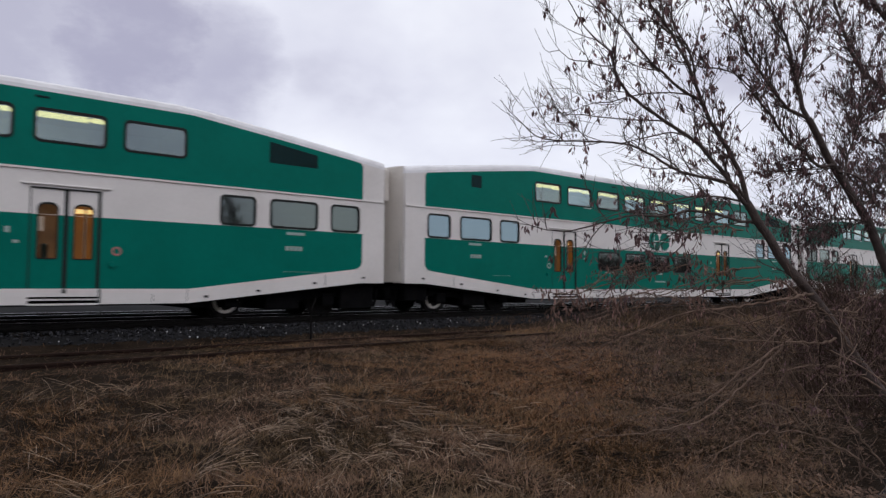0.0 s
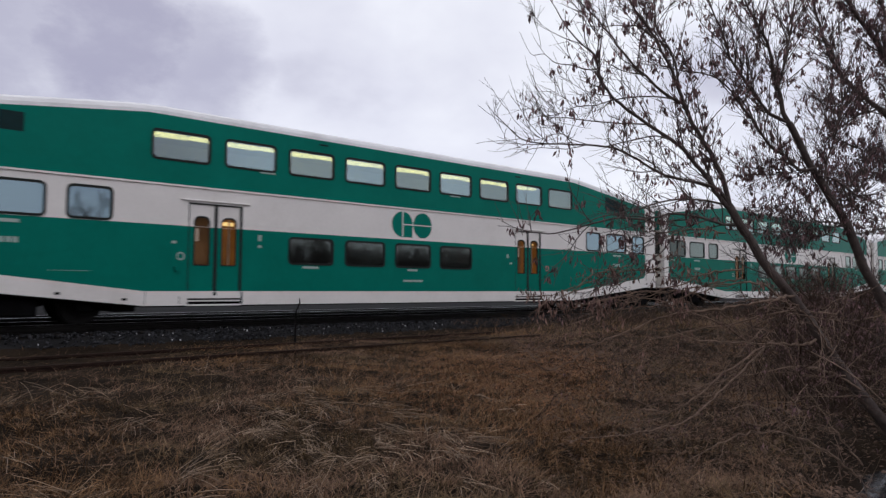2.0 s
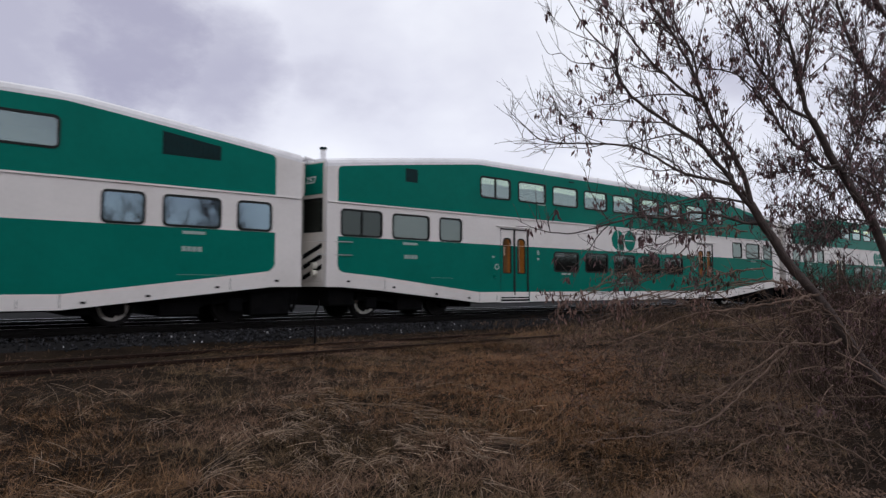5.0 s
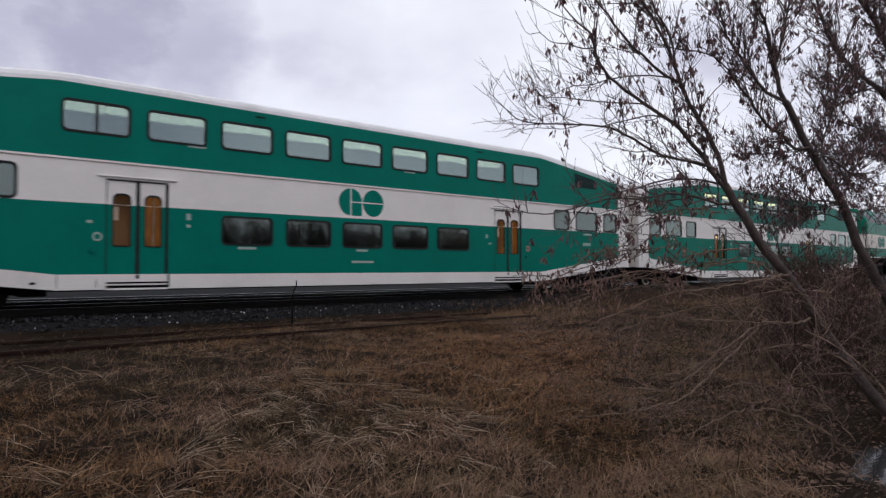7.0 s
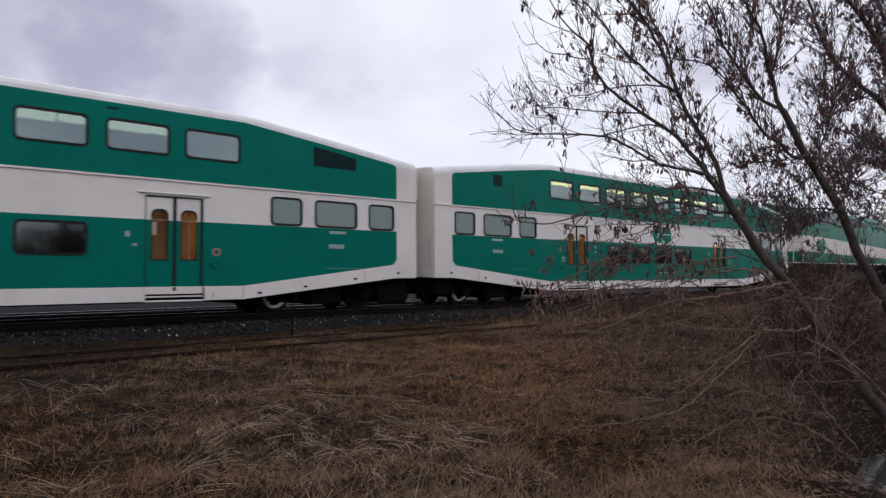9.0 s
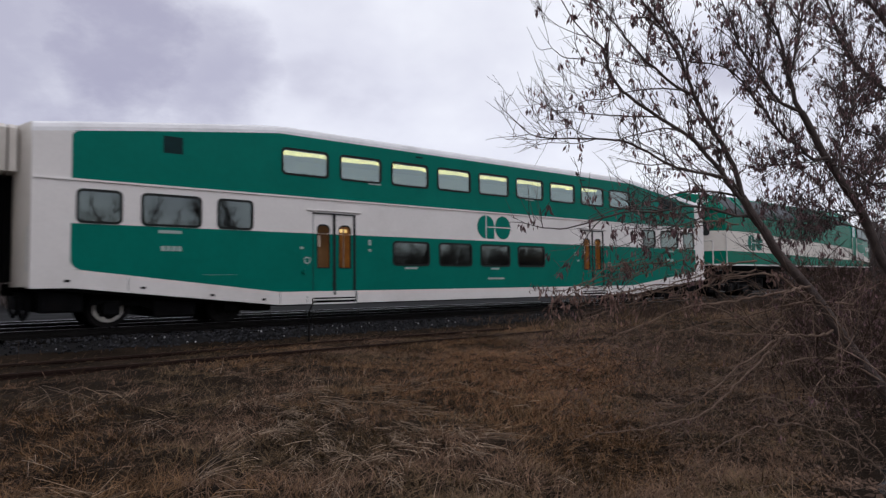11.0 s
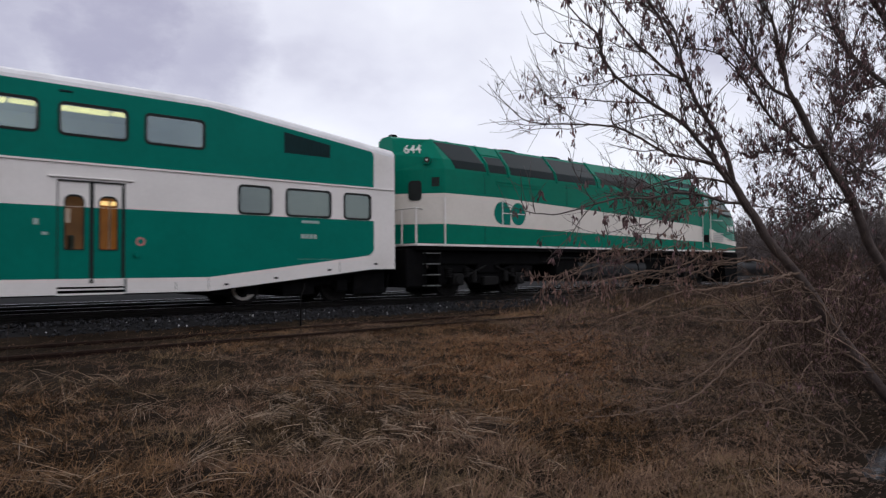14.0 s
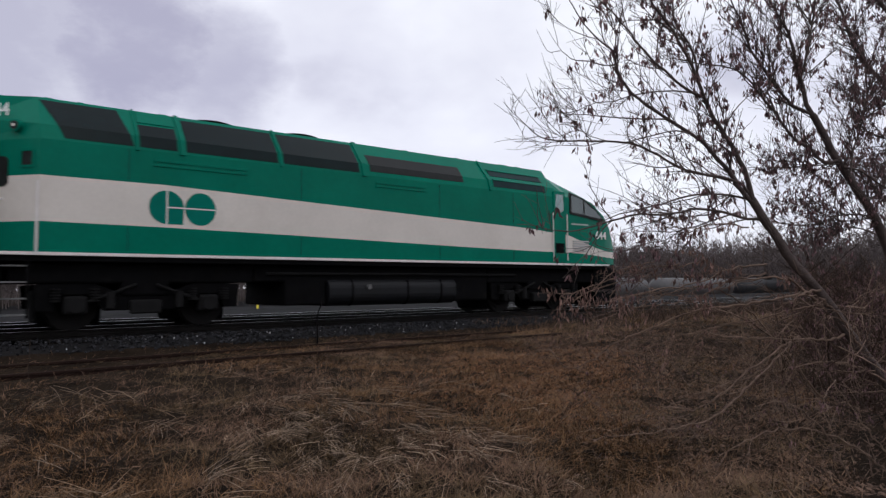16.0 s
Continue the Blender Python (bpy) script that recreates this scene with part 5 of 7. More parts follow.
class Sapling:
    """A bare tree: named limbs along bent lines, each with its own fine twigs and hanging withered leaves."""

    def __init__(self, seed, label, name="tree", lush=1.0, stout=0.78, bark=None):
        self.rnd, self.bark, self.lush, self.stout = random.Random(seed), bark or BARK, lush, stout
        self.ob = thing(name, label, "tree" if name == "tree" else "shrub")
        self.twigs, self.leaves = Tubes(), Leaves()

    def bunch(self, q):
        """A small hanging bunch of curled leaves."""
        rnd = self.rnd
        for _ in range(rnd.choice((2, 3, 4, 6, 9))):
            self.leaves.add(q + Vector((rnd.uniform(-0.022, 0.022), rnd.uniform(-0.022, 0.022), rnd.uniform(-0.055, 0))), rnd, rnd.uniform(0.035, 0.075))

    def limb(self, ctrl, r0, r1, dens, leaf, kind="limb"):
        rnd = self.rnd
        line = smooth_line(ctrl, 0.10, min(0.006, r0 * 0.4))
        tb = Tubes()
        tb.add(line, r0 * self.stout, r1 * self.stout, 9 if r0 > 0.03 else 6)
        raw(kind, tb.v, tb.f, self.bark, self.ob, smooth=True)
        length = sum((b - a).length for a, b in zip(line, line[1:]))
        for _ in range(int(length * 12.0 * dens * self.lush + 0.5)):
            u = rnd.uniform(0.10, 1.0)
            i = min(len(line) - 2, int(u * (len(line) - 1)))
            d = (line[i + 1] - line[i]).normalized()
            here = r0 + (r1 - r0) * u
            ln = rnd.uniform(0.25, 0.85) * (1.1 - 0.45 * u) * min(1.0, 0.35 + here * 55)
            b1 = bent_branch(line[i], side_way(d, rnd, 22, 58) + Vector((0, 0, 0.25)), ln, 0.05, rnd, 7, 0.20)
            self.twigs.add(b1, max(0.0024, min(0.0075, here * 0.55)), 0.0019, 4)
            for _ in range(int(ln * 12 + rnd.random())):
                j = rnd.randrange(1, len(b1) - 1)
                d1 = (b1[j + 1] - b1[j]).normalized()
                l2 = rnd.uniform(0.10, 0.36)
                b2 = bent_branch(b1[j], side_way(d1, rnd, 22, 55) + Vector((0, 0, 0.15)), l2, 0.05, rnd, 4)
                self.twigs.add(b2, 0.0028, 0.0014, 3)
                if rnd.random() < 0.45:
                    self.twigs.add(bent_branch(b2[2], side_way(d1, rnd, 25, 60), l2 * 0.6, 0.03, rnd, 3), 0.0021, 0.0012, 3)
                if rnd.random() < leaf * 0.72:
                    self.bunch(rnd.choice(b2))
            if rnd.random() < leaf * 0.7:
                self.bunch(rnd.choice(b1[2:]))

    def done(self):
        tagged(raw("twig_growth", self.twigs.v, self.twigs.f, self.bark, self.ob), kind="stuff")
        if self.leaves.v:
            tagged(raw("dead_foliage", self.leaves.v, self.leaves.f, LEAF, self.ob, "curled brown dead leaves"), kind="stuff")
        return self.ob


leaner = Sapling(11, "bare leaning grey-brown tree with withered brown leaves", lush=1.0)
leaner.limb([(8.58, 2.26, -0.98), (8.14, 2.44, -0.47), (7.81, 2.58, -0.09), (7.44, 2.73, 0.36), (7.14, 2.84, 0.74), (6.74, 3.01, 1.16), (6.59, 3.05, 1.38), (6.47, 3.1, 1.51), (6.35, 3.13, 1.68)], 0.084, 0.05, 0.25, 0.1, "trunk")
leaner.limb([(6.35, 3.13, 1.68), (6.24, 3.15, 1.98), (6.11, 3.19, 2.19), (5.98, 3.25, 2.38), (5.9, 3.28, 2.51), (5.83, 3.3, 2.64), (5.69, 3.34, 2.93), (5.51, 3.4, 3.23), (5.35, 3.47, 3.44), (5.24, 3.51, 3.58), (5, 3.57, 4.08)], 0.034, 0.007, 1.2, 0.9)
leaner.limb([(5.83, 3.3, 2.64), (5.65, 3.37, 2.71), (5.41, 3.45, 2.86), (5.22, 3.5, 2.99), (5.08, 3.54, 3.11), (4.99, 3.55, 3.19), (4.83, 3.59, 3.32), (4.68, 3.63, 3.42), (4.41, 3.69, 3.62)], 0.02, 0.005, 0.6, 0.4)
leaner.limb([(5.8, 3.32, 2.73), (5.85, 3.41, 3.1), (5.84, 3.51, 3.34), (5.81, 3.59, 3.49), (5.86, 3.63, 3.75), (5.87, 3.75, 4.15)], 0.016, 0.005, 1.1, 0.5)
leaner.limb([(6.35, 3.14, 1.66), (6.28, 3.16, 1.72), (6.18, 3.19, 1.82), (6.08, 3.22, 1.95), (5.95, 3.26, 2.07), (5.81, 3.31, 2.2), (5.7, 3.36, 2.28), (5.48, 3.45, 2.4), (5.25, 3.54, 2.53), (5.1, 3.6, 2.63), (4.97, 3.63, 2.75), (4.9, 3.63, 2.89), (4.87, 3.62, 2.97)], 0.031, 0.013, 0.75, 0.4)
leaner.limb([(4.87, 3.62, 2.97), (4.71, 3.66, 3.07), (4.55, 3.7, 3.19), (4.43, 3.72, 3.32), (4.32, 3.73, 3.43), (4.2, 3.74, 3.55)], 0.011, 0.004, 0.25, 0.3)
leaner.limb([(4.87, 3.62, 2.97), (4.92, 3.63, 3.16), (4.89, 3.7, 3.3), (4.87, 3.77, 3.48), (4.89, 3.82, 3.68)], 0.009, 0.003, 0.9, 0.3)
leaner.limb([(4.88, 3.62, 2.86), (4.76, 3.66, 2.84), (4.63, 3.69, 2.86), (4.5, 3.73, 2.85), (4.42, 3.75, 2.86), (4.32, 3.77, 2.91), (4.22, 3.8, 2.88), (4.13, 3.8, 2.93), (4.03, 3.79, 3.04)], 0.008, 0.0022, 0.12, 0.15)
leaner.limb([(4.27, 3.71, 2.87), (4.17, 3.72, 2.96), (4.11, 3.73, 3.04)], 0.0035, 0.0018, 0.2, 0)
leaner.limb([(6.34, 3.14, 1.72), (6.22, 3.16, 1.83), (6.1, 3.2, 1.86), (5.93, 3.26, 1.89), (5.71, 3.34, 1.91), (5.49, 3.41, 1.96), (5.28, 3.46, 2.05), (5.11, 3.51, 2.11), (4.93, 3.56, 2.14)], 0.021, 0.012, 0.7, 0.5)
leaner.limb([(4.93, 3.56, 2.14), (4.75, 3.65, 2.14), (4.52, 3.75, 2.13), (4.32, 3.84, 2.13), (4.16, 3.91, 2.16), (4.06, 3.94, 2.24), (3.92, 3.98, 2.35), (3.83, 4, 2.43)], 0.012, 0.0025, 0.22, 0.2)
leaner.limb([(4.15, 3.88, 2.15), (4.02, 3.93, 2.12), (3.87, 3.98, 2.1), (3.75, 4.03, 2.07)], 0.004, 0.002, 0.15, 0)
leaner.limb([(4.1, 3.9, 2.19), (3.97, 3.94, 2.27), (3.84, 3.98, 2.34), (3.74, 4.01, 2.4)], 0.0038, 0.002, 0.2, 0)
leaner.limb([(4.24, 3.84, 2.13), (4.19, 3.9, 2.24), (4.14, 3.97, 2.34), (4.09, 4.04, 2.5)], 0.0036, 0.002, 0.2, 0)
leaner.limb([(4.26, 3.82, 2.12), (4.21, 3.83, 2.22), (4.15, 3.84, 2.32), (4.1, 3.84, 2.45)], 0.0036, 0.002, 0.2, 0.1)
leaner.limb([(4.72, 3.61, 2.13), (4.52, 3.69, 2.08), (4.28, 3.77, 2.07), (4.13, 3.83, 2.03), (4.03, 3.87, 2)], 0.006, 0.002, 0.4, 0.3)
leaner.limb([(5.56, 3.29, 2.25), (5.41, 3.35, 2.28), (5.23, 3.41, 2.23), (5.06, 3.47, 2.18), (4.89, 3.53, 2.13)], 0.01, 0.006, 0.8, 0.6)
leaner.limb([(5.46, 3.43, 2.4), (5.16, 3.54, 2.39), (4.87, 3.64, 2.38), (4.59, 3.74, 2.38), (4.45, 3.78, 2.36), (4.34, 3.82, 2.39), (4.28, 3.82, 2.44)], 0.01, 0.0022, 0.7, 0.45)
leaner.limb([(5.73, 3.32, 2.67), (5.47, 3.4, 2.67), (5.25, 3.47, 2.64), (5, 3.55, 2.58), (4.82, 3.6, 2.51), (4.64, 3.65, 2.48), (4.49, 3.69, 2.41), (4.41, 3.71, 2.36), (4.32, 3.73, 2.31)], 0.01, 0.0022, 0.8, 0.45)
leaner.limb([(4.73, 3.6, 2.13), (4.58, 3.67, 2.17), (4.42, 3.73, 2.24), (4.32, 3.77, 2.28), (4.25, 3.79, 2.36)], 0.005, 0.002, 0.4, 0.2)
leaner.limb([(5.03, 3.58, 2.63), (4.88, 3.63, 2.63), (4.75, 3.67, 2.65), (4.63, 3.7, 2.69), (4.51, 3.73, 2.73), (4.44, 3.73, 2.8)], 0.005, 0.002, 0.4, 0.2)
leaner.limb([(6.51, 3.15, 1.49), (6.34, 3.19, 1.5), (6.12, 3.24, 1.53), (5.92, 3.28, 1.56), (5.69, 3.33, 1.57), (5.3, 3.41, 1.49), (5.02, 3.47, 1.49)], 0.019, 0.012, 0.7, 0.5)
leaner.limb([(5.02, 3.47, 1.49), (4.82, 3.55, 1.45), (4.66, 3.61, 1.4), (4.49, 3.68, 1.35), (4.34, 3.74, 1.32), (4.18, 3.79, 1.33), (4.03, 3.85, 1.36), (3.88, 3.9, 1.37)], 0.012, 0.003, 0.55, 0.6)
leaner.limb([(6.31, 3.17, 1.7), (6.02, 3.25, 1.72), (5.74, 3.32, 1.71), (5.47, 3.39, 1.65), (5.26, 3.44, 1.59), (5.06, 3.49, 1.54), (4.8, 3.55, 1.48), (4.57, 3.59, 1.4)], 0.015, 0.005, 0.7, 0.5)
leaner.limb([(6.19, 3.22, 1.55), (5.95, 3.28, 1.48), (5.69, 3.34, 1.4), (5.52, 3.38, 1.37), (5.29, 3.42, 1.26), (5.09, 3.46, 1.23), (4.85, 3.5, 1.17), (4.66, 3.54, 1.12)], 0.011, 0.003, 0.8, 0.6)
leaner.limb([(5.67, 3.33, 1.4), (5.54, 3.34, 1.24), (5.34, 3.39, 1.1), (5.14, 3.44, 1), (4.9, 3.51, 0.92), (4.65, 3.57, 0.78)], 0.009, 0.003, 0.8, 0.7)
leaner.done()

dark_tree = Sapling(12, "bare forked dark tree hung with withered brown leaves", lush=1.35, stout=0.70)
dark_tree.limb([(10.08, 2.18, -0.94), (9.44, 2.39, -0.08), (9.07, 2.5, 0.46), (8.72, 2.61, 0.92), (8.59, 2.65, 1.07), (8.45, 2.68, 1.31), (8.29, 2.71, 1.56), (8.09, 2.77, 1.81), (7.94, 2.82, 1.99), (7.78, 2.87, 2.17), (7.65, 2.91, 2.32), (7.53, 2.94, 2.51), (7.41, 2.97, 2.66)], 0.105, 0.05, 0.3, 0.3, "trunk")
dark_tree.limb([(7.41, 2.97, 2.66), (7.33, 3, 2.76), (7.28, 3, 2.9), (7.23, 3, 3.01), (7.17, 3.01, 3.16), (7.1, 3.01, 3.33), (7.03, 3.02, 3.49), (6.93, 3.06, 3.61), (6.78, 3.1, 3.82), (6.59, 3.15, 4.14)], 0.038, 0.01, 1.1, 0.6)
dark_tree.limb([(7.2, 2.99, 3), (7.25, 2.98, 3.13), (7.33, 2.96, 3.36), (7.42, 2.94, 3.63), (7.52, 2.93, 3.97), (7.64, 2.92, 4.38)], 0.022, 0.009, 1.2, 0.6)
dark_tree.limb([(7.41, 2.97, 2.66), (7.18, 3.07, 2.74), (6.96, 3.14, 2.93), (6.79, 3.19, 3.11), (6.63, 3.23, 3.27), (6.5, 3.23, 3.48), (6.37, 3.25, 3.64), (6.16, 3.26, 3.94)], 0.027, 0.008, 1.1, 0.6)
dark_tree.limb([(7.75, 2.85, 2.19), (7.55, 2.93, 2.15), (7.35, 2.99, 2.29), (7.16, 3.05, 2.37), (7.03, 3.08, 2.48), (6.84, 3.11, 2.63), (6.66, 3.15, 2.76), (6.52, 3.17, 2.89)], 0.029, 0.014, 0.9, 0.6)
dark_tree.limb([(6.52, 3.17, 2.89), (6.32, 3.22, 2.98), (6.14, 3.28, 3.01), (5.91, 3.36, 3.01), (5.68, 3.43, 3.02), (5.49, 3.49, 3.04)], 0.014, 0.004, 1, 0.55)
dark_tree.limb([(6.73, 3.13, 2.79), (6.79, 3.1, 2.98), (6.83, 3.08, 3.16), (6.9, 3.04, 3.41), (6.96, 3.01, 3.66)], 0.009, 0.003, 1, 0.5)
dark_tree.limb([(7.74, 2.86, 2.15), (7.36, 3, 2.1), (7, 3.14, 2.07), (6.64, 3.27, 2.03)], 0.012, 0.003, 1, 0.6)
dark_tree.limb([(7.78, 2.83, 2.11), (8.02, 2.74, 2.08), (8.27, 2.66, 1.95), (8.66, 2.51, 1.83), (8.99, 2.37, 1.77)], 0.018, 0.007, 1.3, 0.6)
dark_tree.limb([(8.29, 2.71, 1.59), (7.84, 2.86, 1.61), (7.58, 2.94, 1.53), (7.34, 3.01, 1.47), (7.02, 3.11, 1.47), (6.79, 3.18, 1.51)], 0.015, 0.003, 1, 0.5)
dark_tree.limb([(8.28, 2.72, 1.4), (7.99, 2.83, 1.47), (7.72, 2.93, 1.43), (7.45, 3.04, 1.38), (7.19, 3.12, 1.23)], 0.013, 0.003, 1, 0.4)
dark_tree.limb([(7.84, 2.79, 2.01), (7.95, 2.79, 2.3), (8.13, 2.75, 2.64), (8.27, 2.73, 2.99), (8.35, 2.77, 3.34), (8.41, 2.84, 3.78)], 0.02, 0.006, 1.3, 0.7)
dark_tree.limb([(8.21, 2.77, 1.74), (8.56, 2.69, 1.97), (8.87, 2.69, 2.33), (9.17, 2.68, 2.72)], 0.018, 0.006, 1.4, 0.7)
dark_tree.limb([(8.82, 2.95, 1.62), (8.08, 3.05, 1.54), (7.63, 3.15, 1.42), (7.27, 3.2, 1.3)], 0.012, 0.003, 1.3, 0.9)
dark_tree.limb([(7.94, 3.0, 2.25), (7.6, 3.1, 2.14), (7.2, 3.2, 2.09), (6.87, 3.3, 2.0)], 0.012, 0.003, 1.3, 0.9)
dark_tree.limb([(8.16, 2.9, 2.07), (7.76, 3.0, 1.86), (7.34, 3.1, 1.75), (6.96, 3.2, 1.66)], 0.012, 0.003, 1.3, 0.9)
dark_tree.limb([(8.16, 2.85, 1.87), (8.53, 2.75, 1.89), (8.91, 2.7, 1.81), (9.08, 2.65, 1.72)], 0.012, 0.003, 1.3, 0.9)
dark_tree.done()

back_tree = Sapling(13, "bare tree behind, its crown dense with dead leaves", lush=1.7, stout=0.9)
back_tree.limb([(13.42, 1.3, -1.83), (12.04, 1.79, 0.54), (10.85, 2.28, 2.13), (10.19, 2.59, 2.85), (9.78, 2.79, 3.21)], 0.1, 0.045, 0.8, 0.6, "trunk")
back_tree.limb([(9.78, 2.79, 3.21), (9.5, 2.94, 3.4), (9.21, 3.08, 3.66), (9, 3.15, 4), (8.81, 3.19, 4.42), (8.67, 3.21, 4.74)], 0.034, 0.012, 1.2, 0.6)
back_tree.limb([(10.32, 2.62, 2.88), (9.98, 2.69, 3.66), (9.72, 2.79, 4.08), (9.48, 2.9, 4.35), (9.24, 3, 4.66)], 0.05, 0.022, 1.8, 0.9)
back_tree.limb([(11.12, 2.4, 2.26), (10.7, 2.58, 3.31), (10.4, 2.7, 4.06), (10.16, 2.81, 4.58), (10.03, 2.85, 5.02)], 0.045, 0.02, 1.8, 0.9)
back_tree.limb([(11.3, 2.38, 2.18), (10.51, 2.69, 2.38), (9.9, 2.9, 2.63), (9.33, 3.1, 2.78), (9.02, 3.18, 2.97)], 0.024, 0.006, 1.4, 0.8)
back_tree.limb([(11.56, 2.32, 1.96), (10.74, 2.63, 2.16), (10.14, 2.85, 2.32), (9.66, 3.03, 2.39), (9.2, 3.2, 2.31)], 0.024, 0.006, 1.3, 0.7)
back_tree.limb([(11.69, 2.23, 1.64), (10.82, 2.61, 1.62), (10.25, 2.84, 1.69), (9.78, 3.03, 1.6)], 0.024, 0.006, 1.2, 0.6)
back_tree.limb([(9.78, 2.79, 3.21), (9.31, 2.95, 3.08), (8.93, 3.08, 3.11), (8.52, 3.18, 3.27)], 0.016, 0.004, 1.3, 0.8)
back_tree.done()


def shrub(x, y, seed, h, leaf):
    """Several whippy stems from one foot."""
    rnd = random.Random(seed)
    z = ground_height(x, y) - 0.1
    bush = Sapling(seed, "bare many-stemmed shrub with a few dead leaves", "shrub", bark=SCRUB)
    for k in range(6):
        a, r = 1.05 * k + rnd.uniform(-0.4, 0.4), rnd.uniform(0.25, 0.5) * h
        e = Vector((x + r * math.cos(a) - 0.1 * h, y + 0.7 * r * math.sin(a), z + h * rnd.uniform(0.75, 1.0)))
        s = Vector((x + 0.08 * math.cos(a), y + 0.08 * math.sin(a), z))
        m1, m2 = s.lerp(e, 0.35) + Vector((0, 0, 0.10 * h)), s.lerp(e, 0.7) + Vector((rnd.uniform(-0.15, 0.15), 0, 0.08 * h))
        bush.limb([tuple(s), tuple(m1), tuple(m2), tuple(e)], 0.018, 0.003, 0.8, leaf, "stem")
    bush.done()


for args in ((10.6, 3.8, 61, 1.7, 0.5), (9.6, 3.3, 63, 1.6, 0.5), (9.9, 3.5, 65, 1.3, 0.3), (12.0, 4.7, 66, 2.0, 0.3), (13.4, 5.3, 67, 2.1, 0.3), (11.4, 4.1, 68, 1.9, 0.25),
             (15.0, 5.6, 69, 2.2, 0.3), (14.2, 4.7, 70, 2.1, 0.25), (16.6, 6.1, 71, 2.2, 0.25), (17.0, 5.4, 72, 2.2, 0.25), (12.6, 4.2, 73, 1.9, 0.25), (18.5, 7.2, 74, 2.2, 0.2)):
    shrub(*args)


def fallen_branch(ctrl, r0, seed, leaf=0.0):
    rnd = random.Random(seed)
    br = thing("fallen_branch", "pale dead branch arching low over the grass", "branch", "dead branches in the brush")
    line = smooth_line(ctrl, 0.07, 0.013)
    tb = Tubes()
    tb.add(line, r0, 0.0035, 6)
    raw("stem", tb.v, tb.f, TWIG, br, smooth=True)
    tw, lv = Tubes(), Leaves()
    for _ in range(len(line)):
        i = rnd.randrange(2, len(line) - 1)
        d = (line[i + 1] - line[i]).normalized()
        long_one = rnd.random() < (0.2 if leaf > 0.9 else 0.27)
        b = bent_branch(line[i], side_way(d, rnd, 25, 65), rnd.uniform(0.22, 0.5) if long_one else rnd.uniform(0.02, 0.09), 0.0, rnd, 5, 0.4)
        tw.add(b, 0.0034 if long_one else 0.0030, 0.0016, 4)
        if not long_one:
            continue
        if rnd.random() < leaf:
            for _ in range(22):
                q = rnd.choice(b)
                lv.add(q + Vector([rnd.uniform(-0.05, 0.05) for _ in range(3)]), rnd, rnd.uniform(0.04, 0.08))
        for _ in range(2):
            j = rnd.randrange(1, 5)
            tw.add(bent_branch(b[j], side_way(d, rnd, 20, 70), rnd.uniform(0.06, 0.2), 0.0, rnd, 3), 0.0028, 0.0014, 3)
    tagged(raw("twig_growth", tw.v, tw.f, TWIG, br), kind="stuff")
    if lv.v:
        tagged(raw("dead_foliage", lv.v, lv.f, DRYLEAF, br, "pinkish dry leaves"), kind="stuff")


DRYLEAF = material("dry_pinkish_leaf", (0.15, 0.092, 0.078), 0.8, vary=0.3, scale=9, fine=60, bump=0.1, island=0.5, spec=0.1)
fallen_branch([(7.0, 2.8, 0.80), (6.55, 2.84, 0.74), (5.95, 3.07, 0.66), (5.56, 3.26, 0.62), (4.86, 3.58, 0.38), (4.55, 3.72, 0.19), (4.41, 3.83, 0.14), (4.29, 3.92, 0.29)], 0.015, 1, 0.15)
fallen_branch([(7.25, 2.69, 0.33), (6.86, 2.75, 0.31), (6.01, 3.17, 0.35), (5.71, 3.28, 0.42), (5.44, 3.36, 0.52)], 0.014, 2)
fallen_branch([(6.69, 2.88, 0.35), (6.32, 2.93, 0.22), (5.87, 3.04, 0.02), (5.41, 3.18, -0.23), (5.10, 3.30, -0.21), (4.91, 3.46, -0.27)], 0.012, 3)
fallen_branch([(6.64, 2.92, 0.29), (6.17, 2.93, 0.10), (5.45, 3.02, -0.24), (4.97, 3.15, -0.34), (4.17, 3.41, -0.36)], 0.012, 4)
fallen_branch([(6.91, 2.81, 0.68), (6.48, 2.89, 0.90), (5.86, 3.13, 0.87), (5.37, 3.40, 0.79), (5.04, 3.54, 0.66)], 0.012, 5, 0.35)
fallen_branch([(7.4, 2.6, 0.2), (6.9, 2.6, 0.55), (6.4, 2.65, 0.75), (6.0, 2.8, 0.62)], 0.012, 6)
fallen_branch([(8.4, 3.4, -0.5), (7.8, 3.7, 0.25), (7.1, 4.1, 0.62), (6.5, 4.5, 0.60), (6.0, 4.9, 0.42)], 0.014, 7, 0.3)
fallen_branch([(9.2, 4.0, -0.5), (8.7, 4.2, 0.3), (8.1, 4.4, 0.75), (7.5, 4.6, 0.82), (7.0, 4.9, 0.70)], 0.014, 8, 0.3)
fallen_branch([(7.9, 2.5, -0.2), (7.3, 2.75, 0.05), (6.6, 3.0, 0.02), (6.0, 3.3, -0.1), (5.5, 3.6, -0.3)], 0.012, 18)
fallen_branch([(7.6, 2.6, 0.6), (7.3, 3.0, 0.62), (6.9, 3.4, 0.48), (6.4, 3.8, 0.36), (5.9, 4.3, 0.10)], 0.012, 19, 0.1)
fallen_branch([(6.9, 2.2, -0.75), (6.6, 2.4, -0.3), (6.4, 2.55, 0.1), (6.35, 2.65, 0.45)], 0.009, 20)
fallen_branch([(6.6, 2.1, -0.8), (6.1, 2.35, -0.45), (5.6, 2.6, -0.35), (5.0, 2.8, -0.5)], 0.010, 22)
fallen_branch([(8.3, 3.3, 0.5), (7.7, 3.4, 0.72), (7.1, 3.5, 0.68), (6.5, 3.75, 0.55)], 0.011, 23, 0.1)
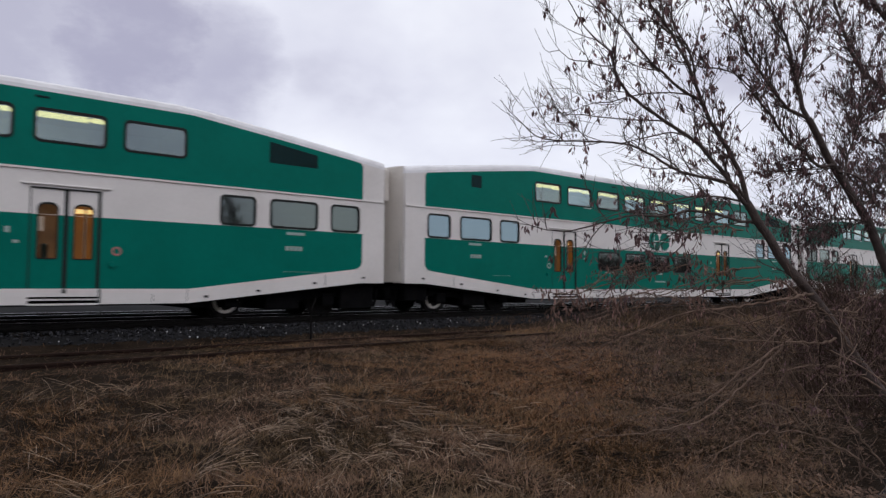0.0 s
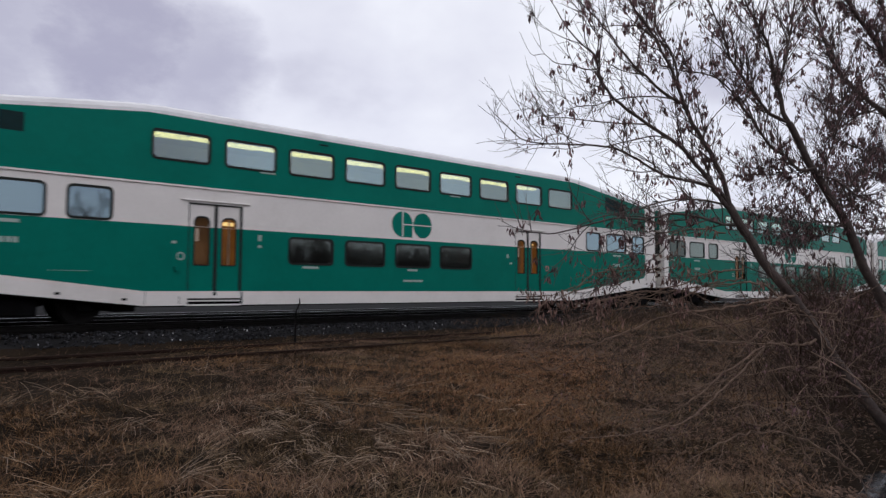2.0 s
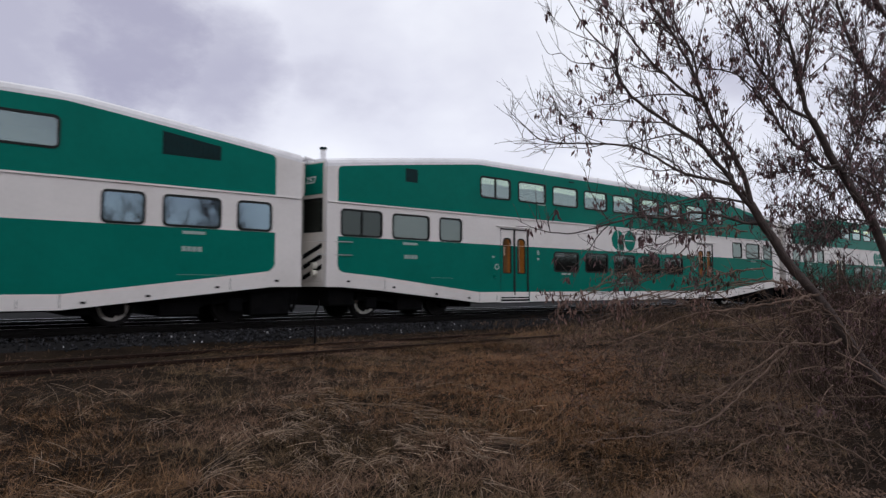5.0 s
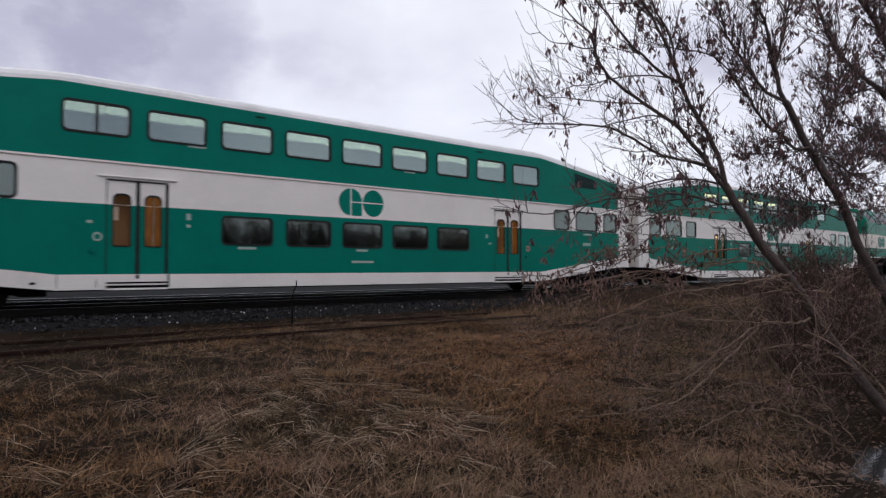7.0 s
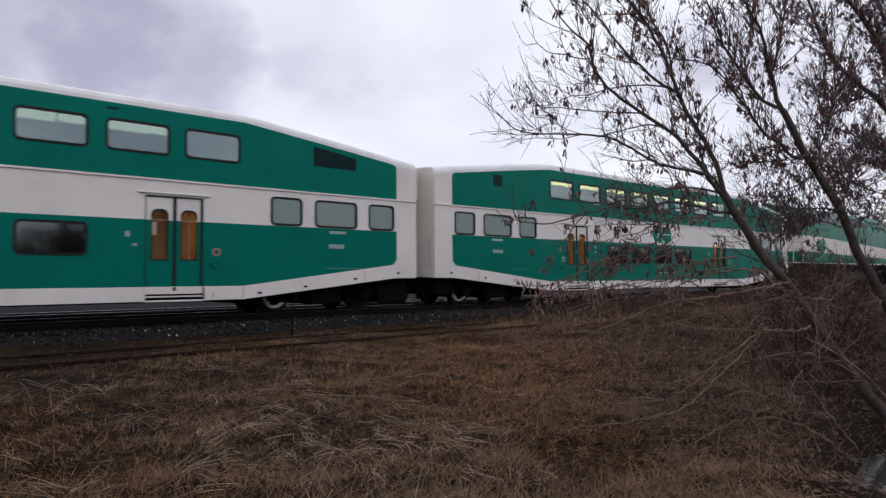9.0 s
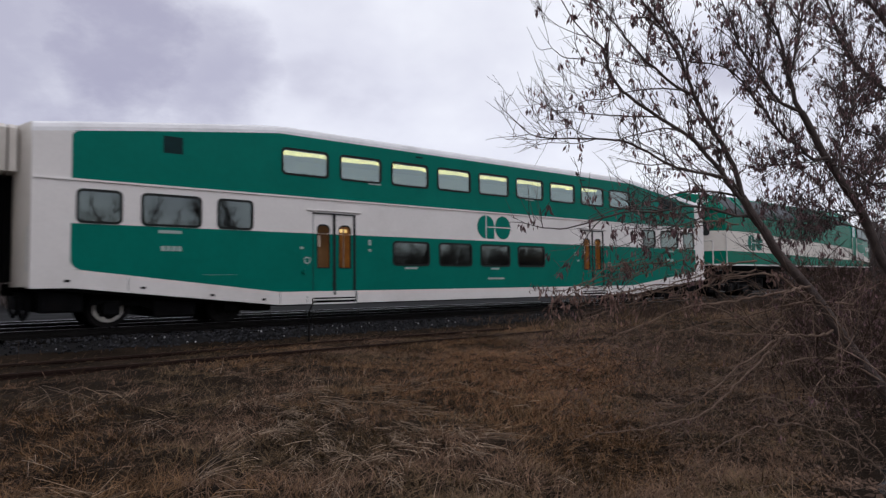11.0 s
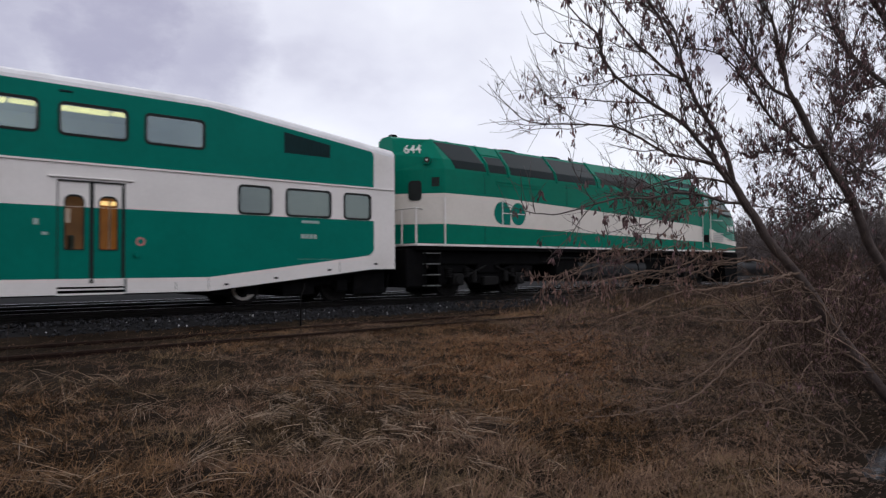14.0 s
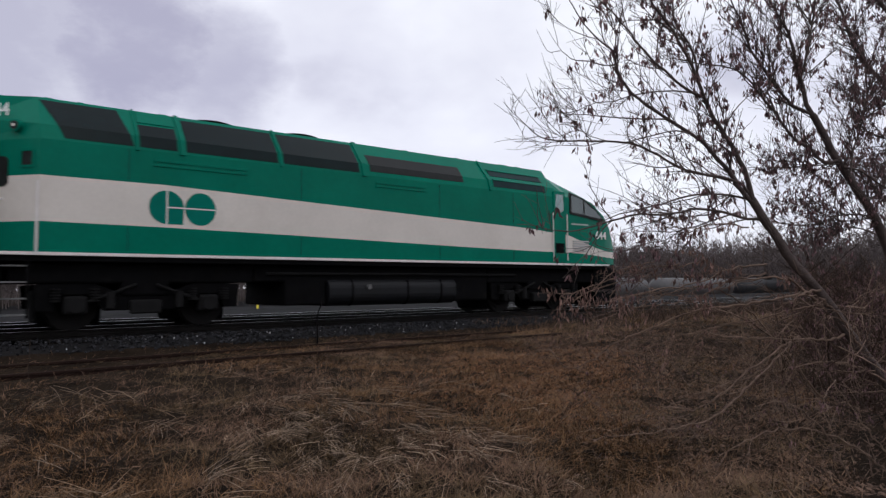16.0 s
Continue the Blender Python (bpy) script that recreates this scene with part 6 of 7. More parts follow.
fallen_branch([(5.4, 3.35, 1.05), (5.0, 3.65, 0.96), (4.78, 3.82, 0.84), (4.62, 3.95, 0.70)], 0.007, 24, 1.0)
fallen_branch([(5.2, 3.5, 0.95), (4.9, 3.75, 0.86), (4.72, 3.92, 0.78)], 0.006, 25, 1.0)
fallen_branch([(5.3, 3.55, 1.06), (4.91, 3.7, 0.98), (4.72, 3.74, 0.87), (4.51, 3.78, 0.81), (4.31, 3.82, 0.76)], 0.006, 26, 1.0)
fallen_branch([(5.95, 3.5, 1.08), (5.63, 3.6, 1.0), (5.41, 3.68, 0.92), (5.10, 3.76, 0.86), (4.96, 3.8, 0.75)], 0.006, 27, 1.0)
fallen_branch([(6.9, 3.4, 0.90), (6.66, 3.55, 0.84), (6.44, 3.64, 0.78), (6.26, 3.7, 0.67)], 0.006, 28, 0.9)
fallen_branch([(5.8, 3.5, 0.72), (5.57, 3.6, 0.76), (5.30, 3.7, 0.78), (5.02, 3.78, 0.68)], 0.006, 29, 0.9)
fallen_branch([(6.2, 2.3, -0.8), (5.9, 2.4, -0.35), (5.5, 2.5, -0.10), (5.2, 2.6, -0.12)], 0.010, 9)
fallen_branch([(6.2, 2.95, 1.05), (5.7, 3.0, 1.0), (5.3, 3.15, 0.86), (4.9, 3.35, 0.80), (4.6, 3.5, 0.74)], 0.010, 15, 0.40)
fallen_branch([(6.3, 3.0, 0.95), (5.9, 3.1, 0.9), (5.6, 3.2, 0.78), (5.3, 3.3, 0.72)], 0.009, 16, 0.40)
fallen_branch([(6.2, 3.1, 1.4), (5.8, 3.2, 1.42), (5.5, 3.25, 1.36), (5.3, 3.3, 1.25)], 0.008, 17, 0.8)


def build_brush():
    """Dense thin stems of the undergrowth below the trees."""
    rnd = random.Random(21)
    tb, lv, pale = Tubes(), Leaves(), Tubes()
    for _ in range(420):
        x = rnd.uniform(5.6, 15.5)
        y = rnd.uniform(2.0, 11.5)
        if x - 0.62 * y < 3.3 + rnd.uniform(-0.9, 0.9):
            continue
        p = Vector((x, y, ground_height(x, y) - 0.05))
        h = rnd.uniform(0.15, 0.6) if x < 2.3 * y else rnd.uniform(0.4, 1.3)
        stem = bent_branch(p, Vector((rnd.uniform(-1.3, 1.0), rnd.uniform(-0.8, 0.8), 1)), h, -0.10, rnd, 6, 0.16)
        tgt = pale if rnd.random() < 0.35 else tb
        tgt.add(stem, rnd.uniform(0.004, 0.010), 0.002, 4)
        for _ in range(rnd.randrange(3, 8)):
            j = rnd.randrange(2, 6)
            b = bent_branch(stem[j], side_way((stem[j + 1] - stem[j]).normalized(), rnd, 25, 70), rnd.uniform(0.1, 0.45), 0.0, rnd, 4)
            tgt.add(b, 0.0034, 0.0014, 3)
            if rnd.random() < 0.15:
                for _ in range(3):
                    lv.add(rnd.choice(b), rnd, rnd.uniform(0.03, 0.06))
    for _ in range(400):
        x, y = rnd.uniform(8.6, 17.0), rnd.uniform(3.2, 9.5)
        if x < 2.35 * y:
            continue
        p = Vector((x, y, ground_height(x, y) - 0.05))
        h = rnd.uniform(0.6, 1.8)
        stem = bent_branch(p, Vector((rnd.uniform(-0.8, 0.3), rnd.uniform(-0.3, 0.4), 1)), h, -0.05, rnd, 8, 0.14)
        tb.add(stem, rnd.uniform(0.006, 0.012), 0.002, 4)
        for _ in range(14):
            j = rnd.randrange(2, 8)
            b = bent_branch(stem[j], side_way((stem[j + 1] - stem[j]).normalized(), rnd, 25, 75), rnd.uniform(0.15, 0.6), 0.0, rnd, 4)
            tb.add(b, 0.004, 0.0016, 3)
            if rnd.random() < 0.22:
                q = rnd.choice(b)
                for _ in range(5):
                    lv.add(q + Vector([rnd.uniform(-0.04, 0.04) for _ in range(3)]), rnd, rnd.uniform(0.04, 0.08))
    for _ in range(100):
        p = Vector((rnd.uniform(6.0, 8.6), rnd.uniform(2.35, 3.3), rnd.uniform(-0.5, 0.8)))
        if not 2.05 < p.x / p.y < 3.2:
            continue
        stem = bent_branch(p, Vector((rnd.uniform(-1.2, 0.6), rnd.uniform(-0.5, 0.5), rnd.uniform(-0.4, 0.6))), rnd.uniform(0.4, 1.1), -0.03, rnd, 9, 0.2)
        tgt = pale if rnd.random() < 0.5 else tb
        tgt.add(stem, rnd.uniform(0.004, 0.008), 0.0018, 4)
        for _ in range(9):
            j = rnd.randrange(1, 9)
            tgt.add(bent_branch(stem[j], side_way((stem[j + 1] - stem[j]).normalized(), rnd, 25, 75), rnd.uniform(0.05, 0.3), 0.0, rnd, 4, 0.25), 0.003, 0.0014, 3)
            if rnd.random() < 0.12:
                for _ in range(4):
                    lv.add(stem[j] + Vector([rnd.uniform(-0.04, 0.04) for _ in range(3)]), rnd, rnd.uniform(0.03, 0.06))
    br = thing("undergrowth", "tangle of thin bare brown stems under the trees", "brush")
    tagged(br, kind="stuff")
    tagged(raw("stems", tb.v, tb.f, SCRUB, br), kind="stuff")
    tagged(raw("pale_stems", pale.v, pale.f, TWIG, br), kind="stuff")
    tagged(raw("dead_foliage", lv.v, lv.f, LEAF, br), kind="stuff")


build_brush()


def leaf_litter():
    """Fallen leaves and bark scraps on the ground under the trees."""
    rnd = random.Random(77)
    lv = Leaves()
    for _ in range(26000):
        y = rnd.uniform(1.3, 11.0)
        x = rnd.uniform(4.0, 15.5)
        if x - 0.75 * y < 2.6 + rnd.gauss(0, 0.7) or math.hypot((x - 7.2) / 0.85, (y - 1.6) / 0.55) < 1:
            continue
        b = len(lv.v)
        z = ground_height(x, y) + rnd.uniform(0.005, 0.07)
        a, r = rnd.uniform(0, 6.28), rnd.uniform(0.012, 0.035)
        u, w = Vector((math.cos(a), math.sin(a), rnd.uniform(-0.6, 0.6))) * r, Vector((-math.sin(a), math.cos(a), rnd.uniform(-0.6, 0.6))) * r * rnd.uniform(0.3, 0.7)
        p = Vector((x, y, z))
        lv.v += [p - u, p + w, p + u, p - w, p + Vector((0, 0, r * 0.3))]
        lv.f += [(b, b + 1, b + 4), (b + 1, b + 2, b + 4), (b + 2, b + 3, b + 4), (b + 3, b, b + 4)]
    tagged(raw("leaf_litter", lv.v, lv.f, LITTER), "brown fallen leaves and bark scraps", "leaves", kind="stuff")


LITTER = material("brown_leaf_litter", (0.095, 0.061, 0.045), 0.85, vary=0.6, scale=4.0, fine=50, bump=0.1, island=0.5, spec=0.1)
leaf_litter()


# ---------------------------------------------------------------- dry grass
def ground_heights(x, y):
    return np.array([ground_height(a, b) for a, b in zip(x, y)])


def ochre(x, y):
    """How much a place lies in the long russet patch before the siding's end."""
    a, b = (x - 8.4) * 0.78 + (y - 6.9) * 0.63, (x - 8.4) * -0.63 + (y - 6.9) * 0.78
    return np.exp(-(a / 3.6) ** 2 - (b / np.where(b > 0, 2.1, 0.75)) ** 2)


def blades(name, n, pick, length, width, lie, mats, label, seed, comb=0.6, curl=1.0):
    """Many bent dry blades: lie is how flat they lie (0 upright, 1 flat)."""
    rg = np.random.default_rng(seed)
    x, y = pick(rg, n)
    z = ground_heights(x, y)
    n = len(x)
    ln = rg.uniform(*length, n)
    # the matted grass is combed in swirls
    swirl = np.array([noise.noise((a * 0.45, b * 0.45, 11)) for a, b in zip(x, y)])
    ang = 0.3 + swirl * 5.0 + rg.normal(0, 1 - comb, n) * 2.2
    tilt = np.clip(lie + rg.normal(0, 0.16, n), 0.02, 1.05) * (np.pi / 2)
    dx, dy = np.cos(ang), np.sin(ang)
    px, py = -dy, dx
    w = rg.uniform(*width, n)
    verts = np.zeros((n, 8, 3))
    cx, cy, cz = x.copy(), y.copy(), z - 0.02 + rg.uniform(0, 0.05, n)
    bend = rg.uniform(0.0, 0.45, n) * curl
    tw = rg.uniform(-1, 1, n)
    for k in range(4):
        f = w * (1 - 0.28 * k)
        verts[:, 2 * k] = np.stack([cx - px * f, cy - py * f, cz - tw * f * 0.6], -1)
        verts[:, 2 * k + 1] = np.stack([cx + px * f, cy + py * f, cz + tw * f * 0.6], -1)
        t = np.minimum(tilt + bend * (k - 0.5), 1.75)
        s = ln / 3
        cx, cy, cz = cx + dx * np.sin(t) * s, cy + dy * np.sin(t) * s, np.maximum(cz + np.cos(t) * s, z + 0.015)
    base = np.arange(n)[:, None, None] * 8
    quad = np.array([[0, 1, 3, 2], [2, 3, 5, 4], [4, 5, 7, 6]])[None]
    faces = (base + quad).reshape(-1, 4)
    me = bpy.data.meshes.new(name)
    me.vertices.add(n * 8)
    me.vertices.foreach_set("co", verts.reshape(-1))
    me.loops.add(len(faces) * 4)
    me.loops.foreach_set("vertex_index", faces.reshape(-1).astype(np.int32))
    me.polygons.add(len(faces))
    me.polygons.foreach_set("loop_start", np.arange(len(faces), dtype=np.int32) * 4)
    for m in mats:
        me.materials.append(m)
    patch = np.array([noise.noise((a * 0.5, b * 0.5, 5)) + 0.5 * noise.noise((a * 1.7, b * 1.7, 9)) for a, b in zip(x, y)])
    patch += 0.8 * ochre(x, y) + 0.25 * np.exp(-((x - 6.5) ** 2 + (y - 8.5) ** 2) / 6.0)
    mi = np.where(patch + rg.normal(0, 0.22, n) > 0.38, 1, 0)
    dull = np.array([noise.noise((a * 0.8, b * 0.8, 21)) for a, b in zip(x, y)])
    mi = np.where((mi == 0) & (dull + rg.normal(0, 0.15, n) > 0.12), 2, mi) % len(mats)
    me.polygons.foreach_set("material_index", np.repeat(mi, 3).astype(np.int32))
    me.update(calc_edges=True)
    return tagged(new(name, me), label, "grass", kind="stuff")


def meadow(rg, n):
    """Places over the meadow, denser near the camera's side of it."""
    u = rg.uniform(0, 1, n)
    y = 1.2 + 10.2 * u ** 1.15
    x = rg.uniform(-0.6, 1.0, n) + y * rg.uniform(-0.06, 2.4, n)
    keep = (x < 24) & (np.hypot((x - 7.2) / 0.85, (y - 1.6) / 0.55) > 1) & ~((y > 11.6) & (x < 13))
    # little grows under the trees
    keep &= rg.uniform(0, 1, n) > 0.50 * np.clip((x - 0.75 * y - 2.3) / 1.0, 0, 1)
    # the strip of dark earth beside the old siding is thinly grown
    keep &= rg.uniform(0, 1, n) > 0.72 * np.clip((y - 8.2) / 1.6, 0, 1) * np.clip((4.2 - x) / 2.0, 0, 1)
    return x[keep], y[keep]


def far_meadow(rg, n):
    x, y = rg.uniform(12.8, 45, n), rg.uniform(8, 15.0, n)
    keep = y > 11 - 0.2 * (x - 13)
    return x[keep], y[keep]


def far_weeds(rg, n):
    x, y = rg.uniform(15, 42, n), rg.uniform(12.2, 14.6, n)
    keep = rg.uniform(0, 1, n) < np.clip((x - 15) / 5, 0.1, 1)
    return x[keep], y[keep]


def verge(rg, n):
    x, y = rg.uniform(-3, 16, n), rg.uniform(10.6, 14.3, n)
    keep = rg.uniform(0, 1, len(x)) < (0.12 + 0.88 * np.clip((x - 3.0) / 4.0, 0, 1)) * np.clip((14.4 - y) / 0.8, 0.05, 1)
    return x[keep], y[keep]


RUSSET = material("russet_grass", (0.138, 0.078, 0.040), 0.85, spec=0.1, vary=0.75, scale=6.0, fine=22, bump=0.05, island=0.35)
OLIVE = material("olive_dry_grass", (0.108, 0.071, 0.040), 0.85, spec=0.1, vary=0.8, scale=6.5, fine=22, bump=0.05, island=0.35)
blades("grass_mat", 62000, meadow, (0.08, 0.30), (0.0022, 0.0052), 0.84, [STRAW, RUSSET, OLIVE], "matted dry brown and russet grass", 31, 0.35, 0.35)


def clumps(rg, n):
    """Tight little tufts, several blades to each."""
    cx, cy = meadow(rg, n // 10)
    k = np.repeat(np.arange(len(cx)), 10)
    return cx[k] + rg.normal(0, 0.035, len(k)), cy[k] + rg.normal(0, 0.035, len(k))


def sparse_left(rg, n):
    x, y = meadow(rg, n)
    keep = rg.uniform(0, 1, len(x)) < 0.15 + 0.85 * np.clip((x - 0.25 * y) / 3.0, 0, 1)
    return x[keep], y[keep]


blades("grass_clumps", 76000, clumps, (0.05, 0.16), (0.0024, 0.0050), 0.55, [STRAW, RUSSET, OLIVE], "small tufts of dead grass", 36, 0.25, 0.8)
blades("grass_stalks", 6500, sparse_left, (0.12, 0.50), (0.0015, 0.0030), 0.90, [PALE], "long bleached grass stalks lying flat", 32, 0.5, 0.25)


def under_trees(rg, n):
    x, y = rg.uniform(4.2, 14.0, n), rg.uniform(1.6, 9.5, n)
    keep = (x - 0.75 * y > 1.9 + rg.normal(0, 0.6, n)) & (np.hypot((x - 7.2) / 0.85, (y - 1.6) / 0.55) > 1)
    return x[keep], y[keep]


blades("fallen_twigs", 5200, under_trees, (0.08, 0.34), (0.0016, 0.0036), 0.92, [TWIG, SCRUB, TWIG], "thin pale dead twigs lying over the grass", 40, 0.2, 0.2)


def round_about(rg, n):
    """The rest of the meadow, beside and behind."""
    near = rg.uniform(0, 1, n) < 0.6
    x, y = np.where(near, rg.uniform(-7, 9, n), rg.uniform(-16, 16, n)), np.where(near, rg.uniform(-7, 5, n), rg.uniform(-16, 10.5, n))
    keep = (y < 1.35) | (x < -0.45 - 0.02 * y)
    return x[keep], y[keep]


blades("grass_around", 66000, round_about, (0.10, 0.30), (0.004, 0.008), 0.7, [STRAW, RUSSET, OLIVE], "matted dry grass of the wider meadow", 38, 0.35, 0.4)
blades("grass_upright", 9000, meadow, (0.06, 0.20), (0.0016, 0.0030), 0.35, [STRAW, RUSSET, OLIVE], "short dry grass standing in the mat", 33, 0.3, 0.5)


def ochre_patch(rg, n):
    x, y = rg.uniform(5, 13, n), rg.uniform(3.8, 11.3, n)
    keep = rg.uniform(0, 1, n) < ochre(x, y)
    return x[keep], y[keep]


OCHRE = material("ochre_moss_grass", (0.200, 0.098, 0.050), 0.85, spec=0.1, vary=0.6, scale=4.5, fine=22, bump=0.05, island=0.3)
blades("grass_ochre", 62000, ochre_patch, (0.04, 0.13), (0.003, 0.006), 0.7, [OCHRE], "short orange-brown mossy grass", 37, 0.2, 0.5)
blades("grass_far", 9000, far_meadow, (0.12, 0.32), (0.005, 0.010), 0.55, [STRAW, RUSSET, OLIVE], "dry weeds grown over the end of the siding", 34)
blades("weeds_far", 9000, far_weeds, (0.25, 0.62), (0.005, 0.010), 0.30, [SCRUB, OLIVE, SCRUB], "dark dead weeds standing beside the far track", 41, 0.2, 0.6)
blades("grass_verge", 30000, verge, (0.05, 0.18), (0.003, 0.007), 0.85, [STRAW, RUSSET, OLIVE], "dry grass between the rusty siding rails", 35)


def tussock(x, y, seed, n=26, reach=0.5, way=None, rise=0.75, mat=None, r=0.0025, wide=0.75):
    """A broken bunch of stiff pale stalks."""
    rnd = random.Random(seed)
    tb = Tubes()
    z = ground_height(x, y)
    a0 = rnd.uniform(0, 6.28) if way is None else way
    for _ in range(n):
        a = a0 + rnd.gauss(0, wide)
        p = Vector((x + rnd.uniform(-0.07, 0.07), y + rnd.uniform(-0.07, 0.07), z + rnd.uniform(0.02, 0.12)))
        d = Vector((math.cos(a), math.sin(a), rnd.uniform(0.0, rise)))
        tb.add(bent_branch(p, d, reach * rnd.uniform(0.4, 1.0), -0.05, rnd, 4, 0.03), r, r * 0.6, 3)
    tagged(raw("grass_tussock", tb.v, tb.f, mat or PALE), "broken bunch of pale stiff stalks", "grass", "grass tussocks", kind="stuff")


rt = random.Random(5)
for i in range(26):
    ty = rt.uniform(3.0, 9.0)
    tussock(0.1 + ty * rt.uniform(0.0, 1.15), ty, 100 + i, rt.randrange(6, 22), rt.uniform(0.2, 0.48))


def weed_stalk(pts, r, mat, label):
    tb = Tubes()
    tb.add([Vector(p) for p in pts], r, r * 0.6, 5)
    tagged(raw("weed_stalk", tb.v, tb.f, mat, smooth=True), label, "weed stalk")


WEED = material("dark_dead_weed", (0.007, 0.006, 0.006), 0.9, vary=0.3, scale=9, fine=70, bump=0.2, spec=0.1)
WEEDB = material("brown_dead_weed", (0.035, 0.026, 0.021), 0.9, vary=0.3, scale=9, fine=70, bump=0.2, spec=0.1)
weed_stalk([(7.03, 13.5, -0.62), (7.03, 13.5, -0.1), (7.02, 13.5, 0.15), (7.06, 13.5, 0.32), (7.13, 13.5, 0.46), (7.12, 13.5, 0.56)], 0.024, WEED, "dark bent weed stalk standing beside the track")
weed_stalk([(1.22, 11.2, -0.75), (1.22, 11.2, -0.2), (1.23, 11.2, 0.14)], 0.007, WEEDB, "thin grey weed stalk standing by the siding")

STALK = material("stout_pale_stalks", (0.30, 0.22, 0.16), 0.8, spec=0.15, vary=0.5, scale=3.0, fine=40, bump=0.05, island=0.5)
BLEACHED = material("bleached_stiff_stalks", (0.205, 0.147, 0.106), 0.8, spec=0.15, vary=0.5, scale=3.0, fine=40, bump=0.05, island=0.45)
# a swath of long stalks beaten flat, and two broken fans beside it
for i in range(64):
    u, w = rt.gauss(0, 1), rt.gauss(0, 1)
    tussock(3.55 + 0.50 * u + 0.55 * w, 6.2 + 1.25 * u - 0.35 * w, 300 + i, rt.randrange(6, 13), rt.uniform(0.3, 0.6), rt.gauss(-1.85, 0.45) if rt.random() < 0.75 else rt.gauss(0.75, 0.3), 0.22, BLEACHED, 0.0030, 0.28)
# stouter broken stalks scattered over the nearer grass
for i in range(26):
    u, w = rt.gauss(0, 1), rt.gauss(0, 1)
    tussock(3.3 + 0.85 * u, 4.8 + 0.55 * w, 400 + i, rt.randrange(2, 6), rt.uniform(0.25, 0.55), rt.gauss(-2.0, 0.45) if rt.random() < 0.65 else rt.gauss(-0.9, 0.4), 0.35, STALK, 0.0036, 0.45)
# broken fans and single crossed stalks
for x, y, n, reach, way, rise, wide in ((1.95, 7.2, 9, 0.85, -1.75, 0.30, 0.30), (2.0, 7.1, 5, 0.55, -2.3, 0.35, 0.25), (1.33, 9.6, 3, 1.0, -1.5, 0.10, 0.20),
                                        (1.75, 9.8, 2, 0.9, -2.1, 0.10, 0.10), (1.5, 8.0, 2, 0.8, 1.4, 0.30, 0.15), (1.9, 9.55, 3, 0.7, -0.75, 0.05, 0.10), (2.75, 7.05, 4, 1.0, -1.80, 0.15, 0.07),
                                        (2.45, 6.4, 2, 0.6, -1.95, 0.40, 0.10), (3.5, 9.6, 5, 0.9, 1.10, 0.30, 0.20), (3.55, 4.75, 6, 0.6, -2.1, 0.30, 0.16), (3.9, 4.9, 3, 0.5, 0.6, 0.20, 0.25),
                                        (4.6, 5.0, 4, 0.6, 2.9, 0.20, 0.30), (0.9, 6.9, 3, 0.9, -1.5, 0.20, 0.15), (0.8, 6.3, 4, 0.6, -1.3, 0.50, 0.35), (1.8, 5.2, 4, 0.6, -1.7, 0.30, 0.30),
                                        (4.9, 7.6, 7, 0.6, -1.4, 0.25, 0.40), (5.4, 7.2, 6, 0.6, -1.0, 0.25, 0.40), (5.9, 6.3, 5, 0.6, -1.7, 0.25, 0.30), (4.5, 6.6, 7, 0.55, -1.2, 0.20, 0.35)):
    tussock(x, y, int(x * 97 + y * 31), n, reach, way, rise, BLEACHED, 0.0034, wide)


# ---------------------------------------------------------------- ballast
def build_ballast():
    rg = np.random.default_rng(8)
    n = 15000
    x = rg.uniform(-3, 42, n)
    y = np.where(rg.uniform(0, 1, n) < 0.8, rg.uniform(14.3, 15.75, n), rg.uniform(15.8, 19.0, n))
    keep = (y > 15.1) | (rg.uniform(0, 1, n) < np.clip((x - 0.5) / 4.5, 0.12, 1))
    x, y = x[keep], y[keep]
    n = len(x)
    slope = np.clip((y - 13.7) / 1.4, 0, 1)
    z = np.where(y < 15.1, -0.475 + 0.255 * slope * slope * (3 - 2 * slope), -0.20) + rg.uniform(-0.02, 0.03, n)
    r = rg.uniform(0.018, 0.045, n)
    pale = rg.uniform(0, 1, n) < 0.006 + 0.06 * np.exp(-((x - 7.5) / 3.5) ** 2)
    r = np.where(pale, r * 0.7, r)
    ico = np.array([(1, 0, 0), (-1, 0, 0), (0, 1, 0), (0, -1, 0), (0, 0, 1), (0, 0, -1)], float)
    tri = np.array([(0, 2, 4), (2, 1, 4), (1, 3, 4), (3, 0, 4), (2, 0, 5), (1, 2, 5), (3, 1, 5), (0, 3, 5)])
    v = ico[None] * r[:, None, None] * rg.uniform(0.6, 1.3, (n, 6, 1))
    a = rg.uniform(0, 6.28, n)
    rot = np.stack([np.stack([np.cos(a), -np.sin(a), 0 * a], -1), np.stack([np.sin(a), np.cos(a), 0 * a], -1), np.stack([0 * a, 0 * a, 0 * a + 1], -1)], -2)
    tl = rg.uniform(-0.7, 0.7, n)
    rt2 = np.stack([np.stack([0 * a + 1, 0 * a, 0 * a], -1), np.stack([0 * a, np.cos(tl), -np.sin(tl)], -1), np.stack([0 * a, np.sin(tl), np.cos(tl)], -1)], -2)
    v = np.einsum("nij,nkj->nki", rot @ rt2, v) + np.stack([x, y, z], -1)[:, None]
    f = (np.arange(n)[:, None, None] * 6 + tri[None]).reshape(-1, 3)
    white = pale.astype(np.int32)
    ob = raw("ballast", [tuple(p) for p in v.reshape(-1, 3)], [tuple(int(i) for i in t) for t in f], [STONE, PALESTONE], index=np.repeat(white, 8).tolist())
    tagged(ob, "dark grey crushed stone ballast with a few white stones", "ballast", kind="stuff")


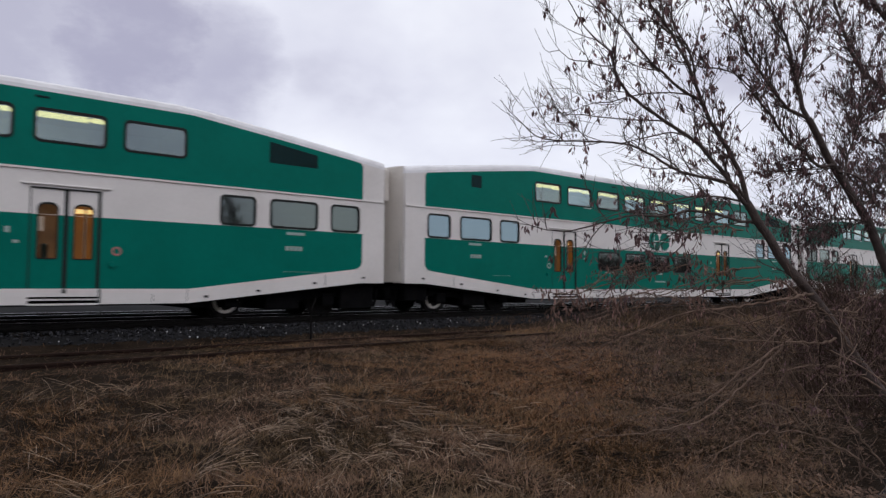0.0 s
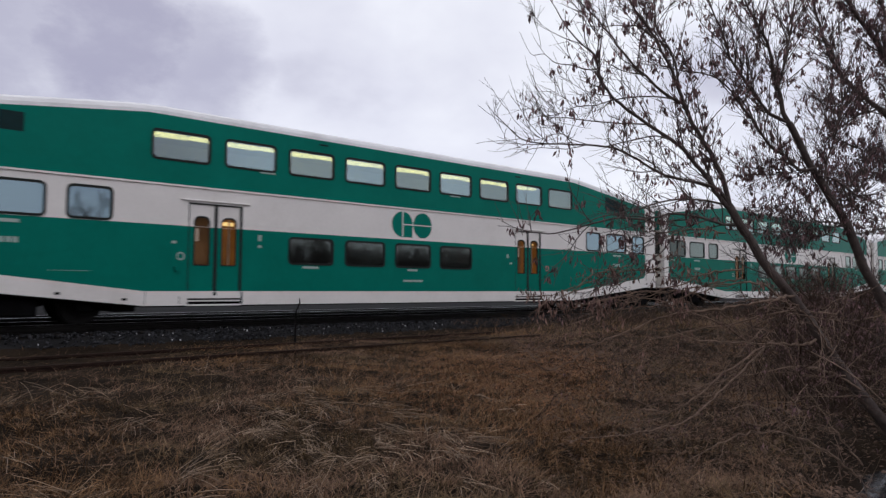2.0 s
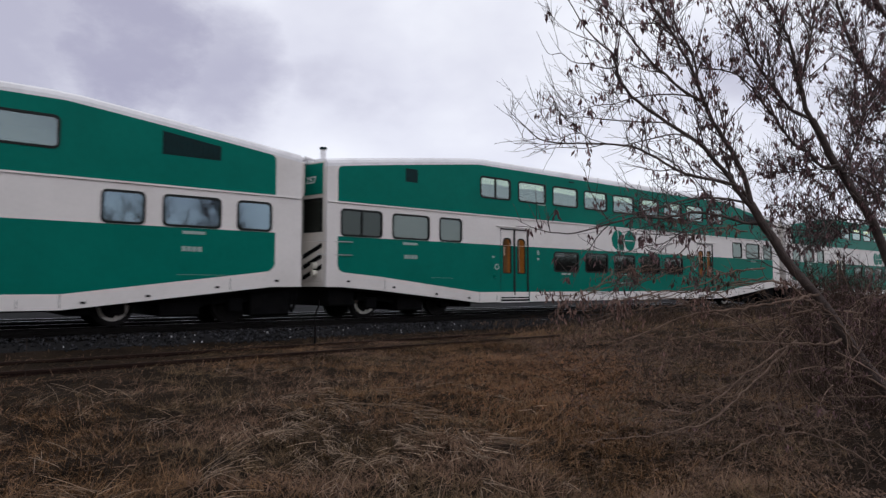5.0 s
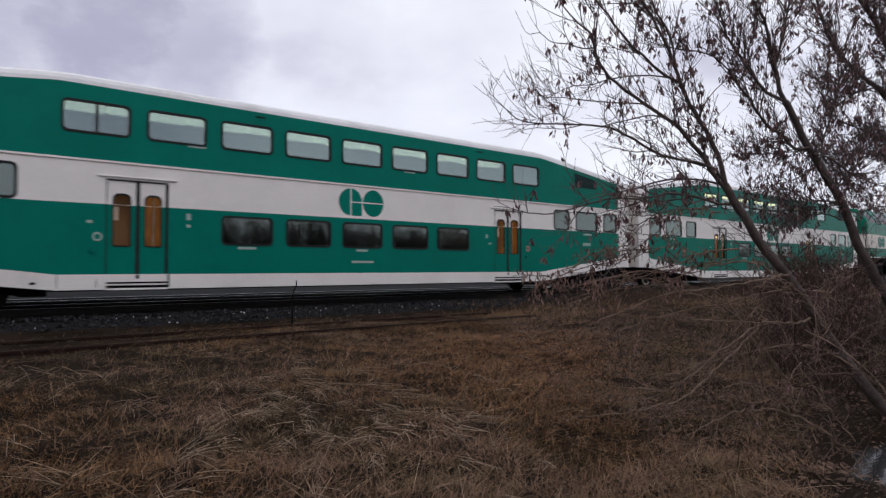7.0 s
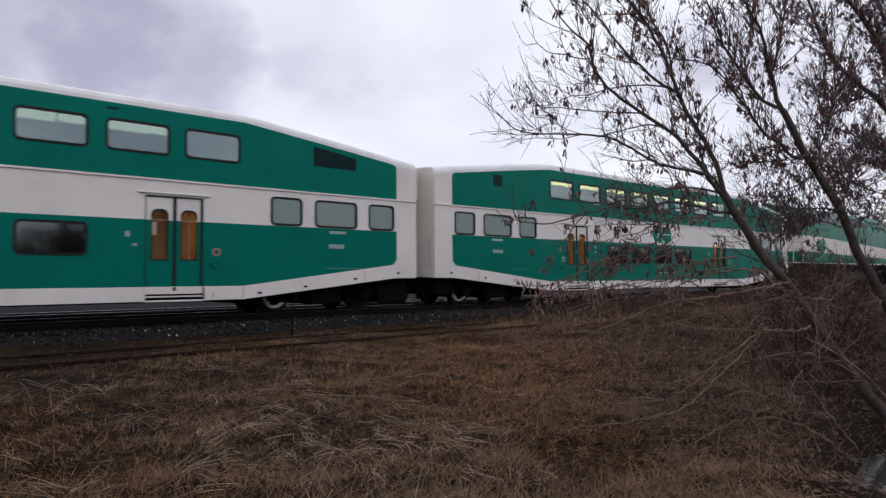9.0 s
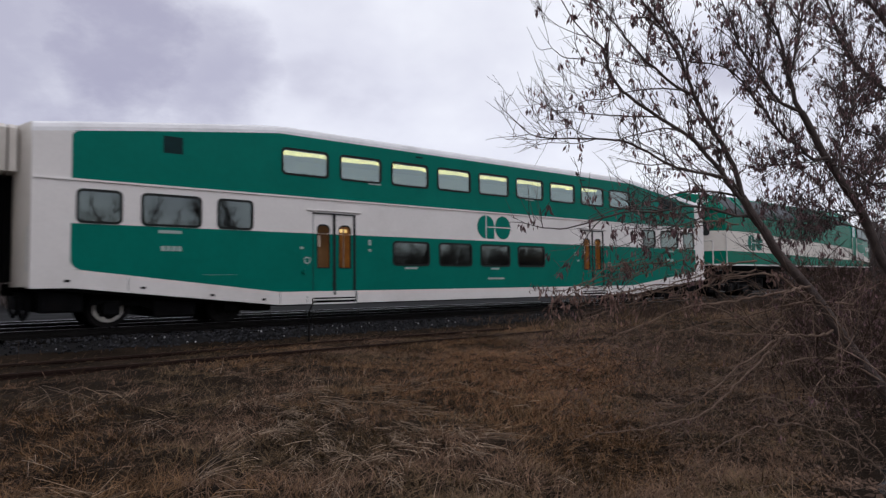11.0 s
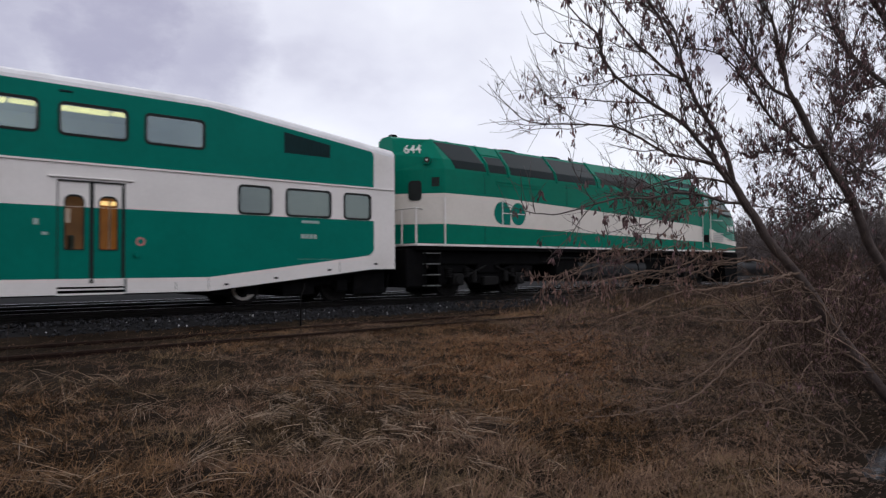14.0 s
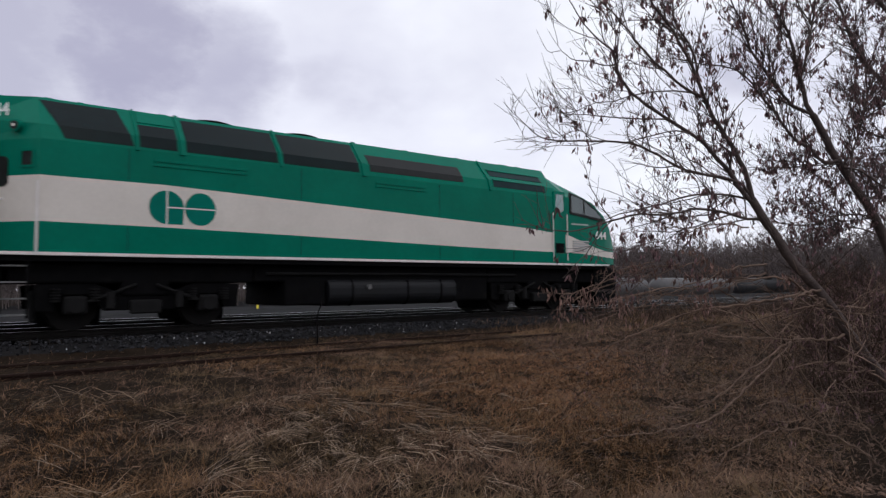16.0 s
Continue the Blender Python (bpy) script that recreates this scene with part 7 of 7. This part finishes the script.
PALESTONE = material("pale_ballast_stone", (0.33, 0.325, 0.335), 0.85, spec=0.2, vary=0.2, scale=20, fine=90, bump=0.1, island=0.4)
build_ballast()

# ---------------------------------------------------------------- beyond the line


def bare_wood(name, n, place, h_lo, h_hi, seed, label, sides=9):
    """A far belt of leafless trees: trunks with fans of thin limbs."""
    rg = random.Random(seed)
    v, f = [], []

    def sliver(a, b, w0, w1):
        d = (b - a).normalized()
        s = d.cross(Vector((rg.uniform(-1, 1), rg.uniform(-1, 1), 0.2))).normalized()
        k = len(v)
        v.extend([a - s * w0, a + s * w0, b + s * w1, b - s * w1])
        f.append((k, k + 1, k + 2, k + 3))
    for _ in range(n):
        x, y = place(rg)
        z = far_level(y)
        h = rg.uniform(h_lo, h_hi)
        top = Vector((x + rg.uniform(-0.1, 0.1) * h, y, z + h))
        foot = Vector((x, y, z - 0.2))
        sliver(foot, top, 0.008 * h, 0.003 * h)
        for k in range(sides):
            u = rg.uniform(0.15, 0.95)
            p = foot.lerp(top, u)
            a = rg.uniform(0, 6.28)
            l = h * rg.uniform(0.12, 0.34) * (1.2 - 0.7 * u)
            q = p + Vector((math.cos(a) * l * 0.7, math.sin(a) * l * 0.7, l))
            sliver(p, q, 0.0050 * h, 0.0025 * h)
            for _ in range(7):
                p2 = p.lerp(q, rg.uniform(0.3, 0.9))
                sliver(p2, p2 + Vector((rg.uniform(-1, 1), rg.uniform(-1, 1), rg.uniform(0.2, 1.2))) * l * 0.55, 0.0045 * h, 0.002 * h)
    return tagged(raw(name, v, f, WOOD), label, "woods", kind="stuff")


def far_level(y):
    return -0.35 - 1.9 * ease(40, 55, y)


def east_belt(rg):
    a, d = radians(rg.uniform(-30, 86)), rg.uniform(120, 215)
    return d * math.sin(a), max(d * math.cos(a), 26.0)


def thicket_belt(rg):
    a, d = radians(rg.uniform(38, 84)), rg.uniform(125, 200)
    return d * math.sin(a), max(d * math.cos(a), 26.0)


def near_belt(rg):
    return rg.uniform(110, 260), rg.uniform(-70, 5)


def line_end(rg):
    return rg.uniform(330, 420), rg.uniform(-30, 60)


def back_belt(rg):
    return rg.uniform(-90, 130), rg.uniform(-46, -28)


bare_wood("far_woods", 4200, east_belt, 7.0, 12.5, 41, "grey-brown belt of leafless trees beyond the yard")
bare_wood("far_thicket", 6000, thicket_belt, 5.5, 10.3, 45, "dense brown-grey thicket at the foot of the far woods", 7)
bare_wood("near_woods", 500, near_belt, 3.2, 6.2, 44, "leafless trees beside the line far ahead")
bare_wood("line_end_woods", 260, line_end, 9, 14, 42, "leafless trees where the line ends, haze put into their colour")
bare_wood("rear_tall_trees", 30, back_belt, 5.5, 7.2, 46, "taller leafless trees among the woods across the meadow", 14)
bare_wood("rear_woods", 3000, back_belt, 4.3, 6.3, 43, "leafless trees on the far side of the meadow")


def tank_wagon(x, y, mat, label):
    w = thing("tank_wagon", label, "tank wagon", "tank wagons in the yard")
    z = far_level(y)
    bm = B()
    seg = 20
    rings_ = [(-9.4, 0.35), (-9.25, 0.8), (-8.9, 1.18), (-8.5, 1.32), (8.5, 1.32), (8.9, 1.18), (9.25, 0.8), (9.4, 0.35)]
    loops = [[bm.verts.new((a, r * math.cos(6.2832 * k / seg), 2.15 + r * math.sin(6.2832 * k / seg))) for k in range(seg)] for a, r in rings_]
    for p, q in zip(loops, loops[1:]):
        for k in range(seg):
            bm.faces.new((p[k], q[k], q[(k + 1) % seg], p[(k + 1) % seg]))
    bm.faces.new(loops[0]), bm.faces.new(list(reversed(loops[-1])))
    bmesh.ops.recalc_face_normals(bm, faces=bm.faces)
    part("barrel", bm, mat, w, smooth=True)
    bm = B()
    cyl(bm, (0, 0, 3.4), (0, 0, 3.85), 0.45, 14)
    part("dome", bm, DARK, w)
    bm = B()
    box(bm, -1.4, 1.4, -0.9, 0.9, 3.46, 3.52)
    for a in (-1.4, 0, 1.4):
        for b in (-0.9, 0.9):
            cyl(bm, (a, b, 3.3), (a, b, 4.05), 0.03, 5)
    part("walkway", bm, DARK, w)
    bm = B()
    box(bm, -9.9, 9.9, -1.3, 1.3, 0.95, 1.12, 0.02)
    part("underframe", bm, TANKG, w)
    for a in (-7.4, 7.4):
        bm = B()
        box(bm, a - 1.2, a + 1.2, -1.1, 1.1, 0.45, 0.85, 0.06)
        part("bogie_frame", bm, DARK, w)
        for d in (-0.85, 0.85):
            bm = B()
            cyl(bm, (a + d, -0.8, 0.46), (a + d, 0.8, 0.46), 0.44, 18)
            part("wheelset", bm, DARK, w)
    w.matrix_basis = pose(x, y, z)
    return w


for i, (dx, m, lab) in enumerate(((62.9, TANKG, "dusty grey tank wagon standing in the yard"), (83.9, TANKG, "dusty grey tank wagon standing in the yard"), (104.9, TANKB, "black tank wagon standing in the yard"),
                                  (125.9, TANKB, "black tank wagon standing in the yard"), (146.9, TANKG, "dusty grey tank wagon standing in the yard"))):
    tank_wagon(dx, 50.0, m, lab)
bm = B()
box(bm, 15.1, 15.22, 36.4, 36.52, -0.5, 0.30, 0.01)
tagged(part("marker_post", bm, YELLOW, label="short yellow marker post beyond the tracks"), category="post")

# ---------------------------------------------------------------- the moving train


def run_of_train(t):
    u = (t - 8) / 8
    drift = 0.17 * (ease(2.5, 3.0, t) - ease(3.2, 5.5, t))
    return -drift - 42.901 * u + 0.1885 * u ** 2 - 1.0145 * u ** 3 + 0.5540 * u ** 4 - 21.31


def motions():
    times = [i * 0.5 for i in range(33)]
    for ob, x in ((coach_a, -25.91), (coach_b, 0.0), (coach_c, 25.91), (coach_d, 51.82), (loco, 75.04)):
        walk(ob, [(t, pose(run_of_train(t) + x, TRACK_Y, 0)) for t in times])
        for w in [c for c in ob.children if c.name.startswith("wheelset")]:
            r = w.location.z
            walk(w, [(k * 0.1, pose(w.location.x, 0, r, 0, math.degrees((run_of_train(k * 0.1) - run_of_train(0)) / r), 0)) for k in range(161)])


motions()
